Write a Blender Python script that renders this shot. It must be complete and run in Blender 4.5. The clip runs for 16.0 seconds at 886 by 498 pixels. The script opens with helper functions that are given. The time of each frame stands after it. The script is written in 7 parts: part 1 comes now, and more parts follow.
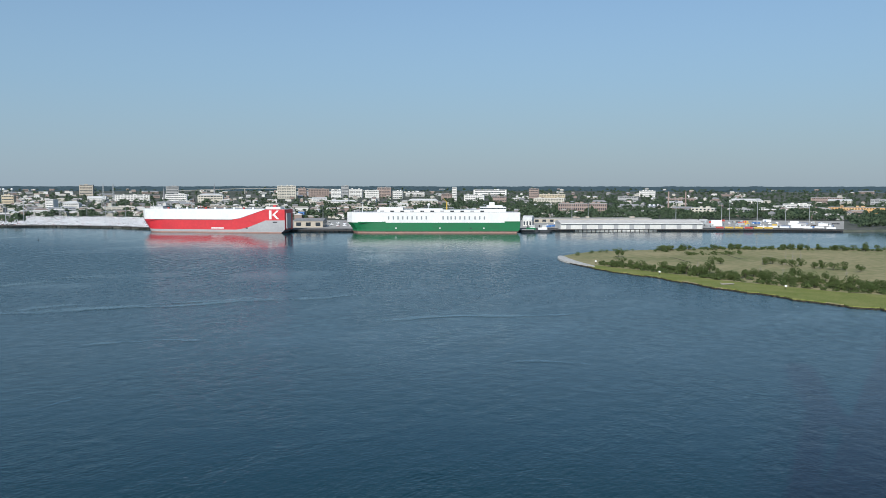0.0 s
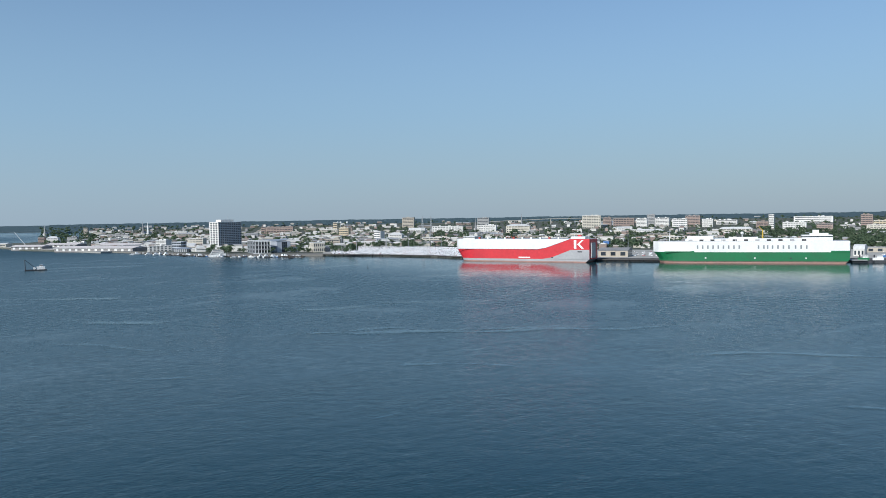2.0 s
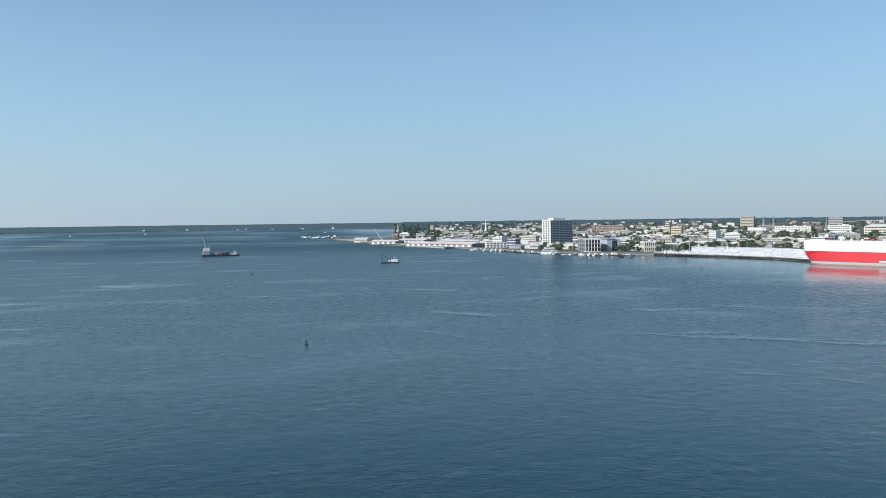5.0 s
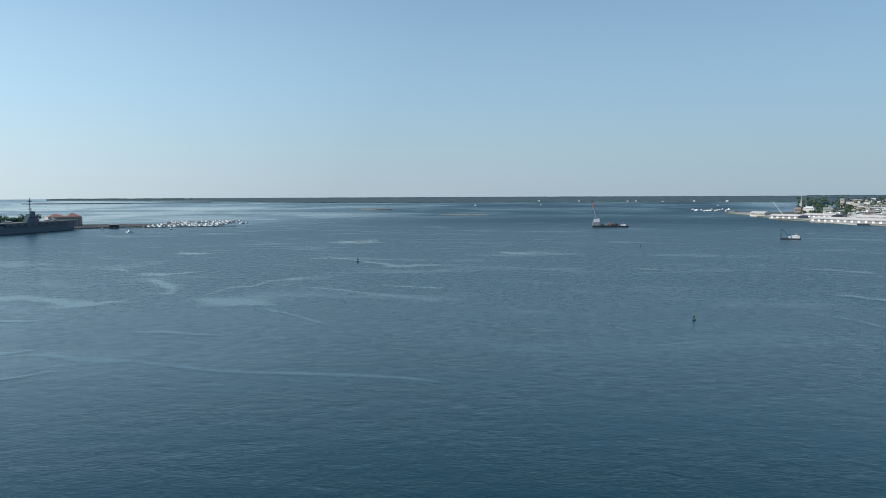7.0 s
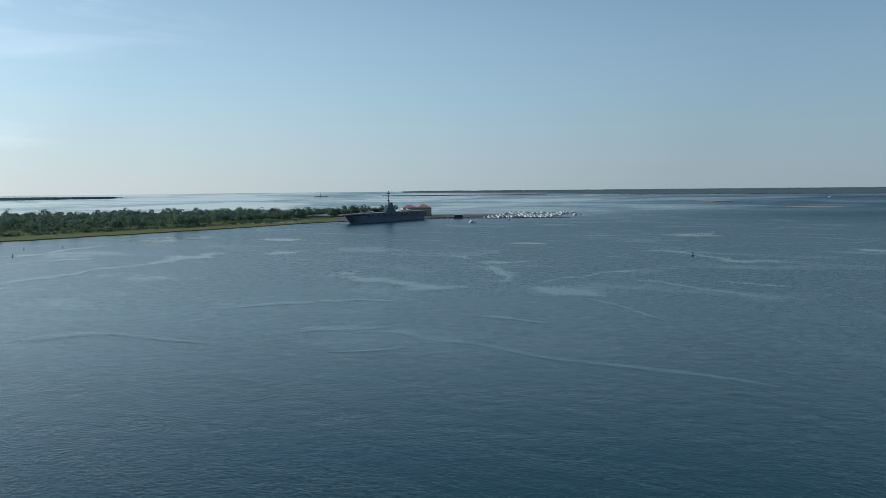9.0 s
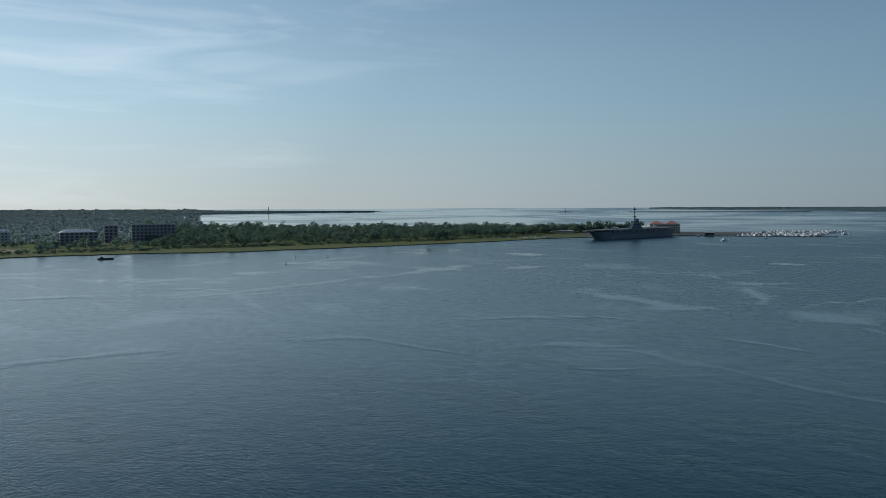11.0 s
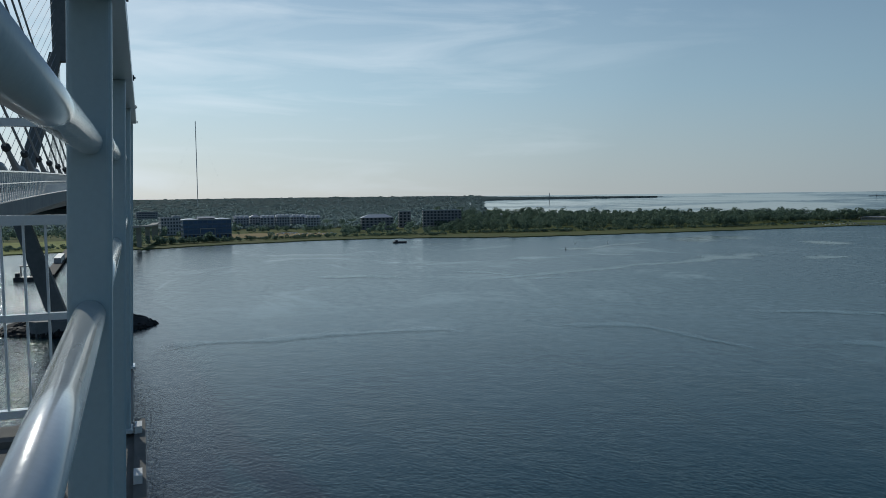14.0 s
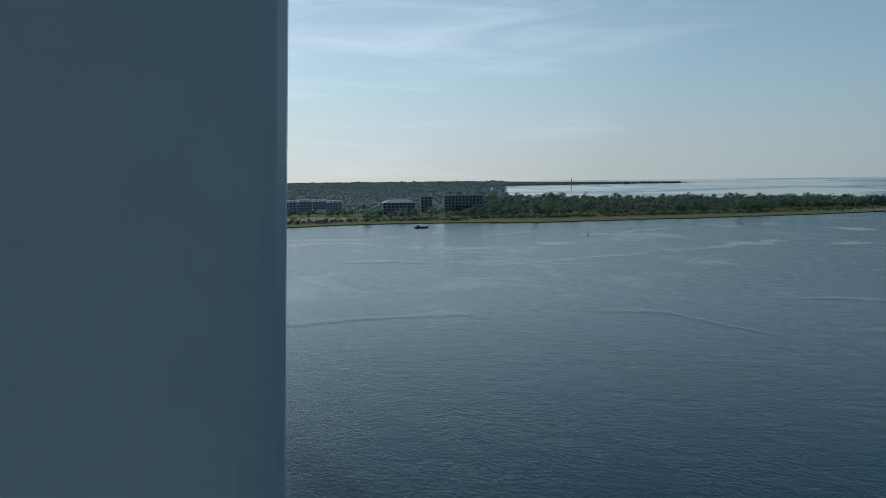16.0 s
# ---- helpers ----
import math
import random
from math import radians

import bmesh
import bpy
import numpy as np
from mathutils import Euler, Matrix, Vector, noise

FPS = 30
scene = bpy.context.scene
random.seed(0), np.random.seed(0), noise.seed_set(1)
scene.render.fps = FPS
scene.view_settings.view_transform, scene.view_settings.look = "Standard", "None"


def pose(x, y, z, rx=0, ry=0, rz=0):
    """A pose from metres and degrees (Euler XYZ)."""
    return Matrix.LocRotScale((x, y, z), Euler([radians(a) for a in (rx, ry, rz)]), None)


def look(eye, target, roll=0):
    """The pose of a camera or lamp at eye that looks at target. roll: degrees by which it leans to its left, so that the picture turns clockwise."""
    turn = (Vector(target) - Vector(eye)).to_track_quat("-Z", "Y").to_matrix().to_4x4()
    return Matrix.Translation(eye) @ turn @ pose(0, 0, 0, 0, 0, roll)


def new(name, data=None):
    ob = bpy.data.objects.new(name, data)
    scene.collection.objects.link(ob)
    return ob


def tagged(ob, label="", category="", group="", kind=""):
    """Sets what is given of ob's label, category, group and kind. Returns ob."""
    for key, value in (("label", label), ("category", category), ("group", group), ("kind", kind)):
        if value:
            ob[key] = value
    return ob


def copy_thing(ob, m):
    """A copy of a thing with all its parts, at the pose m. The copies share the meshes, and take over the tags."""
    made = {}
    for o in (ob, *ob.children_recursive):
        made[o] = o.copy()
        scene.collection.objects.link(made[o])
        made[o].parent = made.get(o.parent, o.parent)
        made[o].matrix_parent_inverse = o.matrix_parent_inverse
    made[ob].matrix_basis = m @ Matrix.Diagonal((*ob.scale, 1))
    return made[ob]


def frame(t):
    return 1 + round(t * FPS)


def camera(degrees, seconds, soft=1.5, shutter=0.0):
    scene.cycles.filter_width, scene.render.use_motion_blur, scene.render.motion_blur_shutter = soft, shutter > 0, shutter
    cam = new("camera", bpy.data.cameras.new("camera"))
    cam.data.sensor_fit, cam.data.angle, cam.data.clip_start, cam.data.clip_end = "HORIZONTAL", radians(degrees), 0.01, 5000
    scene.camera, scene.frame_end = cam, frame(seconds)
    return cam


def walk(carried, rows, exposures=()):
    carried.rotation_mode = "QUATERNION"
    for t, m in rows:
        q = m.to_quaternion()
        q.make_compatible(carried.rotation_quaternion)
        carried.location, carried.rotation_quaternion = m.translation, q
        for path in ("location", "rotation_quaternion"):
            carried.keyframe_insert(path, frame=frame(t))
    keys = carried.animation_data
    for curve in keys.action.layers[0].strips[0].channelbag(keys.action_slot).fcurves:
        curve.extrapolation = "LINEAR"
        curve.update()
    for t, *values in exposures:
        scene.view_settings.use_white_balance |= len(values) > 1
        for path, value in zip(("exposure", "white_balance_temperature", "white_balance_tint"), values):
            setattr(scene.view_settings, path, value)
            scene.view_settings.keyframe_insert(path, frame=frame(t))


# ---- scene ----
EYE = 64.0                                   # eye over the water, on the bridge's footway


def aim(x, y, z, yaw, pitch, roll):
    """A camera pose from bearing (left of the bridge's axis), pitch and roll in degrees."""
    a, e = radians(yaw), radians(pitch)
    return look((x, y, z), (x - math.sin(a) * math.cos(e), y + math.cos(a) * math.cos(e), z + math.sin(e)), roll)


cam = camera(56.6, 16.0, soft=0.85)
walk(cam, [
    (0.0, aim(0.060, 0.0, EYE, -150.00, -4.51, 0.03)),
    (0.5, aim(0.059, 0.0, EYE, -141.08, -4.00, -0.64)),
    (1.0, aim(0.059, 0.0, EYE, -135.16, -3.16, -0.70)),
    (1.5, aim(0.058, 0.0, EYE, -131.59, -2.64, -0.72)),
    (2.0, aim(0.058, 0.0, EYE, -129.01, -2.29, -0.93)),
    (2.5, aim(0.057, 0.0, EYE, -125.61, -1.88, -1.01)),
    (3.0, aim(0.057, 0.0, EYE, -121.34, -1.78, -0.84)),
    (3.2, aim(0.057, 0.0, EYE, -119.76, -1.88, -0.50)),
    (5.5, aim(0.054, 0.0, EYE, -100.28, -2.17, -0.87)),
    (6.0, aim(0.053, 0.0, EYE, -92.84, -2.56, -0.79)),
    (6.5, aim(0.053, 0.0, EYE, -86.29, -3.22, -0.74)),
    (7.0, aim(0.052, 0.0, EYE, -79.68, -3.81, -0.25)),
    (7.5, aim(0.052, 0.0, EYE, -73.62, -4.38, -0.20)),
    (8.0, aim(0.051, 0.0, EYE, -67.75, -4.60, -0.58)),
    (8.5, aim(0.051, 0.0, EYE, -61.90, -4.55, -0.60)),
    (9.0, aim(0.050, 0.0, EYE, -56.80, -4.23, -0.57)),
    (9.2, aim(0.050, 0.0, EYE, -55.03, -3.96, -0.58)),
    (11.5, aim(0.040, 0.0, EYE, -35.73, -3.17, -0.08)),
    (12.0, aim(0.020, 0.0, EYE, -31.51, -3.48, 0.11)),
    (12.5, aim(0.001, 0.0, EYE, -27.89, -4.02, 0.18)),
    (13.0, aim(0.009, 0.0, EYE, -25.86, -4.14, 0.04)),
    (13.5, aim(0.033, 0.0, EYE, -24.24, -4.05, -0.17)),
    (14.0, aim(0.057, 0.0, EYE, -20.60, -3.86, -0.73)),
    (14.5, aim(0.061, 0.0, EYE, -18.01, -3.81, -1.00)),
    (15.0, aim(0.0423, 0.0, EYE, -16.30, -3.79, -1.19)),
    (15.2, aim(0.021, 0.0, EYE, -16.13, -3.91, -1.15)),
    (15.4, aim(-0.0020, 0.0, EYE, -15.96, -4.03, -1.11)),
    (15.5, aim(-0.0066, 0.0, EYE, -15.88, -4.09, -1.09)),
    (15.7, aim(-0.0132, 0.0, EYE, -17.16, -4.40, -0.93)),
    (16.0, aim(-0.0256, 0.0, EYE, -19.09, -4.87, -0.70)),
], exposures=[(0.0, -0.02, 5800, 8), (1.5, 0.0, 5700, 8), (3.0, 0.05, 5700, 8), (5.5, 0.3, 5850, 7), (7.0, 0.14, 5850, 6), (8.0, 0.02, 5850, 5.5), (9.0, -0.26, 5850, 5), (11.5, -0.79, 5800, 4), (12.5, -0.81, 5800, 4), (14.5, -0.89, 5800, 4), (15.4, -0.87, 5800, 4), (16.0, -0.76, 5800, 4)])

# ---- sky and sun ----
SUN_B, SUN_E = 13.0, 32.0                     # bearing and height of the sun, degrees
sun_to = Vector((-math.sin(radians(SUN_B)) * math.cos(radians(SUN_E)), math.cos(radians(SUN_B)) * math.cos(radians(SUN_E)), math.sin(radians(SUN_E))))
sun = new("sun", bpy.data.lights.new("sun", "SUN"))
sun.data.energy, sun.data.angle, sun.data.color = 4.2, radians(0.6), (1.0, 0.91, 0.78)
sun.matrix_world = look(sun_to * 100, (0, 0, 0))

world = bpy.data.worlds.new("world")
scene.world = world
world.use_nodes = True
wn, wl = world.node_tree.nodes, world.node_tree.links
wn.clear()
sky = wn.new("ShaderNodeTexSky")
sky.sky_type, sky.sun_disc = "NISHITA", False
sky.sun_elevation, sky.sun_rotation = radians(SUN_E), radians(-SUN_B)
sky.altitude, sky.air_density, sky.dust_density, sky.ozone_density = 0, 1.0, 0.25, 1.3
bg, wout = wn.new("ShaderNodeBackground"), wn.new("ShaderNodeOutputWorld")
bg.inputs["Strength"].default_value = 0.10
# thin cirrus towards the sun: streaked noise on the direction
tc, mp, nz = wn.new("ShaderNodeTexCoord"), wn.new("ShaderNodeMapping"), wn.new("ShaderNodeTexNoise")
mp.inputs["Scale"].default_value = (2.2, 1.3, 17.0)
mp.inputs["Rotation"].default_value = (radians(8), radians(-9), 0)
nz.inputs["Scale"].default_value, nz.inputs["Detail"].default_value, nz.inputs["Roughness"].default_value = 1.5, 7.0, 0.55
nz.inputs["Distortion"].default_value = 0.6
rp = wn.new("ShaderNodeMapRange")
rp.inputs["From Min"].default_value, rp.inputs["From Max"].default_value = 0.5, 0.78
near_sun = wn.new("ShaderNodeVectorMath")
near_sun.operation = "DOT_PRODUCT"
near_sun.inputs[1].default_value = sun_to
mask = wn.new("ShaderNodeMapRange")
mask.inputs["From Min"].default_value, mask.inputs["From Max"].default_value = 0.55, 0.95
mul = wn.new("ShaderNodeMath")
mul.operation = "MULTIPLY"
amt = wn.new("ShaderNodeMath")
amt.operation, amt.inputs[1].default_value = "MULTIPLY", 0.75
mixc = wn.new("ShaderNodeMixRGB")
mixc.inputs["Color2"].default_value = (15.0, 15.2, 15.4, 1)
wl.new(tc.outputs["Generated"], mp.inputs["Vector"])
wl.new(mp.outputs["Vector"], nz.inputs["Vector"])
wl.new(nz.outputs["Fac"], rp.inputs["Value"])
wl.new(tc.outputs["Generated"], near_sun.inputs[0])
wl.new(near_sun.outputs["Value"], mask.inputs["Value"])
wl.new(rp.outputs["Result"], mul.inputs[0])
wl.new(mask.outputs["Result"], mul.inputs[1])
wl.new(mul.outputs["Value"], amt.inputs[0])
wl.new(amt.outputs["Value"], mixc.inputs["Fac"])
# pale haze towards the horizon, a little brighter on the sun's side
sep, hz, hmix, hcol, side = (wn.new(k) for k in ("ShaderNodeSeparateXYZ", "ShaderNodeMapRange", "ShaderNodeMixRGB", "ShaderNodeValToRGB", "ShaderNodeMapRange"))
hz.interpolation_type = "SMOOTHSTEP"
hz.inputs["From Min"].default_value, hz.inputs["From Max"].default_value = -0.05, 0.42
hz.inputs["To Min"].default_value, hz.inputs["To Max"].default_value = 0.9, 0.0
side.inputs["From Min"].default_value, side.inputs["From Max"].default_value = -1.0, 1.0
for k, (dot, lum, red, blue) in enumerate([(-1.0, 3.4, 0.70, 1.24), (-0.4, 4.0, 0.69, 1.26), (0.07, 4.75, 0.71, 1.22), (0.28, 5.95, 0.73, 1.19), (0.42, 6.85, 0.75, 1.16), (0.62, 8.3, 0.78, 1.12), (0.8, 11.6, 0.82, 1.08), (1.0, 16.0, 0.88, 1.02)]):
    stop = hcol.color_ramp.elements[k] if k < 2 else hcol.color_ramp.elements.new((dot + 1) / 2)
    stop.position, stop.color = (dot + 1) / 2, (lum * red, lum, lum * blue, 1)
wl.new(tc.outputs["Generated"], sep.inputs["Vector"])
wl.new(sep.outputs["Z"], hz.inputs["Value"])
wl.new(near_sun.outputs["Value"], side.inputs["Value"])
wl.new(side.outputs["Result"], hcol.inputs["Fac"])
wl.new(hz.outputs["Result"], hmix.inputs["Fac"])
wl.new(sky.outputs["Color"], hmix.inputs["Color1"])
low, warm = wn.new("ShaderNodeMapRange"), wn.new("ShaderNodeMixRGB")
low.inputs["From Min"].default_value, low.inputs["From Max"].default_value = 0.0, 0.12
low.inputs["To Min"].default_value, low.inputs["To Max"].default_value = 1.0, 0.0
warm.blend_type = "MULTIPLY"
warm.inputs["Color2"].default_value = (1.225, 0.985, 0.865, 1)
wl.new(sep.outputs["Z"], low.inputs["Value"])
lean, part_warm = wn.new("ShaderNodeMapRange"), wn.new("ShaderNodeMath")
lean.inputs["From Min"].default_value, lean.inputs["From Max"].default_value = -0.4, 0.6
lean.inputs["To Min"].default_value, lean.inputs["To Max"].default_value = 0.6, 1.0
part_warm.operation = "MULTIPLY"
wl.new(near_sun.outputs["Value"], lean.inputs["Value"])
wl.new(low.outputs["Result"], part_warm.inputs[0])
wl.new(lean.outputs["Result"], part_warm.inputs[1])
wl.new(part_warm.outputs["Value"], warm.inputs["Fac"])
wl.new(hcol.outputs["Color"], warm.inputs["Color1"])
wl.new(warm.outputs["Color"], hmix.inputs["Color2"])
wl.new(hmix.outputs["Color"], mixc.inputs["Color1"])
wl.new(mixc.outputs["Color"], bg.inputs["Color"])
wl.new(bg.outputs["Background"], wout.inputs["Surface"])


# ---- materials ----
def material(name, base, second=None, rough=0.6, metal=0.0, scale=0.3, bump=0.0, fine=6.0, spec=0.5, vary=0.0):
    """A surface whose colour wanders between two tones at two scales, with fine relief and a little change from piece to piece."""
    m = bpy.data.materials.new(name)
    m.use_nodes = True
    n, l = m.node_tree.nodes, m.node_tree.links
    p = n["Principled BSDF"]
    second = second or tuple(c * 0.8 for c in base)
    geo = n.new("ShaderNodeNewGeometry")
    a, b, add, mix = n.new("ShaderNodeTexNoise"), n.new("ShaderNodeTexNoise"), n.new("ShaderNodeMath"), n.new("ShaderNodeMixRGB")
    a.inputs["Scale"].default_value, a.inputs["Detail"].default_value = scale, 3
    b.inputs["Scale"].default_value, b.inputs["Detail"].default_value = scale * fine, 4
    add.operation = "MULTIPLY_ADD"
    add.inputs[1].default_value = 0.5
    for t in (a, b):
        l.new(geo.outputs["Position"], t.inputs["Vector"])
    l.new(a.outputs["Fac"], add.inputs[0])
    half = n.new("ShaderNodeMath")
    half.operation, half.inputs[1].default_value = "MULTIPLY", 0.5
    l.new(b.outputs["Fac"], half.inputs[0])
    l.new(half.outputs["Value"], add.inputs[2])
    ramp = n.new("ShaderNodeMapRange")
    ramp.inputs["From Min"].default_value, ramp.inputs["From Max"].default_value = 0.36, 0.64
    l.new(add.outputs["Value"], ramp.inputs["Value"])
    mix.inputs["Color1"].default_value, mix.inputs["Color2"].default_value = (*base, 1), (*second, 1)
    l.new(ramp.outputs["Result"], mix.inputs["Fac"])
    last = mix.outputs["Color"]
    if vary:
        info, hsv, mr = n.new("ShaderNodeObjectInfo"), n.new("ShaderNodeHueSaturation"), n.new("ShaderNodeMapRange")
        mr.inputs["To Min"].default_value, mr.inputs["To Max"].default_value = 1 - vary, 1 + vary
        l.new(info.outputs["Random"], mr.inputs["Value"])
        l.new(mr.outputs["Result"], hsv.inputs["Value"])
        l.new(last, hsv.inputs["Color"])
        last = hsv.outputs["Color"]
    l.new(last, p.inputs["Base Color"])
    p.inputs["Roughness"].default_value, p.inputs["Metallic"].default_value = rough, metal
    p.inputs["Specular IOR Level"].default_value = spec
    if bump:
        bp = n.new("ShaderNodeBump")
        bp.inputs["Strength"].default_value, bp.inputs["Distance"].default_value = 0.6, bump
        l.new(b.outputs["Fac"], bp.inputs["Height"])
        l.new(bp.outputs["Normal"], p.inputs["Normal"])
    return m


def leaf_material(name, base, second, bright=0.35):
    """Foliage: tone changes from clump to clump and a little light comes through."""
    m = bpy.data.materials.new(name)
    m.use_nodes = True
    n, l = m.node_tree.nodes, m.node_tree.links
    p = n["Principled BSDF"]
    geo, mix, nz2, add = n.new("ShaderNodeNewGeometry"), n.new("ShaderNodeMixRGB"), n.new("ShaderNodeTexNoise"), n.new("ShaderNodeMath")
    nz2.inputs["Scale"].default_value, nz2.inputs["Detail"].default_value = 0.03, 3
    l.new(geo.outputs["Position"], nz2.inputs["Vector"])
    add.operation, add.use_clamp = "MULTIPLY_ADD", True
    add.inputs[1].default_value = 0.55
    l.new(geo.outputs["Random Per Island"], add.inputs[0])
    sub = n.new("ShaderNodeMath")
    sub.operation, sub.inputs[1].default_value = "SUBTRACT", 0.25
    l.new(nz2.outputs["Fac"], sub.inputs[0])
    l.new(sub.outputs["Value"], add.inputs[2])
    mix.inputs["Color1"].default_value, mix.inputs["Color2"].default_value = (*base, 1), (*second, 1)
    l.new(add.outputs["Value"], mix.inputs["Fac"])
    l.new(mix.outputs["Color"], p.inputs["Base Color"])
    p.inputs["Roughness"].default_value, p.inputs["Specular IOR Level"].default_value = 0.9, 0.06
    tr, ms = n.new("ShaderNodeBsdfTranslucent"), n.new("ShaderNodeMixShader")
    l.new(mix.outputs["Color"], tr.inputs["Color"])
    ms.inputs["Fac"].default_value = bright
    l.new(p.outputs["BSDF"], ms.inputs[1])
    l.new(tr.outputs["BSDF"], ms.inputs[2])
    l.new(ms.outputs["Shader"], n["Material Output"].inputs["Surface"])
    return m


def water_material(name="harbour_water", slack=False):
    m = bpy.data.materials.new(name)
    m.use_nodes = True
    n, l = m.node_tree.nodes, m.node_tree.links
    p = n["Principled BSDF"]
    geo = n.new("ShaderNodeNewGeometry")

    def noise_at(scale, detail, stretch=(1, 1, 1), turn=0.0, warp=0.0, rough=0.5):
        mp2, t = n.new("ShaderNodeMapping"), n.new("ShaderNodeTexNoise")
        mp2.inputs["Scale"].default_value, mp2.inputs["Rotation"].default_value = stretch, (0, 0, radians(turn))
        t.inputs["Scale"].default_value, t.inputs["Detail"].default_value = scale, detail
        t.inputs["Distortion"].default_value, t.inputs["Roughness"].default_value = warp, rough
        l.new(geo.outputs["Position"], mp2.inputs["Vector"])
        l.new(mp2.outputs["Vector"], t.inputs["Vector"])
        return t.outputs["Fac"]

    def math2(op, x, y, clamp=False):
        k = n.new("ShaderNodeMath")
        k.operation, k.use_clamp = op, clamp
        for i, v in enumerate((x, y)):
            if isinstance(v, (int, float)):
                k.inputs[i].default_value = v
            else:
                l.new(v, k.inputs[i])
        return k.outputs["Value"]

    def band(v, lo, hi):
        r = n.new("ShaderNodeMapRange")
        r.interpolation_type = "SMOOTHSTEP"
        r.inputs["From Min"].default_value, r.inputs["From Max"].default_value = lo, hi
        l.new(v, r.inputs["Value"])
        return r.outputs["Result"]

    # smooth slicks: long thin streaks along the stream, where a warped field crosses its middle value
    field = noise_at(0.0042, 2, (1.0, 0.3, 1), 62, 0.55, 0.45)
    ridge = math2("PINGPONG", math2("MULTIPLY", field, 7.0), 0.5)
    line = math2("SUBTRACT", 1.0, band(ridge, 0.0, 0.085))
    gate = math2("MULTIPLY", band(noise_at(0.006, 2), 0.46, 0.62), 0.6)
    patch = band(noise_at(0.009, 3, (1, 0.35, 1), 25, 1.6), 0.68, 0.78)
    torn = band(noise_at(0.05, 4, (1, 0.3, 1), 10, 0.8, 0.6), 0.3, 0.62)
    slick = math2("MULTIPLY", math2("MAXIMUM", math2("MULTIPLY", line, math2("MULTIPLY", gate, 0.6)), math2("MULTIPLY", patch, 0.45)), math2("ADD", math2("MULTIPLY", torn, 0.75), 0.2), True)
    broad = noise_at(0.0035, 3, (1, 0.5, 1), -15, 0.5)
    span = n.new("ShaderNodeVectorMath")       # distance from below the eye: rougher near, calmer far, fitted to its view
    span.operation = "LENGTH"
    l.new(geo.outputs["Position"], span.inputs[0])
    reach = band(span.outputs["Value"], 600.0, 1000.0)
    apart = n.new("ShaderNodeSeparateXYZ")     # and smoother towards the sun's bearing, fitted to the camera's view
    l.new(geo.outputs["Position"], apart.inputs["Vector"])
    sun_side = band(math2("SUBTRACT", apart.outputs["Y"], math2("MULTIPLY", apart.outputs["X"], 1.0)), -350.0, 450.0)
    lee = math2("MULTIPLY", reach, math2("SUBTRACT", 1.0, band(apart.outputs["Y"], -720.0, -430.0)))     # calm under the wharves
    still = math2("SUBTRACT", 1.0, math2("MULTIPLY", math2("MULTIPLY", sun_side, band(span.outputs["Value"], 200.0, 550.0)), 0.74))
    seaward = band(math2("DIVIDE", apart.outputs["Y"], span.outputs["Value"]), 0.05, 0.5)      # far water smoothed by bearing to fit the camera's view
    away = math2("SUBTRACT", 1.0, math2("MULTIPLY", math2("MULTIPLY", band(span.outputs["Value"], 250.0, 750.0), band(apart.outputs["Y"], -250.0, 250.0)), 0.68))
    close = math2("SUBTRACT", 1.0, band(span.outputs["Value"], 150.0, 650.0))
    under = math2("MULTIPLY", math2("SUBTRACT", 1.0, band(span.outputs["Value"], 700.0, 1200.0)), band(apart.outputs["X"], 8.0, -60.0))      # added chop, its band fitted to the glitter in the camera's view
    lively = math2("SUBTRACT", 1.0, math2("MULTIPLY", sun_side, 0.3))
    # ripples
    ripple = noise_at(0.9, 4, (1, 0.6, 1), 20, 0.5, 0.65)
    swell = noise_at(0.27, 3, (1, 0.6, 1), 30, 0.5)
    gust = band(noise_at(0.03, 6, (1, 0.4, 1), 15, 0.6, 0.68), 0.38, 0.62)
    calm = math2("MULTIPLY", math2("SUBTRACT", 1.0, math2("MULTIPLY", slick, 0.7)), math2("ADD", math2("MULTIPLY", math2("MULTIPLY", gust, lively), 0.6), 0.75))
    chop = noise_at(0.13, 4, (1, 0.8, 1), 24, 0.3, 0.6)
    h = math2("ADD", math2("ADD", math2("MULTIPLY", ripple, math2("ADD", math2("MULTIPLY", close, math2("ADD", math2("MULTIPLY", sun_side, 0.38), 0.05)), math2("ADD", math2("MULTIPLY", under, 0.6), 0.24))), math2("MULTIPLY", swell, math2("ADD", math2("MULTIPLY", under, 3.2), 0.22))), math2("MULTIPLY", math2("MULTIPLY", chop, lively), 0.0 if slack else 0.62))
    bp = n.new("ShaderNodeBump")
    bp.inputs["Distance"].default_value = 0.8
    l.new(math2("MULTIPLY", math2("MULTIPLY", math2("MULTIPLY", calm, 0.36), math2("MAXIMUM", math2("MULTIPLY", math2("MULTIPLY", still, away), math2("SUBTRACT", 1.0, math2("MULTIPLY", math2("MULTIPLY", seaward, band(span.outputs["Value"], 1200.0, 2000.0)), 0.65))), math2("MULTIPLY", under, 1.7))), math2("SUBTRACT", 1.0, math2("MULTIPLY", math2("MULTIPLY", lee, math2("SUBTRACT", 1.0, sun_side)), 0.75))), bp.inputs["Strength"])
    l.new(h, bp.inputs["Height"])
    l.new(bp.outputs["Normal"], p.inputs["Normal"])
    fleck = noise_at(0.2, 5, (1, 0.8, 1), 20, 0.4, 0.65)
    near_part = math2("SUBTRACT", 1.0, band(span.outputs["Value"], 1350.0, 1900.0))
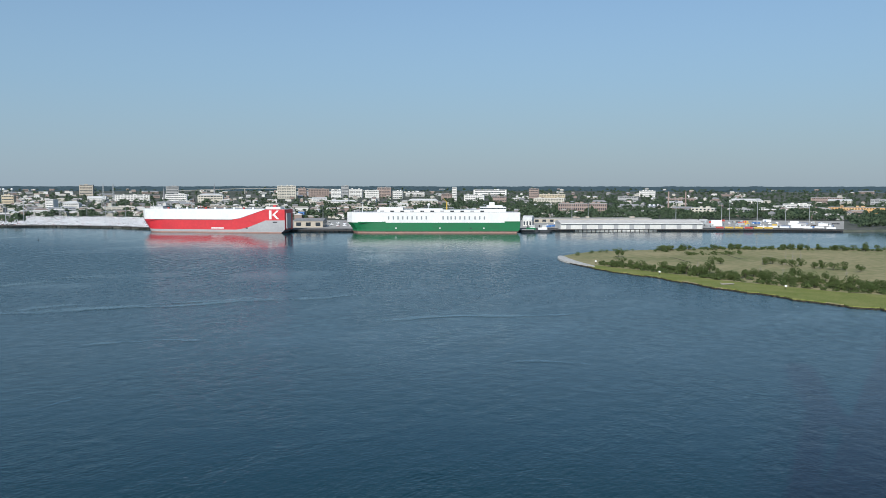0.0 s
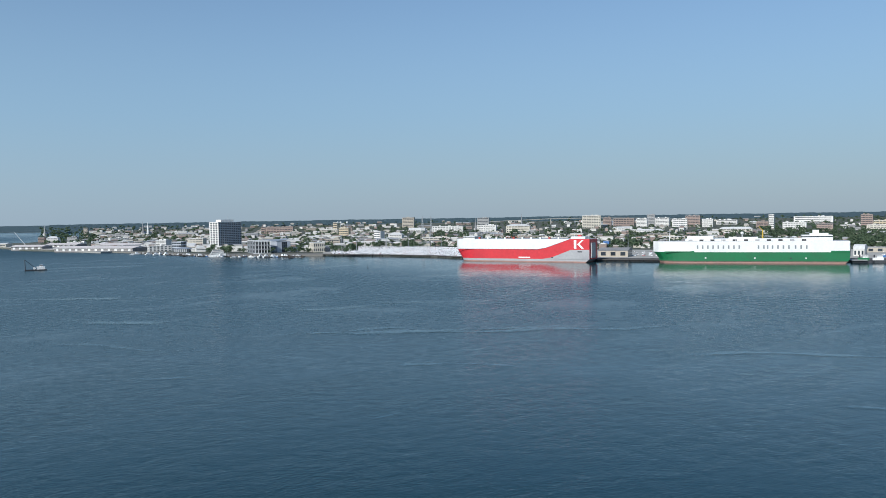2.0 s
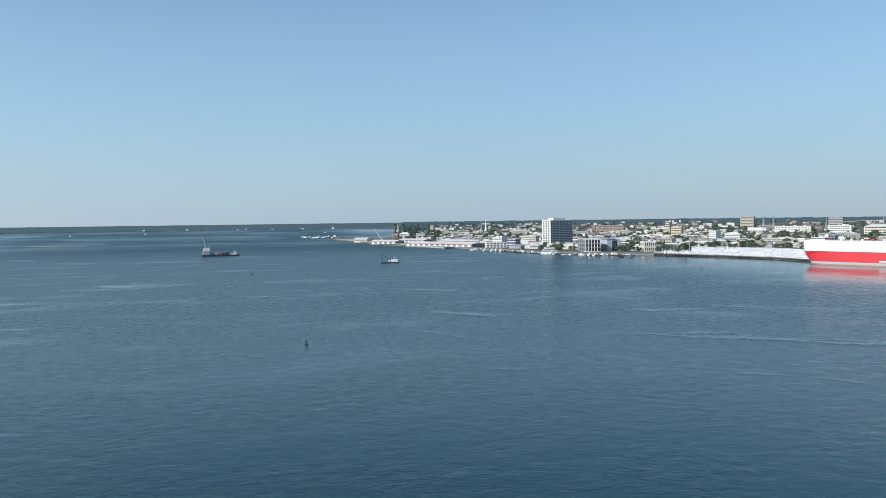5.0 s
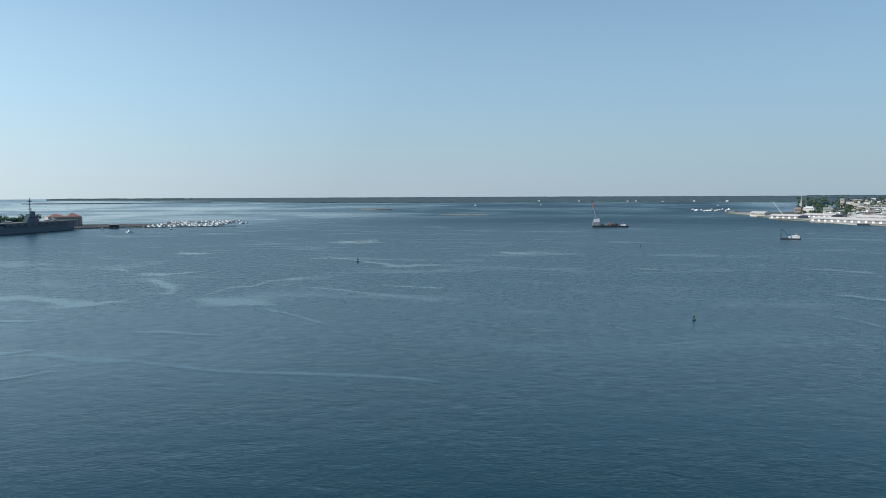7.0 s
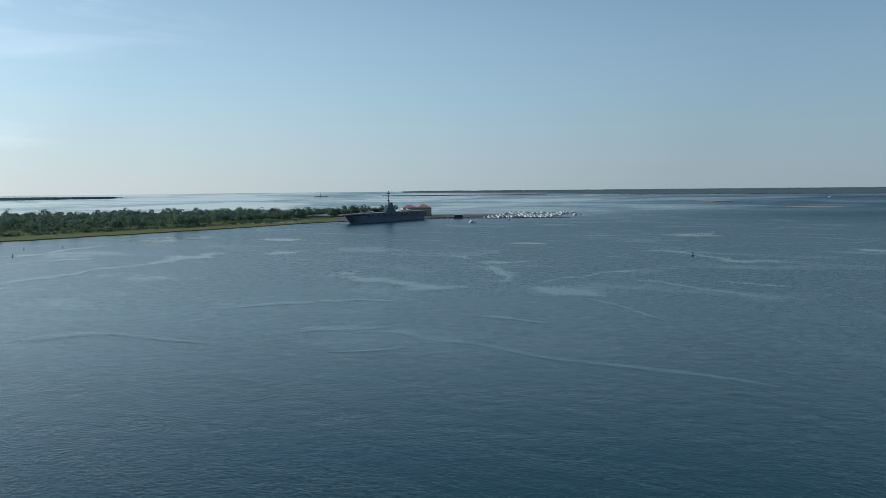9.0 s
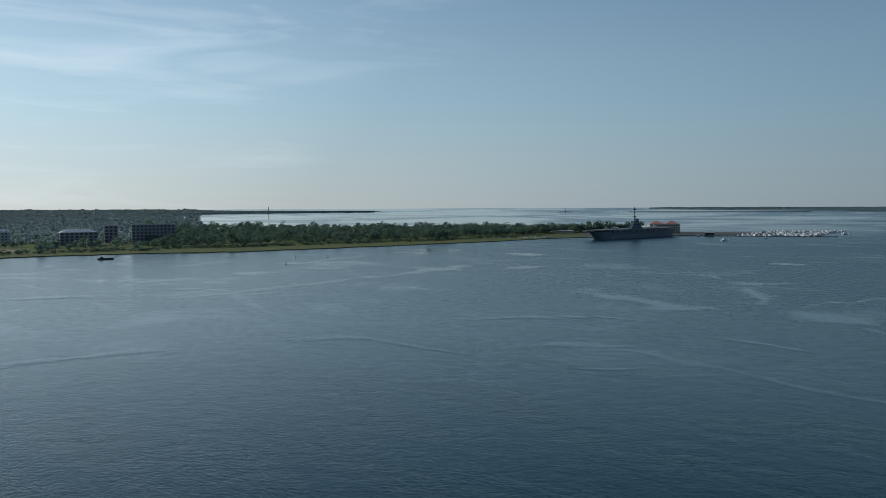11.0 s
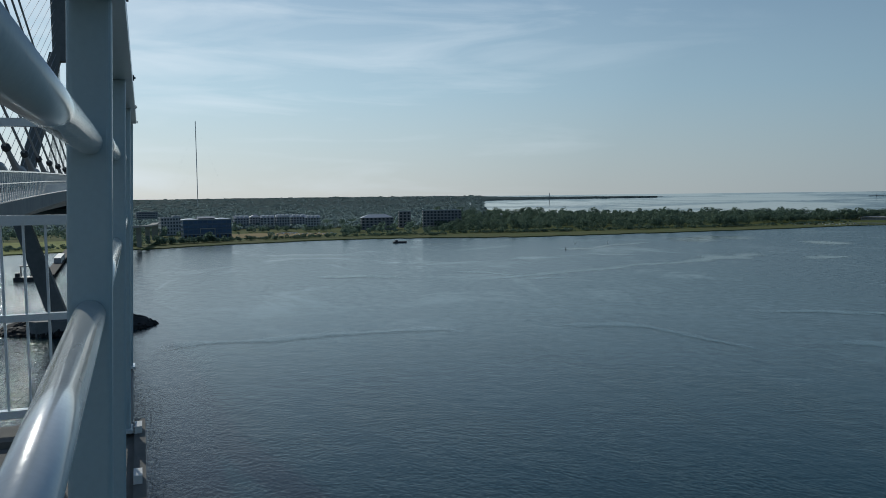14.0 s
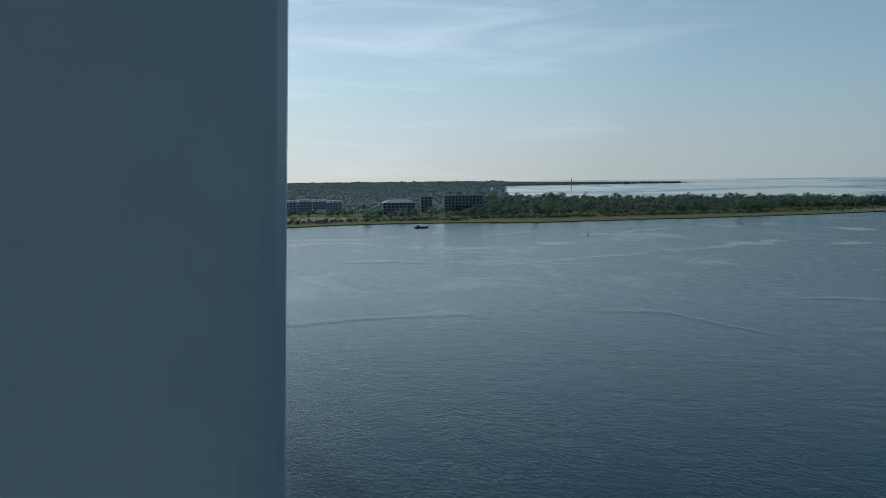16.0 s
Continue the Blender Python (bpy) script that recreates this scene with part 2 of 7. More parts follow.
    open_sea = math2("MULTIPLY", math2("MULTIPLY", band(span.outputs["Value"], 1350.0, 2100.0), math2("SUBTRACT", 1.0, math2("MULTIPLY", sun_side, 0.4))), math2("SUBTRACT", 0.12, math2("MULTIPLY", seaward, 0.20)))
    calmer = math2("ADD", math2("ADD", math2("SUBTRACT", math2("MULTIPLY", math2("MULTIPLY", reach, math2("MULTIPLY", sun_side, near_part)), 0.02), math2("MULTIPLY", lee, 0.14)), open_sea), math2("MULTIPLY", sun_side, -0.06))
    # wind lanes: patches of smoother and rougher water, long streaks when seen along the surface
    lanes = band(noise_at(0.011, 5, (1, 0.7, 1), 40, 0.7, 0.62), 0.52, 0.70)
    sheen = band(noise_at(0.0026, 4, (1, 0.8, 1), -20, 0.5, 0.6), 0.36, 0.66)
    out = band(span.outputs["Value"], 1900.0, 2500.0)
    calmer = math2("SUBTRACT", calmer, math2("ADD", math2("MULTIPLY", lanes, 0.07), math2("MULTIPLY", math2("MULTIPLY", sheen, out), 0.15)))
    # rougher far water on the city's bearings, fitted to the same view
    city_side = math2("MULTIPLY", math2("MULTIPLY", band(span.outputs["Value"], 250.0, 1500.0), math2("SUBTRACT", 1.0, sun_side)), math2("SUBTRACT", 1.0, lee))
    calmer = math2("ADD", calmer, math2("MULTIPLY", city_side, 0.04))
    rg = math2("MAXIMUM", 0.06, math2("ADD", math2("SUBTRACT", math2("ADD", calmer, 0.27), math2("ADD", math2("MULTIPLY", close, 0.10), math2("MULTIPLY", under, 0.08))), math2("MULTIPLY", math2("MULTIPLY", math2("SUBTRACT", fleck, 0.5), lively), 0.27)))
    l.new(math2("MULTIPLY", rg, math2("SUBTRACT", 1.0, math2("MULTIPLY", slick, 0.5))), p.inputs["Roughness"])
    mix = n.new("ShaderNodeMixRGB")
    mix.inputs["Color1"].default_value, mix.inputs["Color2"].default_value = (0.001, 0.026, 0.036, 1), (0.0015, 0.034, 0.040, 1)
    l.new(broad, mix.inputs["Fac"])
    l.new(mix.outputs["Color"], p.inputs["Base Color"])
    p.inputs["IOR"].default_value = 1.45 if slack else 1.34      # rough water mirrors less of the low sky
    if slack:                                 # a smooth film, torn and fading towards its edges, with sky sheen painted pale
        at_edge, clear, ms = n.new("ShaderNodeAttribute"), n.new("ShaderNodeBsdfTransparent"), n.new("ShaderNodeMixShader")
        at_edge.attribute_name = "edge"
        for link in list(p.inputs["Roughness"].links):
            l.remove(link)
        p.inputs["Roughness"].default_value = 0.09
        bp.inputs["Distance"].default_value = 0.15
        # pale base stands in for the low sky mirrored in slicks
        mix.inputs["Color1"].default_value, mix.inputs["Color2"].default_value = (0.105, 0.175, 0.20, 1), (0.12, 0.19, 0.21, 1)
        worn = noise_at(0.06, 8, (1, 0.6, 1), 20, 1.0, 0.75)
        fade = math2("SUBTRACT", math2("ADD", math2("MULTIPLY", worn, 2.2), -0.25), math2("MULTIPLY", at_edge.outputs["Fac"], 1.0))
        l.new(math2("MULTIPLY", band(fade, 0.0, 0.9), 0.64), ms.inputs["Fac"])
        l.new(clear.outputs["BSDF"], ms.inputs[1])
        l.new(p.outputs["BSDF"], ms.inputs[2])
        l.new(ms.outputs["Shader"], n["Material Output"].inputs["Surface"])
    return m


WATER = water_material()
SLACK = water_material("slack_water", True)
WHITE = material("white_paint", (0.80, 0.80, 0.78), (0.68, 0.69, 0.68), 0.45, 0, 0.12, vary=0.04)
HULL_WHITE = material("ship_white", (0.82, 0.82, 0.80), (0.72, 0.72, 0.70), 0.4, 0, 0.05)
HULL_GREEN = material("ship_green", (0.012, 0.16, 0.055), (0.02, 0.13, 0.05), 0.4, 0, 0.06)
HULL_RED = material("ship_red", (0.62, 0.035, 0.045), (0.50, 0.03, 0.04), 0.4, 0, 0.05)
HULL_GREY = material("ship_grey", (0.42, 0.42, 0.42), (0.34, 0.34, 0.35), 0.45, 0, 0.06)
BOOT = material("boot_topping", (0.40, 0.22, 0.175), (0.27, 0.17, 0.14), 0.6, 0, 0.1)
# warship grey, lightened and blued in its colour for distance haze
NAVY = material("navy_grey", (0.125, 0.158, 0.19), (0.10, 0.128, 0.155), 0.55, 0, 0.05)
NAVY_DECK = material("navy_deck", (0.16, 0.16, 0.16), (0.11, 0.11, 0.115), 0.8, 0, 0.05)
DARK = material("dark_steel", (0.03, 0.034, 0.04), (0.05, 0.05, 0.055), 0.5, 0, 0.4)
BLACK_RUBBER = material("black_rubber", (0.018, 0.018, 0.018), (0.03, 0.03, 0.03), 0.8, 0, 0.6)
STEEL = material("galvanised_steel", (0.42, 0.44, 0.45), (0.34, 0.36, 0.37), 0.45, 0.4, 0.8)
YELLOW_STEEL = material("yellow_steel", (0.62, 0.42, 0.06), (0.5, 0.33, 0.05), 0.5, 0, 0.3)
RED_STEEL = material("red_steel", (0.5, 0.07, 0.05), (0.4, 0.06, 0.05), 0.5, 0, 0.3)
BLUE_STEEL = material("blue_steel", (0.06, 0.17, 0.42), (0.05, 0.13, 0.33), 0.5, 0, 0.3)
GREEN_BUOY = material("buoy_green", (0.015, 0.09, 0.06), (0.012, 0.065, 0.045), 0.5, 0, 2.0)
RAIL = material("rail_paint", (0.82, 0.85, 0.84), (0.75, 0.78, 0.77), 0.26, 0, 3.0, bump=0.0006, fine=30)
RAIL.node_tree.nodes["Principled BSDF"].inputs["Coat Weight"].default_value = 1.0      # glossy enamel
RAIL.node_tree.nodes["Principled BSDF"].inputs["Coat Roughness"].default_value = 0.12
POST = material("post_paint", (0.465, 0.575, 0.60), (0.425, 0.525, 0.55), 0.30, 0, 2.0, bump=0.0005, fine=30)
CABLE = material("cable_sheath", (0.36, 0.38, 0.40), (0.30, 0.32, 0.34), 0.5, 0, 0.5)
TOWER_CONCRETE = material("tower_concrete", (0.24, 0.235, 0.225), (0.18, 0.18, 0.175), 0.8, 0, 0.08)
CONCRETE = material("concrete", (0.36, 0.35, 0.32), (0.27, 0.265, 0.25), 0.85, 0, 0.25, bump=0.01)
DECK_BOARD = material("footway_concrete", (0.235, 0.22, 0.195), (0.17, 0.16, 0.145), 0.85, 0, 1.2, bump=0.004)
KERB = material("kerb_concrete", (0.22, 0.205, 0.18), (0.15, 0.145, 0.13), 0.85, 0, 1.0, bump=0.004)
ASPHALT = material("asphalt", (0.085, 0.085, 0.085), (0.13, 0.125, 0.12), 0.9, 0, 0.03, spec=0.05)
YARD = material("yard_concrete", (0.50, 0.48, 0.435), (0.34, 0.33, 0.305), 0.9, 0, 0.02, spec=0.05)
CITY_EARTH = material("city_ground", (0.075, 0.09, 0.065), (0.17, 0.17, 0.15), 0.9, 0, 0.01, spec=0.05)
MARSH = material("marsh_grass", (0.39, 0.335, 0.19), (0.20, 0.215, 0.095), 0.9, 0, 0.012, bump=0.3, fine=14, spec=0.05)
# distant banks' base tinted blue-grey in place of haze
HAZED_MARSH = material("far_marsh", (0.145, 0.180, 0.190), (0.115, 0.148, 0.158), 0.9, 0, 0.01, spec=0.05)
SHORE_GRASS = material("shore_grass", (0.075, 0.110, 0.030), (0.125, 0.125, 0.050), 0.9, 0, 0.02, bump=0.2, fine=12, spec=0.05)
FIELD = material("dry_field", (0.34, 0.25, 0.13), (0.24, 0.20, 0.10), 0.9, 0, 0.02, spec=0.05)
FRINGE = material("spartina_grass", (0.165, 0.205, 0.05), (0.28, 0.28, 0.10), 0.9, 0, 0.06, bump=0.2, fine=14, spec=0.05)
SHORE_FRINGE = material("olive_cordgrass", (0.080, 0.112, 0.04), (0.145, 0.140, 0.065), 0.9, 0, 0.03, bump=0.2, fine=10, spec=0.05)
MUD = material("marsh_mud", (0.07, 0.055, 0.04), (0.05, 0.045, 0.035), 0.7, 0, 0.2, spec=0.05)
SHELL = material("shell_bank", (0.62, 0.60, 0.55), (0.48, 0.46, 0.42), 0.85, 0, 0.1, bump=0.05)
SAND = material("sand", (0.46, 0.40, 0.31), (0.36, 0.32, 0.25), 0.9, 0, 0.03, spec=0.05)
# stone darkened in its colour for the backlit side
ROCK = material("rip_rap", (0.026, 0.025, 0.024), (0.048, 0.045, 0.042), 0.85, 0, 0.25, bump=0.08)
# leaf base brightened and cooled to carry the haze over the point
LEAF = leaf_material("foliage", (0.100, 0.158, 0.122), (0.192, 0.250, 0.170), 0.42)
# city leaves also lifted in colour for the haze
CITY_LEAF = leaf_material("city_foliage", (0.078, 0.122, 0.076), (0.150, 0.195, 0.112), 0.45)
SCRUB = leaf_material("island_scrub", (0.075, 0.120, 0.045), (0.180, 0.220, 0.080), 0.45)
# base paled towards blue-grey, standing in for haze over the far land
HAZED_LEAF = leaf_material("mainland_foliage", (0.190, 0.258, 0.268), (0.245, 0.315, 0.310), 0.65)
# lighter and bluer than plain leaves: shore haze put into the base
HAZED_SHORE_LEAF = leaf_material("foliage_dark", (0.135, 0.205, 0.165), (0.215, 0.285, 0.215), 0.55)
# distance haze is mixed into this leaf colour, pale and blue
HAZED_WOODS = leaf_material("far_woods", (0.078, 0.118, 0.136), (0.098, 0.142, 0.156), 0.15)
BARK = material("bark", (0.12, 0.09, 0.065), (0.08, 0.06, 0.045), 0.9, 0, 1.0)
DEAD_WOOD = material("dead_wood", (0.36, 0.33, 0.29), (0.28, 0.26, 0.23), 0.9, 0, 1.0)
TIMBER = material("pile_timber", (0.06, 0.05, 0.042), (0.042, 0.035, 0.03), 0.9, 0, 0.5)
GLASS = material("window_glass", (0.03, 0.04, 0.05), (0.05, 0.06, 0.075), 0.12, 0, 0.1, vary=0.3)
BLUE_GLASS = material("curtain_glass", (0.045, 0.100, 0.200), (0.055, 0.120, 0.235), 0.22, 0, 0.08, vary=0.12)
ROOF_GREY = material("roof_grey", (0.30, 0.30, 0.30), (0.22, 0.22, 0.22), 0.85, 0, 0.05, vary=0.25)
ROOF_WHITE = material("roof_white", (0.66, 0.66, 0.64), (0.52, 0.52, 0.51), 0.75, 0, 0.05)
ROOF_METAL = material("roof_metal", (0.44, 0.46, 0.49), (0.35, 0.37, 0.40), 0.35, 0.4, 0.05)
WALLS = {
    "tower": (material("grey_concrete", (0.42, 0.45, 0.485), (0.34, 0.37, 0.40), 0.8, 0, 0.05), GLASS, ROOF_WHITE),
    "slate": (material("slate_siding", (0.47, 0.48, 0.49), (0.38, 0.39, 0.40), 0.8, 0, 0.05, vary=0.1), GLASS, ROOF_METAL),
    # dark wall colour stands in for the shade inside the open frame
    "frame": (material("shaded_panel", (0.22, 0.23, 0.24), (0.16, 0.17, 0.18), 0.7, 0, 0.05), GLASS, ROOF_WHITE),
    "glass": (material("grey_panel", (0.46, 0.49, 0.54), (0.38, 0.41, 0.46), 0.5, 0, 0.05), GLASS, ROOF_METAL),
    "blueglass": (material("blue_panel", (0.085, 0.135, 0.21), (0.07, 0.115, 0.18), 0.5, 0, 0.05), BLUE_GLASS, ROOF_METAL),
    "cream": (material("cream_stucco", (0.62, 0.58, 0.49), (0.53, 0.49, 0.41), 0.85, 0, 0.05, vary=0.08), GLASS, ROOF_WHITE),
    "tan": (material("tan_stucco", (0.47, 0.42, 0.345), (0.39, 0.345, 0.28), 0.85, 0, 0.05, vary=0.08), GLASS, ROOF_GREY),
    "yellow": (material("yellow_stucco", (0.58, 0.49, 0.34), (0.50, 0.42, 0.29), 0.85, 0, 0.05, vary=0.06), GLASS, ROOF_WHITE),
    "white": (material("white_stucco", (0.76, 0.74, 0.70), (0.64, 0.62, 0.58), 0.8, 0, 0.05, vary=0.08), GLASS, ROOF_WHITE),
    "grey": (material("grey_stucco", (0.42, 0.42, 0.41), (0.34, 0.34, 0.335), 0.8, 0, 0.05, vary=0.1), GLASS, ROOF_GREY),
    "brick": (material("red_brown_brick", (0.35, 0.27, 0.23), (0.28, 0.215, 0.185), 0.85, 0, 0.06, vary=0.12), GLASS, ROOF_GREY),
    # brick greyed and lightened to hold the haze over the far shore
    "darkbrick": (material("dark_brick", (0.27, 0.27, 0.275), (0.21, 0.21, 0.22), 0.85, 0, 0.06), GLASS, ROOF_METAL),
    "orange": (material("orange_sheathing", (0.66, 0.36, 0.12), (0.60, 0.44, 0.26), 0.8, 0, 0.03), GLASS, ROOF_GREY),
    "shed": (material("shed_metal", (0.72, 0.71, 0.67), (0.60, 0.59, 0.56), 0.6, 0, 0.05), HULL_GREY, material("shed_roof", (0.68, 0.65, 0.60), (0.56, 0.53, 0.49), 0.9, 0, 0.03, spec=0.1)),
    "pier": (material("dock_front", (0.30, 0.28, 0.275), (0.22, 0.21, 0.205), 0.7, 0, 0.05), HULL_WHITE, material("pier_roof", (0.66, 0.61, 0.59), (0.54, 0.50, 0.485), 0.9, 0, 0.03, spec=0.1)),
    "bluebox": (BLUE_STEEL, GLASS, ROOF_GREY),
}


# ---- mesh helpers ----
class Build:
    """Collects vertices and faces of one part."""

    def __init__(self):
        self.v, self.f = [], []

    def add(self, verts, faces, m=None):
        k = len(self.v)
        self.v += [tuple(m @ Vector(p)) if m is not None else tuple(p) for p in verts]
        self.f += [tuple(i + k for i in q) for q in faces]
        return self

    def box(self, x0, x1, y0, y1, z0, z1, m=None):
        v = [(x, y, z) for z in (z0, z1) for x, y in ((x0, y0), (x1, y0), (x1, y1), (x0, y1))]
        return self.add(v, [(3, 2, 1, 0), (4, 5, 6, 7), (0, 1, 5, 4), (1, 2, 6, 5), (2, 3, 7, 6), (3, 0, 4, 7)], m)

    def tube(self, a, b, r0, r1=None, n=8):
        r1 = r0 if r1 is None else r1
        a, b = Vector(a), Vector(b)
        q = (b - a).to_track_quat("Z", "Y")
        v = [a + q @ Vector((math.cos(t) * r0, math.sin(t) * r0, 0)) for t in [2 * math.pi * i / n for i in range(n)]]
        v += [b + q @ Vector((math.cos(t) * r1, math.sin(t) * r1, 0)) for t in [2 * math.pi * i / n for i in range(n)]]
        return self.add(v, [(i, (i + 1) % n, n + (i + 1) % n, n + i) for i in range(n)] + [tuple(range(n))[::-1], tuple(range(n, 2 * n))])

    def prism(self, outline, z0, z1, m=None):
        n = len(outline)
        v = [(x, y, z0) for x, y in outline] + [(x, y, z1) for x, y in outline]
        return self.add(v, [(i, (i + 1) % n, n + (i + 1) % n, n + i) for i in range(n)] + [tuple(range(n))[::-1], tuple(range(n, 2 * n))], m)

    def loft(self, rings, closed=True, caps=True):
        n = len(rings[0])
        k = len(self.v)
        f = []
        for j in range(len(rings) - 1):
            for i in range(n if closed else n - 1):
                f.append((j * n + i, j * n + (i + 1) % n, (j + 1) * n + (i + 1) % n, (j + 1) * n + i))
        if caps:
            f += [tuple(range(n))[::-1], tuple(range((len(rings) - 1) * n, len(rings) * n))]
        return self.add([p for r in rings for p in r], f)

    def ball(self, c, r, n=8, squash=1.0):
        rings = []
        for j in range(1, n // 2 + 1):
            a = math.pi * j / (n // 2 + 1)
            rings.append([(c[0] + r * math.sin(a) * math.cos(t), c[1] + r * math.sin(a) * math.sin(t), c[2] - r * squash * math.cos(a)) for t in [2 * math.pi * i / n for i in range(n)]])
        return self.loft(rings)

    def mesh(self, name, mat, smooth=False):
        me = bpy.data.meshes.new(name)
        me.from_pydata(self.v, [], self.f)
        me.materials.append(mat)
        if smooth:
            me.polygons.foreach_set("use_smooth", [True] * len(me.polygons))
        me.update()
        return me


def part(name, geo, mat, parent=None, label="", m=None, kind="", smooth=False):
    """One mesh object, under a thing where a parent is given. geo: a Build, or a mesh that is shared."""
    ob = new(name, geo.mesh(name, mat, smooth) if isinstance(geo, Build) else geo)
    if parent is not None:
        ob.parent = parent
    if m is not None:
        ob.matrix_basis = m
    return tagged(ob, label, kind=kind)


def thing(name, m, label, category, group="", kind=""):
    ob = new(name)
    ob.empty_display_size = 0.1
    ob.matrix_basis = m
    return tagged(ob, label, category, group, kind)


def gz(r):
    """Height of the level of water and land: flat, with a slow rise towards the far rim."""
    return 45.0 * ((r - 1800) / 3000) ** 2 if r > 1800 else 0.0


def at(b, r, z=0.0):
    """The place at bearing b (degrees left of the bridge's axis) and r metres off."""
    a = radians(b)
    return Vector((-math.sin(a) * r, math.cos(a) * r, gz(r) + z))


def facing(b, r, z=0.0, rot=0.0):
    """A pose at that place, whose -y side faces the bridge, turned by rot."""
    p = at(b, r, z)
    return pose(*p, 0, 0, b + rot)


def lerp_rows(rows, b):
    for p, q in zip(rows, rows[1:]):
        if (p[0] - b) * (q[0] - b) <= 0:
            k = (b - p[0]) / (q[0] - p[0]) if q[0] != p[0] else 0
            return [u + (v - u) * k for u, v in zip(p, q)]
    return list(rows[0] if abs(b - rows[0][0]) < abs(b - rows[-1][0]) else rows[-1])


def land(name, rows, z, mat, label, category, rings=10, step=0.5, rough=0.0, kind="structure", seed=1):
    """A sheet of land between near and far distances given by bearing, with a bank down into the water."""
    rng = random.Random(seed)
    b0, b1 = rows[0][0], rows[-1][0]
    cols = max(2, int(abs(b1 - b0) / step))
    bl = Build()
    v = []
    for i in range(cols + 1):
        b = b0 + (b1 - b0) * i / cols
        _, rn, rf = lerp_rows(rows, b)
        rn += (noise.noise((b * 0.9, seed * 7.3, 0)) * 1.6 + noise.noise((b * 3.1, seed * 3.3, 5)) * 0.8 + rng.uniform(-0.12, 0.12)) * rough
        for j in range(-1, rings + 2):
            k = min(max(j, 0), rings) / rings
            r = rn + (rf - rn) * k
            v.append(tuple(at(b, r, z if 0 <= j <= rings else -2.0)))
    n = rings + 3
    bl.add(v, [(i * n + j, (i + 1) * n + j, (i + 1) * n + j + 1, i * n + j + 1) for i in range(cols) for j in range(n - 1)])
    return tagged(part(name, bl, mat), label, category, kind=kind)


# ---- water ----
bl = Build()
RINGS = [0, 40, 100, 200, 350, 550, 800, 1100, 1400, 1800, 2050, 2300, 2550, 2800, 3050, 3300, 3550, 3800, 4050, 4300, 4550, 4840]
SEG = 180
for r in RINGS:
    bl.v += [tuple(at(360 * i / SEG, r)) for i in range(SEG)]
for j in range(len(RINGS) - 1):
    bl.f += [(j * SEG + i, (j + 1) * SEG + i, (j + 1) * SEG + (i + 1) % SEG, j * SEG + (i + 1) % SEG) for i in range(SEG)]
tagged(part("water", bl, WATER, smooth=True), "rippled blue-grey harbour water with smooth slicks", "water", kind="structure")


def slick(*points):
    """A streak of smooth water laid to fit the camera's view: bearing, distance and half width."""
    ctrl = [(*at(b, r)[:2], w) for b, r, w in points]
    ctrl = [ctrl[0], *ctrl, ctrl[-1]]
    line = []
    for p0, p1, p2, p3 in zip(ctrl, ctrl[1:], ctrl[2:], ctrl[3:]):
        for k in range(14):
            t = k / 14
            line.append([0.5 * (2 * q1 + (q2 - q0) * t + (2 * q0 - 5 * q1 + 4 * q2 - q3) * t * t + (3 * q1 - q0 - 3 * q2 + q3) * t ** 3) for q0, q1, q2, q3 in zip(p0, p1, p2, p3)])
    line.append(list(ctrl[-1]))
    bl, edge = Build(), []
    for k, (x, y, w) in enumerate(line):                # uneven banks and a slight meander
        u = Vector((x, y, 0)).normalized() * w * 0.55 * noise.noise((x / 45, y / 45, 3.0))
        line[k] = [x + u.x, y + u.y, w * (0.72 + 0.5 * noise.noise((x / 28, y / 28, 9.0)))]
    count = sum(o.name.startswith("water_slick") for o in bpy.data.objects)     # each film a hair above the last
    for i, (x, y, w) in enumerate(line):
        u = Vector((x, y, 0)).normalized()          # width fitted to the eye's view: slim where the streak runs along the line of sight
        p, q = line[max(0, i - 1)], line[min(len(line) - 1, i + 1)]
        n = Vector((p[1] - q[1], q[0] - p[0], 0)).normalized()
        n = n if n.dot(u) >= 0 or abs(n.dot(u)) < 0.05 else -n
        w *= abs(n.dot(u)) + 0.13 * math.sqrt(max(0.0, 1 - n.dot(u) ** 2))
        u = n
        end = min(1.0, min(i, len(line) - 1 - i) / 12)
        for k in (-1.0, -0.5, 0.0, 0.5, 1.0):
            bl.v.append((x + u.x * w * k, y + u.y * w * k, gz(math.hypot(x, y)) + 0.03 + 0.005 * count))
            edge.append(max(abs(k), 1 - end) + min(0.15, max(-0.35, 0.2 - 0.022 * w)) + (0.24 if points[0][0] < -88 else 0.0))
    n = 5
    turn = line[0][0] * line[-1][1] - line[0][1] * line[-1][0] > 0      # faces look up
    for i in range(len(line) - 1):
        for j in range(n - 1):
            quad = (i * n + j, (i + 1) * n + j, (i + 1) * n + j + 1, i * n + j + 1)
            bl.f.append(quad[::-1] if turn else quad)
    ob = tagged(part("water_slick", bl, SLACK), "smooth streak of slack water, its sky sheen painted pale", "slick", kind="stuff")
    ob.data.attributes.new("edge", "FLOAT", "POINT").data.foreach_set("value", edge)
    ob.visible_shadow = False


slick((-63.56, 721, 11), (-62.26, 712, 15), (-60.91, 701, 21), (-59.97, 690, 25), (-59.62, 667, 27))
slick((-59.68, 673, 23), (-60.24, 652, 40), (-60.9, 621, 48), (-61.38, 592, 49), (-61.16, 568, 32), (-60.62, 559, 13))
slick((-62.56, 525, 11), (-63.45, 520, 27), (-64.67, 510, 42), (-66.03, 501, 42), (-67.13, 491, 25), (-68.0, 478, 10))
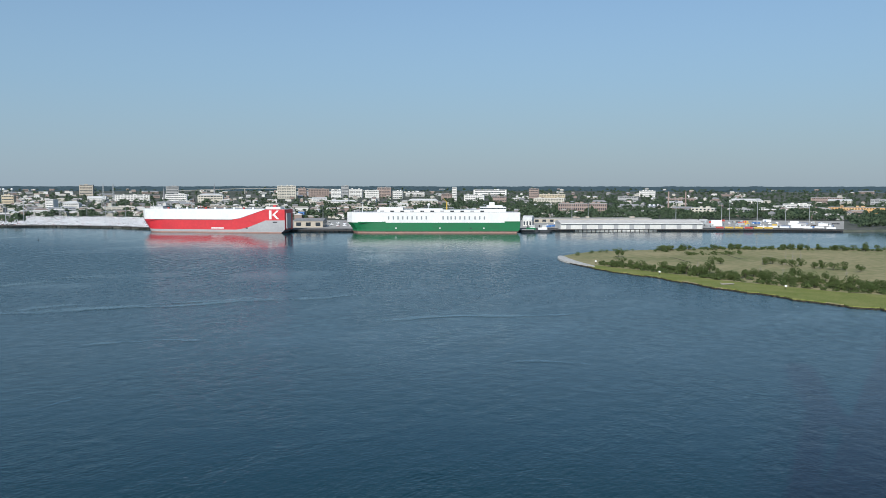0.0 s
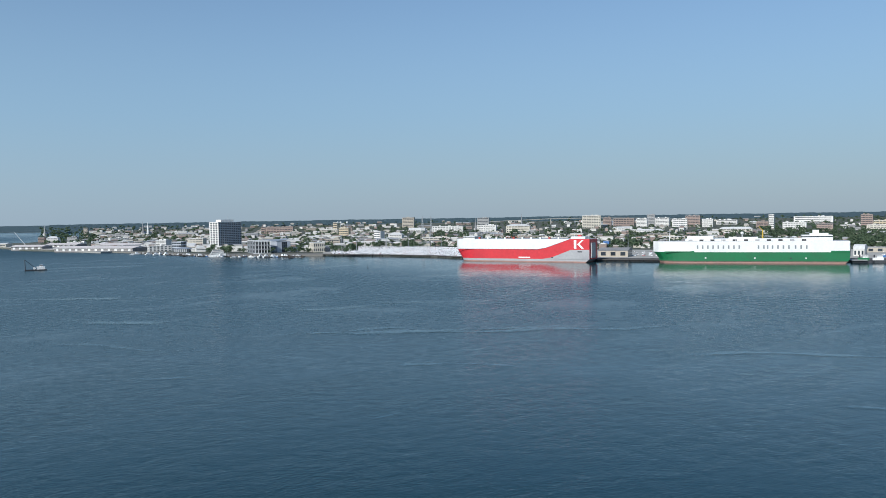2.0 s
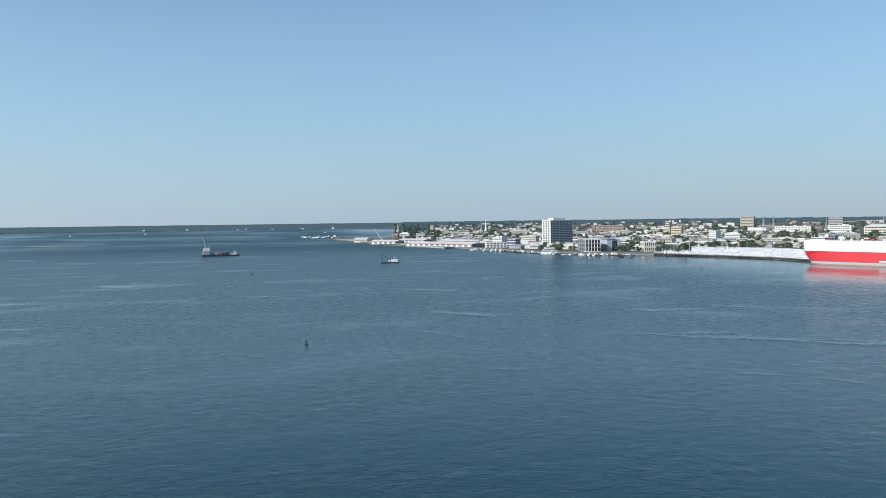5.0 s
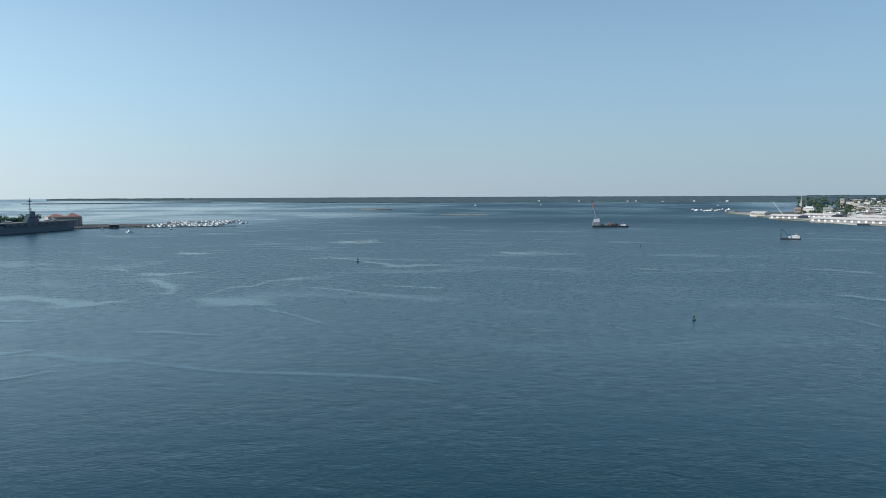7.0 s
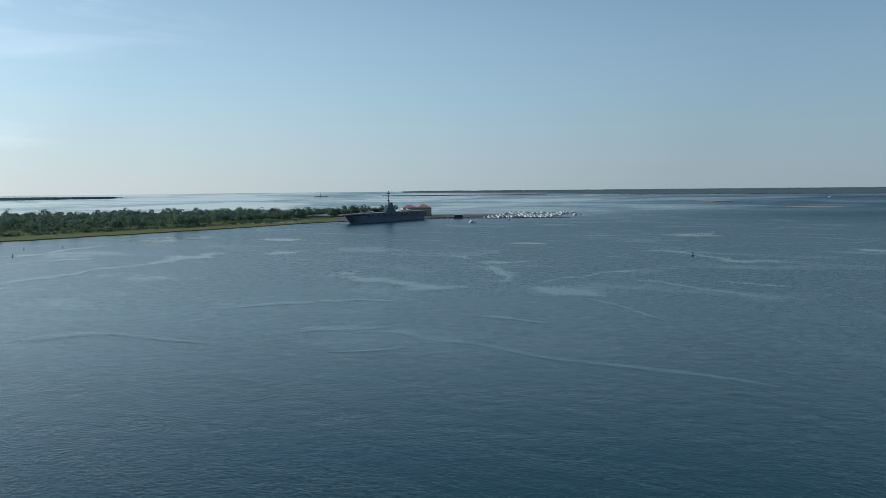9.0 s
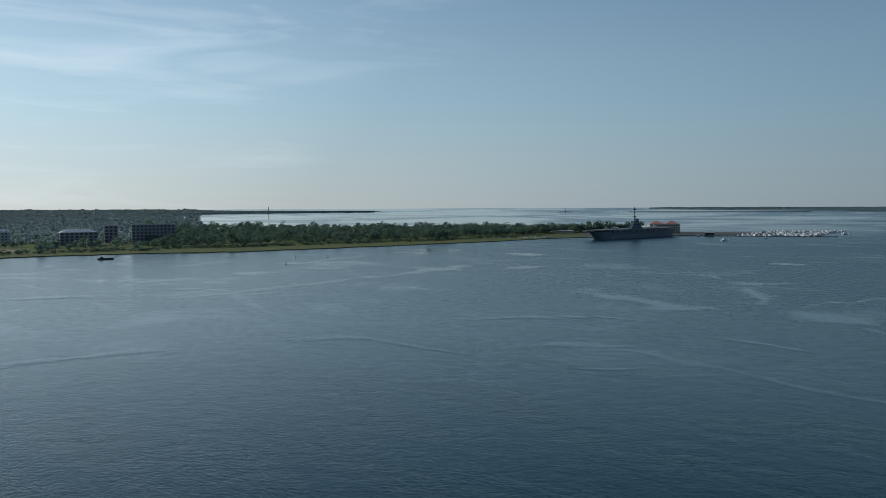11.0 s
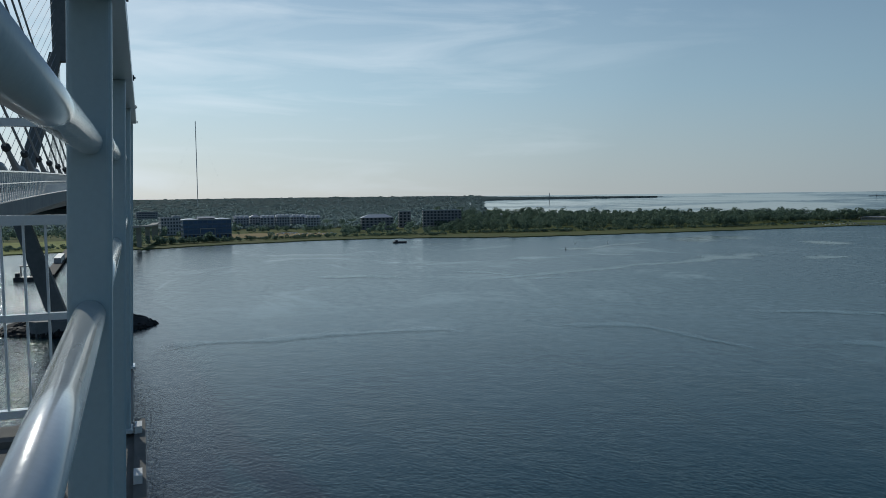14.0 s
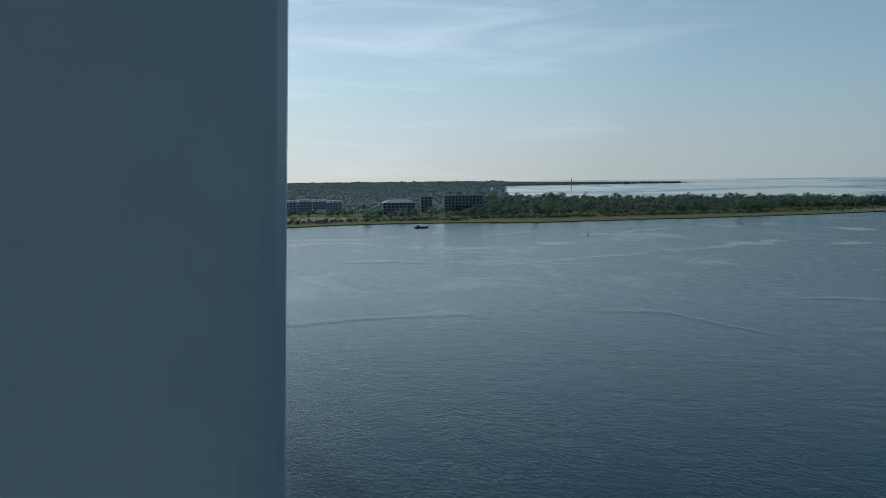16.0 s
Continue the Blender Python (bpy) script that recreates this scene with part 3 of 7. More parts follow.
slick((-63.32, 537, 11), (-64.27, 567, 11), (-65.37, 588, 11), (-66.59, 591, 11), (-67.69, 618, 19), (-69.32, 634, 17), (-71.18, 657, 10))
slick((-66.58, 482, 13), (-68.21, 458, 13), (-69.85, 434, 10), (-71.49, 411, 8), (-72.85, 397, 4))
slick((-49.26, 634, 42), (-50.98, 591, 32), (-53.0, 567, 27), (-55.05, 542, 36), (-56.62, 529, 28), (-57.94, 530, 15), (-59.4, 515, 6))
slick((-49.26, 640, 34), (-50.24, 629, 25), (-51.19, 633, 8))
slick((-69.32, 581, 10), (-71.23, 566, 17), (-73.13, 545, 19), (-75.28, 522, 17), (-77.42, 508, 17), (-80.16, 490, 15))
slick((-69.61, 824, 13), (-71.78, 832, 17), (-73.8, 801, 19), (-75.28, 764, 25), (-76.62, 736, 25), (-78.47, 745, 23), (-80.14, 727, 13))
slick((-49.11, 368, 13), (-51.62, 369, 11), (-53.92, 365, 13), (-56.0, 349, 15), (-58.65, 339, 11), (-60.8, 326, 10), (-63.78, 310, 8), (-67.07, 300, 8), (-70.37, 294, 8), (-73.93, 289, 8), (-77.44, 284, 6), (-80.2, 274, 4))
slick((-61.34, 952, 19), (-62.55, 934, 44), (-63.96, 928, 17))
slick((-72.33, 1160, 27), (-73.94, 1119, 65), (-75.55, 1217, 30))
slick((-56.94, 784, 13), (-58.12, 762, 23), (-59.04, 726, 11))
slick((-57.89, 413, 8), (-60.3, 406, 10), (-62.73, 395, 8), (-64.91, 386, 4))
slick((-74.48, 580, 8), (-76.35, 576, 10), (-78.47, 563, 10), (-80.15, 552, 10))
slick((-22.78, 608, 6), (-24.3, 614, 11), (-25.66, 624, 15), (-27.52, 649, 17), (-29.89, 673, 19), (-32.25, 696, 21), (-34.08, 729, 27), (-36.66, 758, 28), (-37.61, 779, 32), (-39.22, 813, 40), (-40.49, 842, 57), (-41.91, 892, 32))
slick((-20.92, 678, 10), (-22.61, 668, 15), (-24.3, 651, 15), (-25.66, 628, 8))
slick((-25.83, 610, 10), (-27.53, 614, 17), (-30.06, 623, 8))
slick((-30.05, 861, 11), (-32.24, 851, 17), (-34.4, 856, 11))
slick((-27.86, 933, 13), (-30.89, 945, 23), (-32.23, 1000, 27), (-35.22, 1077, 23))
slick((-36.61, 1092, 49), (-38.07, 1144, 80), (-39.52, 1175, 70), (-40.71, 1207, 30))
slick((-44.21, 1100, 25), (-45.42, 1087, 48), (-47.35, 1042, 23))
slick((-47.17, 481, 8), (-48.49, 475, 11), (-50.22, 469, 8))
slick((-45.14, 898, 17), (-45.74, 851, 59), (-46.64, 841, 15))
slick((-44.97, 374, 8), (-48.55, 378, 15), (-51.4, 378, 11), (-53.31, 382, 10))
slick((-47.96, 473, 7), (-51.08, 473, 11), (-54.23, 460, 7))
slick((-28.19, 392, 8), (-32.68, 402, 18), (-38.18, 373, 11), (-42.55, 343, 6))
slick((-91.46, 726, 14), (-94.57, 703, 18), (-97.70, 669, 12))
slick((-102.41, 492, 9), (-105.94, 463, 16), (-108.66, 432, 10), (-110.97, 425, 7))
slick((-116.76, 464, 9), (-120.85, 460, 15), (-124.89, 472, 11), (-128.63, 462, 9))
slick((-115.86, 602, 13), (-121.19, 583, 17), (-126.50, 620, 13))
slick((-100.08, 782, 17), (-104.80, 748, 20), (-111.76, 705, 18))
slick((-120.84, 251, 3), (-124.90, 263, 5), (-128.65, 273, 5))
slick((-104.74, 363, 5), (-110.19, 351, 8), (-116.20, 354, 6))
slick((-83.26, 933, 30), (-84.34, 890, 41), (-86.55, 882, 21))
slick((-0.26, 362, 10), (-5.84, 369, 13), (-12.99, 378, 13), (-19.08, 387, 12), (-22.99, 370, 7))
slick((-40.99, 457, 8), (-45.77, 473, 15), (-51.00, 468, 12))
slick((-47.29, 326, 4), (-51.77, 324, 7), (-55.64, 337, 4))
slick((-10.85, 641, 12), (-14.54, 644, 21), (-19.10, 611, 11))
slick((-121.48, 462, 10), (-126.28, 455, 12), (-132.55, 467, 13), (-141.19, 464, 10))
slick((-143.12, 373, 6), (-149.05, 392, 11), (-156.96, 402, 10), (-161.98, 423, 6))
slick((-125.88, 361, 6), (-131.41, 354, 10), (-135.80, 340, 5))
slick((-123.42, 617, 12), (-126.68, 612, 16), (-127.69, 612, 10))
slick((-151.84, 289, 4), (-156.99, 296, 7), (-162.43, 290, 4))
slick((-116.67, 475, 10), (-122.72, 455, 13), (-128.99, 457, 15), (-141.93, 468, 12), (-146.82, 488, 8))
slick((-123.45, 352, 6), (-128.16, 353, 9), (-134.10, 355, 7))
slick((-103.13, 599, 14), (-107.90, 551, 20), (-111.65, 544, 13))
# ---- land ----
CITY = [(-98.6, 2600, 2700), (-100, 2420, 2700), (-102.1, 2072, 2650), (-104.2, 1960, 2850), (-106.4, 1858, 3300), (-108.7, 1720, 4840), (-111, 1620, 4840), (-113.1, 1500, 4840), (-115.5, 1468, 4840), (-118.4, 1425, 4840),
        (-120.7, 1406, 4840), (-124.9, 1344, 4840), (-128.4, 1285, 4840), (-130.0, 1238, 4840), (-134, 1190, 4840), (-139.7, 1125, 4840), (-143.2, 1108, 4840), (-150, 1108, 4840), (-155.9, 1122, 4840),
        (-163, 1155, 4840), (-170, 1195, 4840), (-176, 1230, 4840), (-182, 1330, 4840), (-200, 1500, 4840), (-225, 1500, 4840)]
land("city_ground", CITY, 2.6, CITY_EARTH, "flat built-up city ground along the harbour", "ground", rings=16)
land("quay_promenade", [(b, rn - 3, rn + 45) for b, rn, rf in CITY if -121 < b < -106], 2.66, KERB, "dark paved quay along the old town", "quay", rings=2)
EAST = [(60, 1000, 4840), (30, 1020, 4840), (10, 1050, 4840), (-0.4, 1078, 4840), (-6, 1130, 4840), (-13, 1186, 4840), (-17.6, 1198, 4840), (-21, 1195, 4200), (-22.5, 1192, 3300), (-24.5, 1192, 2600), (-26, 1198, 2350),
        (-29, 1226, 2150), (-32.4, 1262, 2080), (-37.5, 1334, 2050), (-43, 1440, 2030), (-46, 1540, 2000), (-48, 1600, 1980), (-52, 1700, 1980), (-55.5, 1760, 1980), (-60, 1800, 1950), (-62, 1850, 1940)]
land("shore_ground", EAST, 1.0, SHORE_GRASS, "flat green marsh shore on the far side of the river", "ground", rings=14, rough=5)
ISLE = [(-158.0, 715, 722), (-158.9, 668, 750), (-160.4, 632, 784), (-162.3, 604, 800), (-165.3, 569, 824), (-168.6, 526, 858), (-172.8, 498, 884), (-176, 478, 897), (-178.5, 474, 902), (-186, 480, 900), (-200, 560, 820), (-206, 640, 720)]
land("marsh_meadow", [(40, 1018, 1340), (16, 1046, 1340), (8, 1058, 1335), (0.6, 1076, 1330)], 1.1, FRINGE, "bright green marsh meadow below the bridge's end", "meadow", rings=6, rough=4, seed=9)
land("shore_fringe", [(b, rn - 10, rn + (110 if b < -20 else 60)) for b, rn, rf in EAST[3:18]], 1.08, SHORE_FRINGE, "olive and tan cordgrass along the far shore", "grass", rings=3, step=0.25, rough=7, kind="stuff", seed=8)
land("dry_field", [(-5.5, 1290, 1400), (-8, 1270, 1420), (-11, 1290, 1400), (-12.5, 1310, 1370)], 1.15, FIELD, "dry tan field beside the riverside offices", "field", rings=3)
land("marina_apron", [(-49.5, 1668, 1972), (-52, 1704, 1972), (-55.5, 1764, 1972), (-60, 1804, 1942), (-61.9, 1852, 1936)], 1.12, ASPHALT, "dark paved ground behind the marina", "pavement", rings=3)
land("marsh_island", [(b, rn + 4, rf) for b, rn, rf in ISLE], 0.9, MARSH, "low marsh island of tan and green grass", "island", rings=10, step=0.4, rough=3)
land("marsh_fringe", [(b, rn + 1.5, rn + (rf - rn) * 0.13) for b, rn, rf in ISLE[2:]], 0.95, FRINGE, "bright green cordgrass fringe of the marsh island", "grass", rings=3, step=0.25, rough=4, kind="stuff", seed=5)
land("mud_bank", [(b, rn - 1.2, rn + 4) for b, rn, rf in ISLE], 0.42, MUD, "dark mud bank at the edge of the marsh", "bank", rings=2, step=0.2, rough=3, seed=5)
land("shell_beach", [(-157.96, 708, 724), (-158.1, 696, 732), (-158.4, 684, 726), (-158.8, 672, 702), (-159.3, 660, 680), (-159.9, 648, 660), (-160.5, 638, 643)], 1.25, SHELL, "pale shell and stone bank at the island's tip", "beach", rings=3, step=0.1, rough=1)
land("far_shore", [(-54, 4600, 4840), (-60, 4450, 4840), (-64.5, 4300, 4840), (-67, 4150, 4840), (-70, 4050, 4840), (-74, 4010, 4840), (-82, 3980, 4840), (-90, 3985, 4840), (-96.7, 3955, 4840), (-99.5, 3930, 4840), (-104.2, 3900, 4840)], 1.0, HAZED_MARSH, "distant low wooded shore across the harbour", "shore", rings=6)
land("outer_island", [(-17, 3900, 4838), (-21, 3980, 4836), (-23.5, 4080, 4700), (-26, 4150, 4520), (-28.5, 4180, 4460), (-31, 4260, 4450), (-35.6, 4340, 4370)], 1.5, HAZED_MARSH, "distant low island with scrub", "island", rings=4)
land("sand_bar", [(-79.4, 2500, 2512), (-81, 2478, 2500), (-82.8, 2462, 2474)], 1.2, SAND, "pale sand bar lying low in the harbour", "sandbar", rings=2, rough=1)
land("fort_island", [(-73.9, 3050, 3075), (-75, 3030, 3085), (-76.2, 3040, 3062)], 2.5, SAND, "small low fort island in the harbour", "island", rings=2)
land("far_spit", [(-52.6, 4150, 4185), (-56, 4120, 4200), (-60, 4130, 4190), (-64, 4160, 4185)], 1.5, HAZED_MARSH, "thin low spit on the horizon", "spit", rings=2)
land("islet", [(-47.95, 4180, 4200), (-48.4, 4170, 4210), (-48.9, 4178, 4198)], 1.6, HAZED_MARSH, "tiny low islet on the horizon", "islet", rings=2)


def canopy(name, rows, height, label, step=0.16, dr=22.0, mat=HAZED_WOODS, seed=3, floor=0.0, rough=1.0):
    """Closed woods far off: a crumpled sheet of crowns over the land."""
    rng = random.Random(seed)
    b0, b1 = rows[0][0], rows[-1][0]
    cols = int(abs(b1 - b0) / step)
    bl = Build()
    grid = []
    for i in range(cols + 1):
        b = b0 + (b1 - b0) * i / cols
        _, rn, rf = lerp_rows(rows, b)
        n = max(3, int((max(q[2] - q[1] for q in rows)) / dr))
        col = []
        for j in range(-1, n + 1):
            k = max(j, 0) / n
            r = rn + (rf - rn) * k
            p = at(b + rng.uniform(-0.3, 0.3) * step, r + rng.uniform(-0.3, 0.3) * dr)
            clump = noise.noise((p.x / 90, p.y / 90, 0))
            z = -1.0 if j < 0 else max(0.4, floor + height * (0.62 + 0.35 * clump + rng.uniform(-0.2, 0.18) * rough))
            col.append((p.x, p.y, gz(r) + z))
        grid.append(col)
    m = len(grid[0])
    bl.v = [p for c in grid for p in c]
    for i in range(cols):
        for j in range(m - 1):
            a, b2, c, d = i * m + j, (i + 1) * m + j, (i + 1) * m + j + 1, i * m + j + 1
            bl.f += [(a, b2, c), (a, c, d)] if (i + j) % 2 else [(a, b2, d), (b2, c, d)]
    return tagged(part(name, bl, mat), label, "woods", kind="stuff")


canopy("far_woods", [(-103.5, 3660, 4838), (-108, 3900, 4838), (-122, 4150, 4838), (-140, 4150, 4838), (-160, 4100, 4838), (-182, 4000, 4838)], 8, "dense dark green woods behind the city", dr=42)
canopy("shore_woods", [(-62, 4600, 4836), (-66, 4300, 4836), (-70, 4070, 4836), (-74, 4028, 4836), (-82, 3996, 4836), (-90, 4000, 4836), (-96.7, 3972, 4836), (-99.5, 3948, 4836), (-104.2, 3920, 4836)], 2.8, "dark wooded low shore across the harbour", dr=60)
canopy("mainland_woods", [(22, 1500, 4838), (8, 1560, 4838), (-3, 1640, 4838), (-9, 1720, 4838), (-16, 1620, 4838), (-20.5, 1560, 4150), (-22.5, 1560, 3250), (-24, 1600, 2560)], 7, "broad dark woods reaching to the horizon", dr=30, rough=0.4, mat=HAZED_LEAF)
canopy("islet_woods", [(-17, 3930, 4836), (-21, 4000, 4830), (-23.5, 4100, 4680), (-26, 4180, 4500), (-28.5, 4210, 4450), (-31, 4280, 4440), (-35.2, 4345, 4366)], 6, "scrub woods on the distant island", dr=30, mat=HAZED_LEAF)
canopy("rim_woods", [(-54.2, 4700, 4838), (-58, 4640, 4838), (-62.2, 4500, 4838)], 4, "thin line of woods on the horizon", dr=60, mat=HAZED_LEAF)

# ---- buildings ----
def panes(parent, w, d, h, rows, cols, mat, cover=0.55, sides=True, base=0.0):
    """Single window panes on the front and the two sides, each in its own shallow frame."""
    cw, ch = w / cols, (h - base) / rows
    me = Build().box(-cw * cover / 2, cw * cover / 2, -0.12, 0.1, -ch * 0.28, ch * 0.28).mesh("window", mat)
    for i in range(rows):
        for j in range(cols):
            part("window", me, mat, parent, m=pose(-w / 2 + (j + 0.5) * cw, -d / 2, base + (i + 0.52) * ch))
    if sides:
        n = max(1, min(4, round(d / cw)))
        for i in range(rows):
            for j in range(n):
                for s in (-1, 1):
                    part("window", me, mat, parent, m=pose(s * w / 2, -d / 2 + (j + 0.5) * d / n, base + (i + 0.52) * ch, 0, 0, 90))


def roof_shape(kind, w, d, h, rise):
    bl = Build()
    if kind == "flat":
        o, t = 0.3, 0.5
        ring = lambda k, z: [(sx * (w / 2 + k), sy * (d / 2 + k), z) for sx, sy in ((-1, -1), (1, -1), (1, 1), (-1, 1))]
        bl.loft([ring(o, h), ring(o, h + 0.9), ring(-t, h + 0.9), ring(-t, h + 0.3)])      # parapet round a sunk roof
    elif kind == "gable":
        e = 0.6
        bl.add([(-w / 2 - e, -d / 2 - e, h), (w / 2 + e, -d / 2 - e, h), (w / 2 + e, d / 2 + e, h), (-w / 2 - e, d / 2 + e, h), (-w / 2 - e, 0, h + rise), (w / 2 + e, 0, h + rise)],
               [(0, 1, 5, 4), (2, 3, 4, 5), (1, 2, 5), (3, 0, 4), (3, 2, 1, 0)])
    elif kind == "hip":
        e, g = 0.7, min(w, d) * 0.45
        bl.add([(-w / 2 - e, -d / 2 - e, h), (w / 2 + e, -d / 2 - e, h), (w / 2 + e, d / 2 + e, h), (-w / 2 - e, d / 2 + e, h), (-w / 2 + g, 0, h + rise), (w / 2 - g, 0, h + rise)],
               [(0, 1, 5, 4), (2, 3, 4, 5), (1, 2, 5), (3, 0, 4), (3, 2, 1, 0)])
    elif kind == "mono":
        bl.add([(-w / 2 - 1, -d / 2 - 1, h), (w / 2 + 1, -d / 2 - 1, h + rise), (w / 2 + 1, d / 2 + 1, h + rise), (-w / 2 - 1, d / 2 + 1, h),
                (-w / 2 - 1, -d / 2 - 1, h + 0.6), (w / 2 + 1, -d / 2 - 1, h + rise + 0.6), (w / 2 + 1, d / 2 + 1, h + rise + 0.6), (-w / 2 - 1, d / 2 + 1, h + 0.6)],
               [(3, 2, 1, 0), (4, 5, 6, 7), (0, 1, 5, 4), (1, 2, 6, 5), (2, 3, 7, 6), (3, 0, 4, 7)])
    else:
        n = 10
        arc = [(-w / 2 - 0.4, -math.cos(math.pi * i / n) * (d / 2 + 0.4), h + math.sin(math.pi * i / n) * rise) for i in range(n + 1)]
        bl.loft([arc, [(w / 2 + 0.4, y, z) for _, y, z in arc]])
    return bl


def building(b, r, w, h, d, style, roof, rows, cols, rot, label):
    wall, pane, top = WALLS[style]
    r += d / 2
    e = thing("building", facing(b, r, 2.4, rot), label, "building")
    rise = h * 0.28 if style == "pier" else {"flat": 0.9, "gable": min(h * 0.24, 5), "hip": min(h * 0.28, 5.5), "mono": 3.0, "arch": h * 0.35}[roof]
    hw = h - 2.4 - rise
    part("wall", Build().box(-w / 2, w / 2, -d / 2, d / 2, -3, hw), wall, e)
    cover_roof = part("roof", roof_shape(roof, w, d, hw, rise), top, e)
    if style == "pier":
        part("gable_end", Build().add([(-w / 2 - 0.1, -d / 2, -1), (-w / 2 - 0.1, d / 2, -1), (-w / 2 - 0.1, d / 2, hw), (-w / 2 - 0.1, 0, hw + rise), (-w / 2 - 0.1, -d / 2, hw)], [(0, 4, 3, 2, 1)]), WALLS["white"][0], e, "white gable end")
    if style in ("shed", "pier"):
        me = Build().box(-3.2, 3.2, -0.15, 0.2, 0, min(6.5, hw * 0.75)).mesh("door", pane)
        for j in range(cols):
            part("door", me, pane, e, m=pose(-w / 2 + (j + 0.5) * w / cols, -d / 2, 0.2))
        part("canopy", Build().box(-w / 2, w / 2, -d / 2 - 2.5, -d / 2 - 0.02, hw * 0.86, hw * 0.9), HULL_WHITE, e)
        return e
    cover = {"tower": 0.6, "glass": 0.86, "blueglass": 0.9, "frame": 0.7}.get(style, 0.5)
    if r > 1760 and style in ("white", "cream", "tan", "yellow", "grey", "brick", "slate", "orange"):
        rows = max(rows, round(rows * 1.4))     # far off: one band of windows to a storey
        ch = hw / rows
        band_mesh = Build().box(-w * 0.46, w * 0.46, -d / 2 - 0.12, -d / 2 + 0.1, -ch * 0.17, ch * 0.17).mesh("window_band", pane)
        for i in range(rows):
            part("window_band", band_mesh, pane, e, m=pose(0, 0, (i + 0.55) * ch))
        for i in range(cols * 2 + 1):
            x = -w * 0.46 + i * w * 0.92 / (cols * 2)
            if r < 3300 and i % 2:
                part("pier", Build().box(x - w * 0.012, x + w * 0.012, -d / 2 - 0.2, -d / 2 - 0.13, 0, hw), wall, e)
    elif style == "glass" and roof == "mono":   # one glazed bay in a blank panelled front
        me = Build().box(-w * 0.06, w * 0.06, -0.2, 0.1, -hw * 0.11, hw * 0.11).mesh("pane", pane)
        for i in range(4):
            for j in range(3):
                part("pane", me, pane, e, m=pose(w * (-0.07 + 0.13 * j), -d / 2, hw * (0.13 + 0.23 * i)))
    else:
        panes(e, w, d, hw, rows, cols, pane, cover, sides=style != "tower")
    if style == "tower":
        # sunlit end painted white against the grey of the shaded front
        part("end_wall", Build().box(-w / 2 - 0.6, -w / 2 - 0.02, -d / 2 - 0.4, d / 2 + 0.4, -3, hw + 0.9), WALLS["white"][0], e, "end wall painted pale as the sunlit side")
        me = Build().box(-2.5, 2.5, -0.1, 0.1, -1.1, 1.1).mesh("window", pane)
        for i in range(rows):
            for j in range(3):
                part("window", me, pane, e, m=pose(-w / 2 - 0.6, d * (-0.3 + 0.3 * j), (i + 0.52) * hw / rows, 0, 0, 90))
        for j in range(0, cols + 1, 2):
            part("pier", Build().box(-0.35, 0.35, -d / 2 - 0.7, -d / 2 - 0.02, 0, hw), WALLS["grey"][0], e, m=pose(-w / 2 + j * w / cols, 0, 0))
        top_house = part("penthouse", Build().box(-w * 0.3, w * 0.25, -d * 0.3, d * 0.3, hw + 0.35, hw + 5.5), WALLS["white"][0], e)
        part("mast", Build().tube((w * 0.1, 0, hw + 5), (w * 0.1, 0, hw + 12), 0.25, 0.1, 6), STEEL, top_house)
    elif style == "frame":
        for i in range(4):
            part("terrace", Build().box(-w / 2 - 2, w / 2 + 2, -d / 2 - 6, -d / 2 - 0.2, i * hw / 3.2, i * hw / 3.2 + 0.8), HULL_GREY if i % 3 else HULL_WHITE, e)
        for i in range(6):
            part("column", Build().box(-0.6, 0.6, -0.4, 0.4, 0, hw), HULL_WHITE, e, m=pose(-w / 2 + w * i / 5, -d / 2 - 5.4, 0))
    elif style == "blueglass":
        for sx in (-1, 1):
            part("roof_wing", roof_shape("hip", w * 0.31, d * 0.9, hw + 0.92, 1.7), ROOF_METAL, e, m=pose(sx * w * 0.335, -d * 0.03, 0))
        part("centre_roof", roof_shape("gable", w * 0.36, d * 0.8, hw + rise + 1.52, 2.4), wall, e)
        base_bay = Build().box(-1.6, 1.6, -0.3, 0.1, 0.4, 4.4).mesh("ground_window", GLASS)
        for j in range(12):
            part("ground_window", base_bay, GLASS, e, m=pose(-w / 2 + (j + 0.5) * w / 12, -d / 2 - 0.25, 0))
        part("plinth_band", Build().box(-w / 2 - 0.3, w / 2 + 0.3, -d / 2 - 0.5, -d / 2 - 0.02, 4.7, 5.5), HULL_GREY, e)
        part("entrance_frame", Build().box(-11, 11, -d / 2 - 1.2, -d / 2 - 0.14, 0, 1).box(-11, -10, -d / 2 - 1.2, -d / 2 - 0.14, 1, hw * 0.5).box(10, 11, -d / 2 - 1.2, -d / 2 - 0.14, 1, hw * 0.5).box(-11, 11, -d / 2 - 1.2, -d / 2 - 0.14, hw * 0.5, hw * 0.54), WALLS["grey"][0], e)
        part("upper_storey", Build().box(-w * 0.18, w * 0.16, -d * 0.35, d * 0.35, hw, hw + rise + 1.5), wall, e)
    elif style == "slate" and roof == "gable":
        for j in range(3):                      # white dormers added to stand in for sun glints on the roof
            x = w * (-0.3 + 0.3 * j)
            part("dormer", roof_shape("gable", 3.6, 5.0, 2.2, 1.4).box(-1.8, 1.8, -2.5, 2.5, 0, 2.2), HULL_WHITE, cover_roof, m=pose(x, -d * 0.25, hw + rise * 0.32))
    elif style == "darkbrick":
        for i in range(1, rows):                # pale storey bands
            part("storey_band", Build().box(-w / 2 - 0.25, w / 2 + 0.25, -d / 2 - 0.3, -d / 2 - 0.13, i * hw / rows - 0.25, i * hw / rows + 0.2), HULL_GREY, e)
    elif roof == "flat" and w > 22:
        rng = random.Random(int(b * 100))
        for i in range(2 if w < 60 else 4):
            x = rng.uniform(-0.4, 0.35) * w
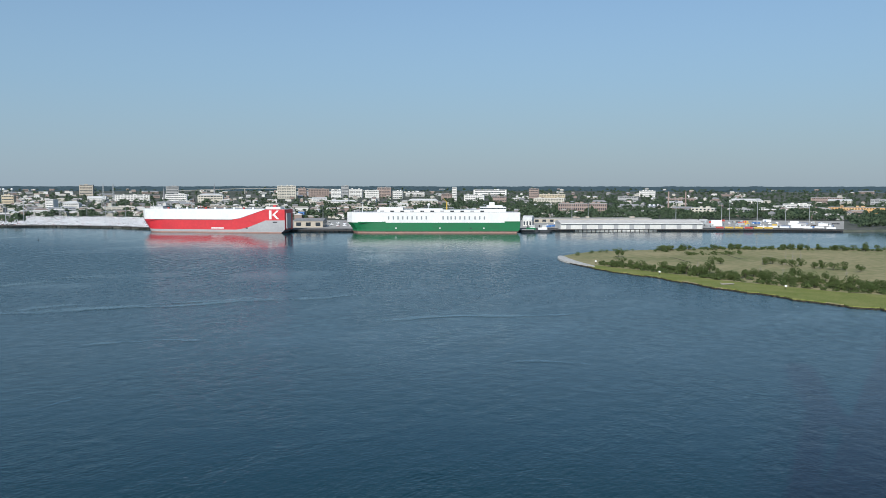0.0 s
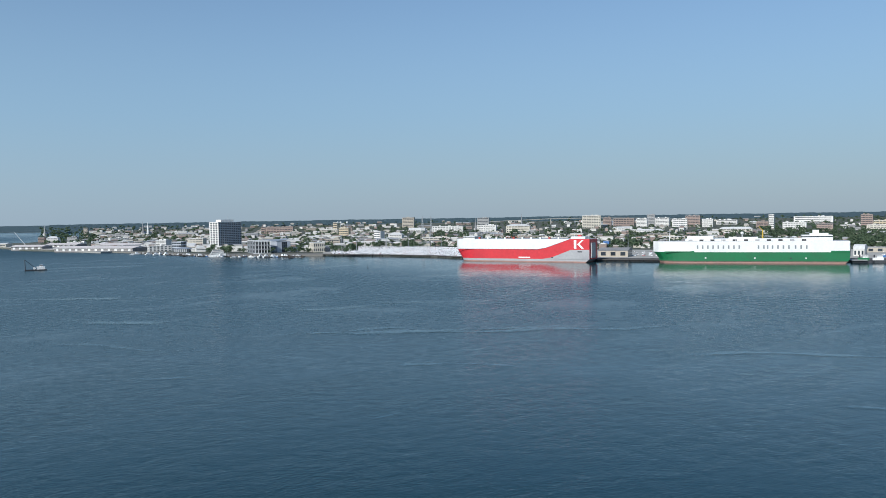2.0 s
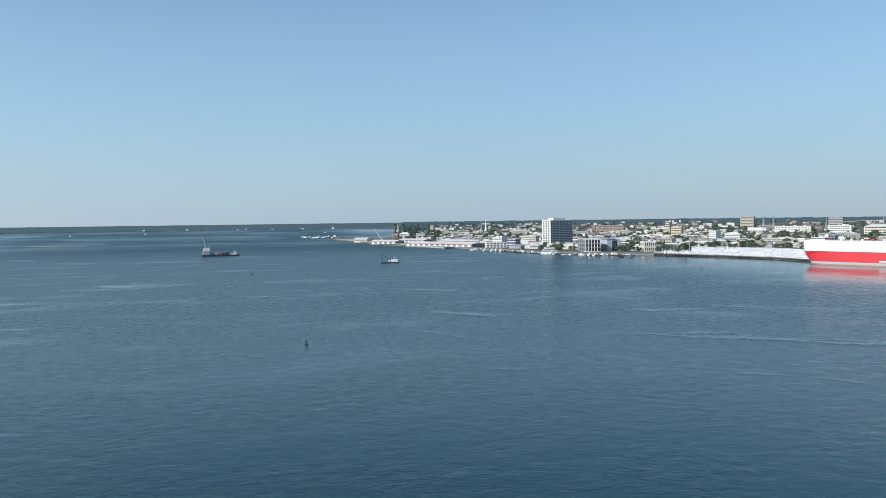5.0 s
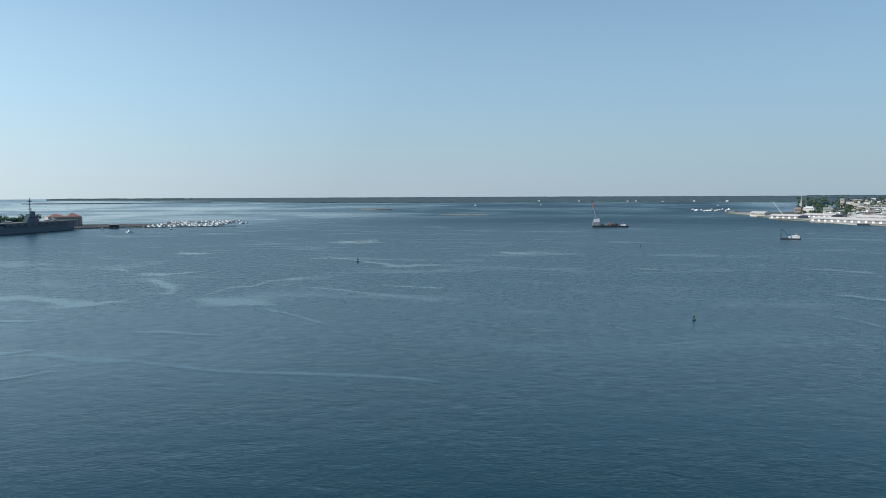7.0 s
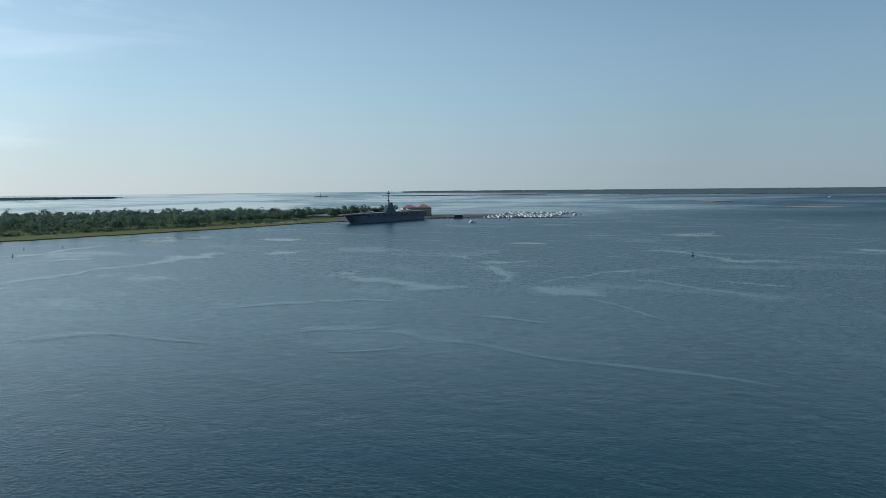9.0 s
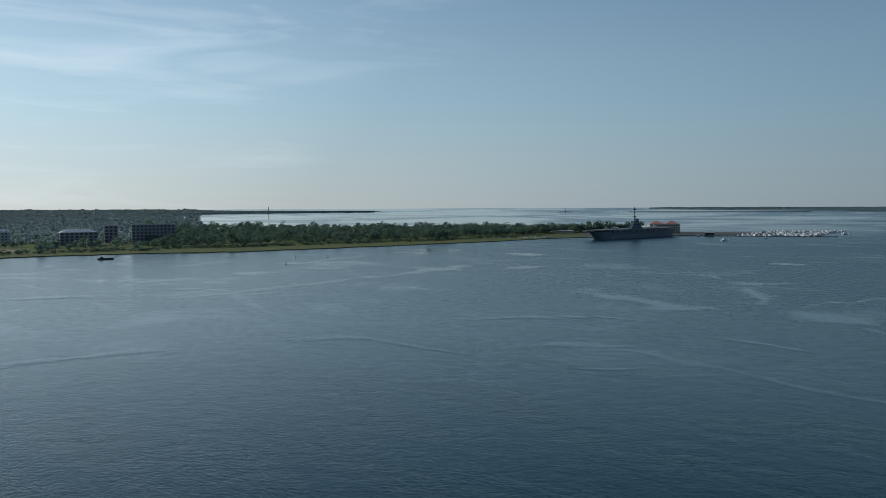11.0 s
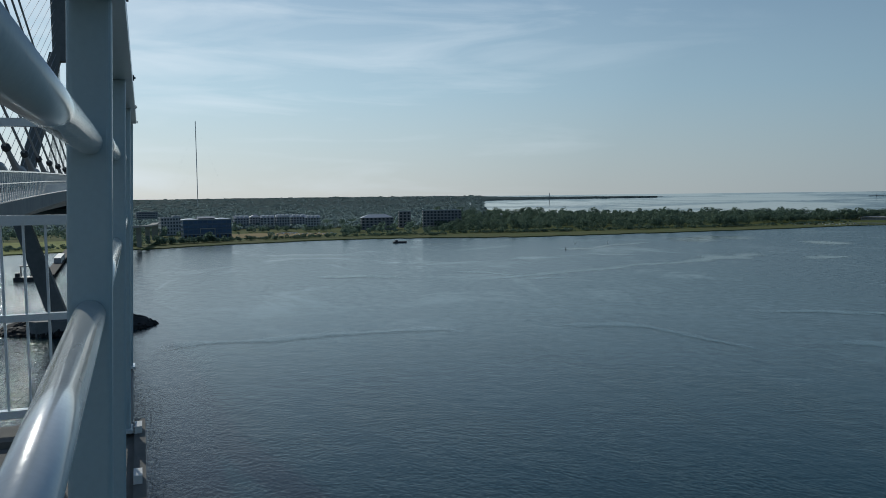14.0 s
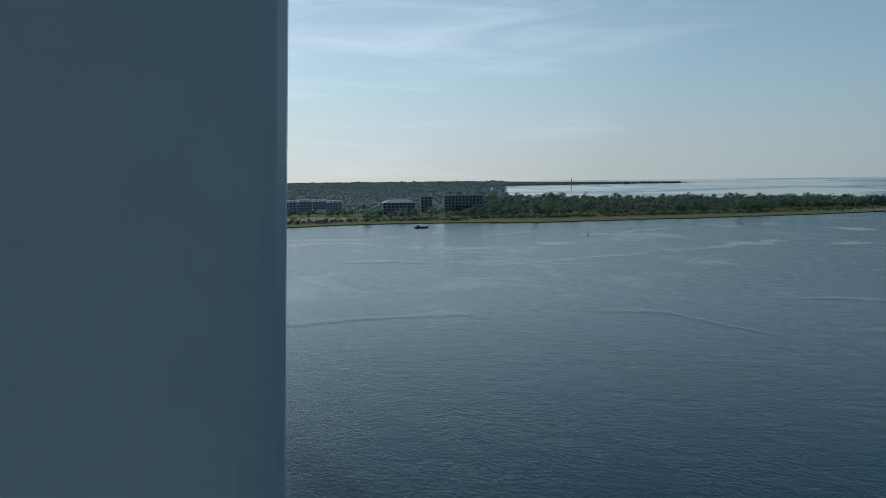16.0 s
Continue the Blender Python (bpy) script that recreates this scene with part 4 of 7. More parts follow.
            part("plant_room", Build().box(x, x + rng.uniform(4, 8), -d * 0.2, d * 0.2, hw + 0.3, hw + rng.uniform(2.5, 4.0)), wall, cover_roof)
    return e


building(-114.23, 1697, 57.1, 59.4, 26, 'tower', 'flat', 16, 12, 40, "tall grey concrete waterfront hotel tower with dark window grid")
building(-116.35, 1504, 27.2, 25.8, 40, 'frame', 'flat', 3, 6, 18, "open-framed white waterfront aquarium building with deep terraces")
building(-117.81, 1525, 26.4, 26.5, 34, 'glass', 'mono', 3, 6, 22, "blue glass and grey metal waterfront hall")
building(-120.31, 1499, 21.2, 20.3, 26, 'cream', 'flat', 2, 6, 18, "cream waterfront building with tall arched openings")
building(-121.51, 1764, 31.2, 19.2, 30, 'tan', 'flat', 2, 6, -15, "low tan block behind the harbour trees")
building(-122.22, 2484, 29.5, 31.6, 26, 'yellow', 'flat', 3, 4, -15, "yellow stucco block with a stepped top")
building(-121.59, 3320, 15.8, 34.0, 10, 'yellow', 'flat', 3, 2, -15, "slim yellow stucco tower")
building(-121.15, 2879, 61.4, 18.5, 20, 'cream', 'flat', 2, 7, -10, "long low cream building with a flat roof")
building(-124.60, 1924, 16.7, 31.3, 24, 'white', 'flat', 4, 4, -25, "white four-storey building with arcaded front")
building(-125.77, 2069, 35.9, 24.4, 20, 'white', 'hip', 3, 7, -20, "white inn with rows of small windows")
building(-126.64, 3498, 49.7, 46.2, 26, 'tan', 'flat', 5, 6, -12, "tan stone apartment slab with pale cornice")
building(-127.24, 2806, 54.9, 20.6, 24, 'white', 'arch', 2, 6, -10, "white hall with a shallow curved roof")
building(-117.81, 2992, 96.7, 27.4, 22, 'brick', 'flat', 3, 9, -10, "long brick block with grey roof")
building(-116.71, 3011, 13.7, 29.7, 10, 'brick', 'flat', 3, 2, -10, "small red brick city block")
building(-102.45, 2111, 84.0, 12.5, 34, 'pier', 'gable', 1, 5, -40, "pale-roofed transit shed on the old pier")
building(-106.40, 1862, 215.0, 12.5, 44, 'pier', 'gable', 1, 12, -45, "very long pier terminal shed with a pale roof")
building(-100.76, 2325, 46.6, 13.6, 24, 'cream', 'gable', 1, 4, -40, "pale gabled pier shed")
building(-107.6, 2010, 120.0, 13.5, 40, 'pier', 'gable', 1, 8, -38, "long pale-roofed warehouse behind the pier terminal")
building(-104.4, 2190, 90.0, 12.5, 36, 'pier', 'gable', 1, 6, -40, "low pale-roofed warehouse on the old pier")
building(-105.59, 3248, 13.7, 32.2, 14, 'tan', 'flat', 4, 2, -20, "tan narrow apartment tower")
building(-103.67, 2587, 31.9, 21.3, 16, 'white', 'hip', 3, 4, -20, "white three-storey waterfront house")
building(-103.04, 2599, 17.7, 19.6, 14, 'brick', 'flat', 3, 3, -20, "brown brick waterfront house")
building(-104.81, 2621, 28.5, 17.9, 16, 'grey', 'flat', 3, 4, -20, "grey flat-roofed downtown office block")
building(-110.26, 1821, 23.7, 23.4, 22, 'white', 'flat', 4, 4, -30, "white modern apartment block by the marina")
building(-111.23, 1779, 21.3, 20.4, 22, 'glass', 'flat', 3, 4, -30, "dark glass waterfront block")
building(-112.39, 1950, 34.9, 22.3, 24, 'cream', 'flat', 3, 5, -20, "cream flat-roofed waterfront block")
building(-107.48, 2806, 63.4, 19.1, 20, 'grey', 'flat', 2, 6, -15, "low grey flat-roofed downtown office block")
building(-111.79, 2847, 72.4, 17.2, 20, 'tan', 'hip', 2, 6, -15, "tan downtown block with a hipped roof")
building(-132.09, 2696, 63.4, 28.1, 30, 'white', 'flat', 3, 10, -8, "white long hospital wing")
building(-131.85, 3472, 48.7, 40.6, 24, 'grey', 'flat', 4, 5, -8, "grey stepped hospital tower")
building(-134.27, 2676, 76.5, 30.0, 30, 'cream', 'hip', 2, 7, -8, "cream church hall with red roof trim")
building(-129.36, 2900, 109.2, 22.3, 24, 'white', 'flat', 2, 10, -8, "long white school building")
building(-139.28, 3074, 66.8, 49.6, 26, 'cream', 'flat', 6, 7, -6, "large cream slab with a brown window grid")
building(-140.33, 3277, 30.8, 37.5, 20, 'brick', 'flat', 4, 3, -6, "dark brick flat-roofed city block")
building(-141.44, 3273, 79.3, 33.2, 22, 'brick', 'flat', 3, 7, -6, "brown brick apartment row")
building(-142.63, 3129, 38.2, 34.0, 20, 'white', 'flat', 4, 4, -6, "pale grey office block")
building(-143.23, 3196, 28.3, 47.7, 20, 'grey', 'flat', 6, 3, -6, "tall grey office block")
building(-143.97, 3195, 50.2, 34.8, 20, 'white', 'flat', 4, 5, -6, "white office block with small windows")
building(-145.10, 3123, 53.3, 31.9, 22, 'white', 'flat', 3, 6, -6, "white medical building with small windows")
building(-145.94, 3122, 51.0, 42.6, 24, 'brick', 'flat', 5, 5, -6, "brown and white medical tower")
building(-146.86, 3053, 35.9, 31.3, 18, 'white', 'flat', 3, 4, -6, "white flat-roofed city block")
building(-148.07, 3334, 76.2, 20.5, 18, 'white', 'flat', 2, 8, -6, "long low white block")
building(-150.25, 2734, 33.9, 28.1, 18, 'brick', 'flat', 4, 4, -6, "brown brick housing block")
building(-150.80, 2735, 15.5, 48.6, 14, 'white', 'flat', 6, 2, -6, "slim white tower block")
building(-152.18, 2620, 64.5, 26.9, 22, 'white', 'flat', 3, 8, -6, "white terraced office block")
building(-153.27, 3492, 139.4, 26.2, 20, 'white', 'flat', 2, 12, -6, "long white hospital block")
building(-153.94, 2568, 42.2, 22.8, 18, 'brick', 'flat', 3, 5, -6, "pinkish brick flat-roofed block")
building(-156.30, 2751, 31.9, 44.9, 18, 'brick', 'flat', 5, 4, -6, "brown brick tower with cream top")
building(-157.35, 2370, 87.3, 22.5, 26, 'cream', 'flat', 3, 10, -6, "cream college hall with small windows")
building(-157.54, 2945, 93.7, 22.0, 20, 'yellow', 'flat', 2, 9, -6, "yellow classical hall with flat roof")
building(-159.01, 1728, 61.0, 24.6, 24, 'brick', 'flat', 3, 14, -4, "long red brick former factory with many windows")
building(-160.67, 1738, 36.4, 24.6, 24, 'brick', 'flat', 3, 9, -4, "red brick former factory wing with parapet")
building(-162.66, 2619, 62.0, 22.7, 20, 'grey', 'flat', 3, 8, -4, "blue-grey ribbon-window office block")
building(-163.92, 3329, 61.1, 26.5, 20, 'white', 'flat', 2, 6, -4, "white modern arena with sloped roof")
building(-166.23, 2710, 79.5, 16.0, 18, 'brick', 'flat', 2, 8, -4, "low brown block row")
building(-174.95, 2663, 82.8, 21.5, 22, 'brick', 'flat', 3, 12, -4, "long brown housing block")
building(-174.20, 1949, 55.4, 13.4, 22, 'brick', 'flat', 2, 10, -4, "red brick mill wing")
building(-176.66, 1953, 107.8, 15.6, 24, 'orange', 'flat', 3, 18, -4, "orange sheathed block under construction")
building(-177.85, 2561, 37.2, 20.2, 20, 'grey', 'flat', 3, 6, -4, "grey block behind scaffolding")
building(-170.19, 2592, 92.8, 18.3, 20, 'white', 'hip', 2, 8, -4, "row of white town houses with hipped roofs")
building(-166.21, 1884, 40.5, 14.9, 20, 'brick', 'gable', 2, 6, -4, "old brick power house with twin gables")
building(-140.86, 1181, 41.2, 15.2, 40, 'tan', 'gable', 1, 3, -10, "tan metal wharf shed with a gabled roof")
building(-140.27, 1457, 10.4, 16.8, 14, 'bluebox', 'flat', 1, 1, -10, "blue corrugated metal plant house")
building(-155.93, 1206, 13.1, 18.1, 20, 'white', 'arch', 1, 3, -10, "white fabric storage tent")
building(-143.13, 2408, 75.1, 16.4, 18, 'white', 'hip', 2, 8, -6, "white row of houses with hipped roofs")
building(-148.64, 2399, 85.8, 19.7, 18, 'cream', 'hip', 2, 8, -6, "cream row of houses with hipped roofs")
building(-4.55, 1279, 69.9, 30.0, 34, 'blueglass', 'flat', 4, 10, 8, "dark blue glass office building with a metal roof")
building(-2.26, 1423, 32.3, 30.6, 30, 'slate', 'flat', 5, 7, 8, "grey office wing with square windows")
building(-6.82, 1639, 27.4, 26.2, 22, 'slate', 'gable', 4, 5, 10, "grey shoreline apartment house with pitched roof")
building(-7.75, 1681, 21.6, 27.0, 22, 'slate', 'hip', 4, 4, 4, "pale slate apartment house with a tall pitched roof")
building(-8.59, 1611, 25.4, 27.0, 22, 'slate', 'gable', 4, 4, -6, "grey apartment house with a pitched roof")
building(-9.58, 1596, 24.7, 28.0, 22, 'slate', 'gable', 4, 5, 8, "slate-grey apartment house with a pitched roof")
building(-10.61, 1637, 27.6, 26.6, 22, 'slate', 'gable', 4, 5, 2, "slate-grey gabled apartment house near the field")
building(-11.64, 1568, 26.6, 26.6, 22, 'slate', 'gable', 4, 5, -8, "grey gabled apartment house by the field")
building(-16.04, 1470, 57.3, 28.2, 30, 'darkbrick', 'hip', 4, 8, 4, "dark low office building with a hipped roof")
building(-20.54, 1455, 68.3, 35.0, 26, 'darkbrick', 'flat', 6, 11, 4, "dark brick residential block with balconies")
building(-17.95, 1549, 22.0, 31.9, 20, 'darkbrick', 'flat', 5, 3, 4, "dark brick residential tower")
building(-43.16, 1880, 41.6, 11.3, 24, 'grey', 'flat', 1, 6, 6, "low grey boat shed among the shore trees")
building(-44.52, 1931, 27.4, 10.4, 18, 'white', 'flat', 1, 4, 6, "low white boat shed beside the car park")
building(-46.13, 1868, 55.6, 9.4, 22, 'slate', 'flat', 1, 7, -4, "long low grey shed by the marina road")
building(-48.27, 1836, 48.0, 8.7, 20, 'tan', 'hip', 1, 6, 4, "low tan visitor hall near the carrier")
building(-0.84, 2290, 54.0, 23.6, 26, 'grey', 'flat', 3, 7, 4, "low grey block near the bridge ramp")
building(-24.60, 2050, 46.3, 9.8, 20, 'white', 'flat', 1, 4, 4, "low white visitor building among trees")
building(-160.2, 1335, 190.0, 10.0, 20, "tan", "flat", 1, 16, 12, "long low tan rail shed behind the wharf")
building(-162.65, 1152, 196.0, 15.0, 44, "shed", "gable", 1, 9, 15, "very long white wharf warehouse with grey doors")

rng = random.Random(83)
BLOCKS = [("grey", "low grey flat-roofed block among the city trees"), ("brick", "brown brick block among the city trees"), ("cream", "cream stucco block among the city trees"), ("tan", "tan flat-roofed block among the city trees"), ("white", "pale painted block among the city trees"), ("slate", "slate-grey block among the city trees")]
for i in range(54):                           # larger blocks of the town
    b = -107.5 - 70 * (i + rng.random()) / 54
    lo = lerp_rows(CITY, b)[1] + 380
    style, label = BLOCKS[i * 5 % 6]
    building(b, 1 / (1 / lo + (1 / 3900 - 1 / lo) * rng.random()), rng.uniform(28, 75), rng.uniform(10, 19), rng.uniform(14, 24), style, rng.choice(("flat", "flat", "hip", "gable")), 3, 6, rng.choice((-12, -6, 0, 8)), label)


for i in range(26):                           # close-set low blocks of the old town behind its waterfront
    b = -104.6 - 16.8 * (i + rng.random()) / 26
    lo = lerp_rows(CITY, b)[1] + (190 if b > -108 else 70)
    style, label = (("white", "pale low block near the waterfront"), ("grey", "low grey block near the waterfront"), ("slate", "slate-grey block near the waterfront"), ("cream", "cream low block near the waterfront"))[i % 4]
    building(b, lo + 520 * rng.random() ** 1.3, rng.uniform(22, 52), rng.uniform(9, 16), rng.uniform(14, 26), style, rng.choice(("flat", "flat", "hip")), 3, 6, rng.choice((-34, -25, 12)), label)


def steeple(b, r, h, mat, label):
    e = thing("church", facing(b, r, 2.4, -15), label, "church")
    part("nave", Build().box(-7, 7, 2.8, 28, -1, 11), WALLS["white"][0], e)
    part("roof", Build().add([(-7.6, 2.8, 11), (7.6, 2.8, 11), (7.6, 28, 11), (-7.6, 28, 11), (0, 2.8, 17), (0, 28, 17)], [(0, 1, 4), (2, 3, 5), (1, 2, 5, 4), (3, 0, 4, 5)]), ROOF_GREY, e)
    bell = part("bell_tower", Build().box(-2.7, 2.7, -2.7, 2.7, -1, h * 0.45).box(-2.1, 2.1, -2.1, 2.1, h * 0.45, h * 0.62), mat, e)
    part("spire", Build().tube((0, 0, h * 0.62), (0, 0, h), 2.1, 0.1, 8), mat, bell)


steeple(-109.0, 3150, 52, WALLS["darkbrick"][0], "church with a dark pointed brick steeple")
steeple(-109.3, 3050, 50, HULL_WHITE, "church with a tall white pointed steeple")
steeple(-131.3, 2850, 48, WALLS["darkbrick"][0], "church with a slim dark steeple")
steeple(-134.5, 2720, 62, WALLS["darkbrick"][0], "church with a tall dark needle spire")
steeple(-103.2, 3300, 40, WALLS["grey"][0], "church with a slender grey steeple")

def palette(name, stops, rough):
    """A paint that differs from piece to piece among a few colours."""
    m = bpy.data.materials.new(name)
    m.use_nodes = True
    n, l = m.node_tree.nodes, m.node_tree.links
    g, ramp = n.new("ShaderNodeNewGeometry"), n.new("ShaderNodeValToRGB")
    for k, (pos, col) in enumerate(stops):
        stop = ramp.color_ramp.elements[k] if k < 2 else ramp.color_ramp.elements.new(pos)
        stop.position, stop.color = pos, (*col, 1)
    ramp.color_ramp.interpolation = "CONSTANT"
    l.new(g.outputs["Random Per Island"], ramp.inputs["Fac"])
    l.new(ramp.outputs["Color"], n["Principled BSDF"].inputs["Base Color"])
    n["Principled BSDF"].inputs["Roughness"].default_value = rough
    return m


# small houses and shops that fill the city between the trees
rng = random.Random(11)
HOUSE_SIZES = [(16, 9, 7, "gable", "white"), (24, 12, 8, "flat", "white"), (14, 10, 8, "hip", "cream"), (28, 14, 7, "flat", "grey"), (12, 9, 9, "gable", "brick"), (34, 16, 8, "flat", "cream"), (18, 10, 8, "hip", "white"), (22, 11, 10, "flat", "brick")]
HOUSE_NAMES = ["small white gabled house among trees", "low white flat-roofed shop building", "cream house with a hipped roof", "low grey flat-roofed warehouse", "narrow red brick gabled house", "cream flat-roofed commercial block", "white house with a hipped grey roof", "brown brick flat-roofed block"]
seeds = []
for (w, d, h, roof, style), lab in zip(HOUSE_SIZES, HOUSE_NAMES):
    wall, pane, top = WALLS[style]
    e = thing("house", facing(-190, 2600, 2.4), lab, "house", "houses of the old town")
    part("wall", Build().box(-w / 2, w / 2, -d / 2, d / 2, -2, h), wall, e)
    part("roof", roof_shape(roof, w, d, h, 3.2), ROOF_GREY if style in ("brick", "grey") else top, e)
    part("window_band", Build().box(-w * 0.42, w * 0.42, -d / 2 - 0.1, -d / 2 + 0.1, h * 0.45, h * 0.62), pane, e)
    seeds.append(e)
placed = []
while len(placed) < 1000:
    b = rng.uniform(-178, -106) if rng.random() < 0.75 else rng.uniform(-125, -106)
    near = lerp_rows(CITY, b)[1]
    front = near + (330 if b < -122 else 120)
    r = 1 / (1 / front + (1 / 4250 - 1 / front) * rng.random())
    if b < -148 and rng.random() < 0.6:         # greener up the neck
        continue
    placed.append((b, r))
rest = Build()
for b, r in placed[250:]:                     # the others, joined
    m = facing(b, r, 2.4, rng.choice((-8, 0, 6, 82)))
    w, d, h = rng.uniform(8, 24) * rng.choice((1, 1, 1.6)), rng.uniform(8, 14), rng.uniform(4.5, 9) * rng.choice((1, 1, 1.35))
    rest.box(-w / 2, w / 2, -d / 2, d / 2, -2, h, m)
    rest.add([(-w / 2 - 0.5, -d / 2 - 0.5, h), (w / 2 + 0.5, -d / 2 - 0.5, h), (w / 2 + 0.5, d / 2 + 0.5, h), (-w / 2 - 0.5, d / 2 + 0.5, h), (-w / 2 + 3, 0, h + 2.5), (w / 2 - 3, 0, h + 2.5)], [(0, 1, 5, 4), (2, 3, 4, 5), (1, 2, 5), (3, 0, 4)], m)
tagged(part("house_rows", rest, palette("house_paint", [(0.0, (0.64, 0.62, 0.58)), (0.34, (0.42, 0.39, 0.34)), (0.50, (0.27, 0.27, 0.27)), (0.66, (0.27, 0.21, 0.18)), (0.82, (0.5, 0.47, 0.40))], 0.8)), "pale small houses far off between the trees", "houses", kind="stuff")
for i, (b, r) in enumerate(placed[:250]):
    copy_thing(seeds[(3, 4, 5, 7, 0, 6, 2, 3, 7, 1, 4, 7)[i % 12]], facing(b, r, 2.4, rng.choice((-8, 0, 6, 82))))


rng = random.Random(97)
for i in range(8):
    b = -86.0 - 13.5 * (i + rng.random()) / 8
    e = copy_thing(seeds[(0, 6, 1)[i % 3]], facing(b, lerp_rows([(-82, 3980, 0), (-90, 3985, 0), (-99.5, 3930, 0)], b)[1] + 14, 1.0, rng.choice((-8, 0, 6))))
    e.scale = [rng.uniform(0.35, 0.7)] * 3

# highway viaduct behind the old town
via = thing("viaduct", Matrix.Identity(4), "pale concrete highway viaduct behind the town", "bridge")
line = [at(b, 3700, z) for b, z in ((-131.5, 14), (-134.0, 20), (-136.5, 25), (-139.5, 26), (-142.5, 22), (-145, 15))]
part("deck", Build().loft([[(p.x, p.y, p.z), (p.x * 1.003, p.y * 1.003, p.z), (p.x * 1.003, p.y * 1.003, p.z + 2.5), (p.x, p.y, p.z + 2.5)] for p in line]), CONCRETE, via)
for p in line:
    part("pier", Build().box(p.x - 2, p.x + 2, p.y - 2, p.y + 2, gz(3700) - 1, p.z), CONCRETE, via)


# ---- trees ----
def crown(bl, rng, c, rx, rz, n, size):
    """Leaf clumps spread unevenly over a lobed crown."""
    lobes = [(rng.uniform(-0.6, 0.6) * rx, rng.uniform(-0.6, 0.6) * rx, rng.uniform(-0.5, 0.55) * rz, rng.uniform(0.3, 0.62)) for _ in range(7)]
    for i in range(n):
        lx, ly, lz, ls = lobes[i % 7]
        u = Vector((rng.gauss(0, 1), rng.gauss(0, 1), rng.gauss(0, 1))).normalized()
        p = Vector((c[0] + lx + u.x * rx * ls, c[1] + ly + u.y * rx * ls, c[2] + lz + u.z * rz * ls))
        q = Vector((u.x + rng.uniform(-0.45, 0.45), u.y + rng.uniform(-0.45, 0.45), u.z + 0.15 + rng.uniform(-0.4, 0.4))).normalized().to_track_quat("Z", "Y")
        s = size * rng.uniform(0.6, 1.3)
        a = rng.uniform(0, 6.28)
        pts = [p + q @ Vector((math.cos(a + k * 1.571) * s, math.sin(a + k * 1.571) * s * 0.7, (0.25 if k % 2 else -0.2) * s)) for k in range(4)]
        k = len(bl.v)
        bl.v += [tuple(x) for x in pts]
        bl.f += [(k, k + 1, k + 2), (k, k + 2, k + 3)]


def tree_kind(seed, h, rx, n=620, mat=SCRUB, label="broad dark green tree on the marsh island"):
    rng = random.Random(seed)
    e = thing("tree", facing(-190, 700, 0.9), label, "tree", "trees on the marsh island")
    bl = Build().tube((0, 0, -0.3), (0.1, 0, h * 0.35), 0.05 * h * 0.6, 0.03 * h * 0.6, 7)
    for i in range(4):
        a = i * 1.6 + rng.random()
        bl.tube((0.1, 0, h * 0.3), (math.cos(a) * rx * 0.5, math.sin(a) * rx * 0.5, h * rng.uniform(0.55, 0.75)), 0.018 * h, 0.006 * h, 5)
    part("trunk", bl, BARK, e)
    cr = Build()
    crown(cr, rng, (0, 0, h * 0.46), rx, h * 0.52, n, 0.022 * h + 0.2)
    part("crown", cr, mat, e)
    return e


def dead_kind(seed, h):
    rng = random.Random(seed)
    e = thing("dead_tree", facing(-190, 720, 0.9), "bare bleached dead tree standing in the marsh", "tree", "dead trees in the marsh")
    bl = Build().tube((0, 0, -0.3), (0, 0, h), 0.2, 0.05, 6)
    part("trunk", bl, DEAD_WOOD, e)
    for i in range(5):
        a, z = rng.uniform(0, 6.28), h * rng.uniform(0.4, 0.9)
        part("branch", Build().tube((0, 0, z), (math.cos(a) * h * 0.2, math.sin(a) * h * 0.2, z + h * 0.16), 0.07, 0.03, 5), DEAD_WOOD, e)
    return e


kinds = [tree_kind(1, 7, 3.6), tree_kind(2, 9.5, 3.9), tree_kind(3, 5.5, 3.2), tree_kind(4, 11, 4.2), tree_kind(5, 3.2, 2.6, 160), tree_kind(6, 6.5, 5.0)]
rng = random.Random(21)
for i in range(130):                          # the row along the near shore
    b = rng.uniform(-187, -161.2)
    _, rn, rf = lerp_rows(ISLE, b)
    k = rng.choice((0, 1, 2, 2, 4, 4, 4, 5, 3 if b < -166 else 4))
    e = copy_thing(kinds[k], facing(b, rn + (rf - rn) * (0.15 + 0.11 * rng.random() ** 1.5), 0.9, rng.uniform(0, 360)))
    e.scale = [rng.uniform(0.5, 1.1)] * 3
for i in range(100):                          # the row along the far shore
    b = rng.uniform(-187, -164.5) if i < 86 else rng.uniform(-164.5, -159.2)
    _, rn, rf = lerp_rows(ISLE, b)
    e = copy_thing(kinds[rng.choice((0, 1, 2, 4, 5)) if i < 86 else 4], facing(b, rf - 8 - 22 * rng.random(), 0.9, rng.uniform(0, 360)))
    e.scale = [rng.uniform(0.5, 1.05)] * 3
for b, q, k in [(-162.1, 0.62, 1), (-161.9, 0.5, 4), (-171.4, 0.5, 0), (-171.9, 0.52, 5), (-172.5, 0.5, 2), (-173.1, 0.48, 5), (-173.6, 0.5, 0), (-174.4, 0.46, 2), (-174.9, 0.47, 0), (-175.5, 0.45, 5), (-176.2, 0.46, 0), (-177.0, 0.44, 2), (-168.2, 0.46, 0), (-168.7, 0.48, 2)]:
    _, rn, rf = lerp_rows(ISLE, b)
    copy_thing(kinds[k], facing(b, rn + (rf - rn) * q, 0.9, b * 37))
# a winding tidal creek across the meadow
creek = Build()
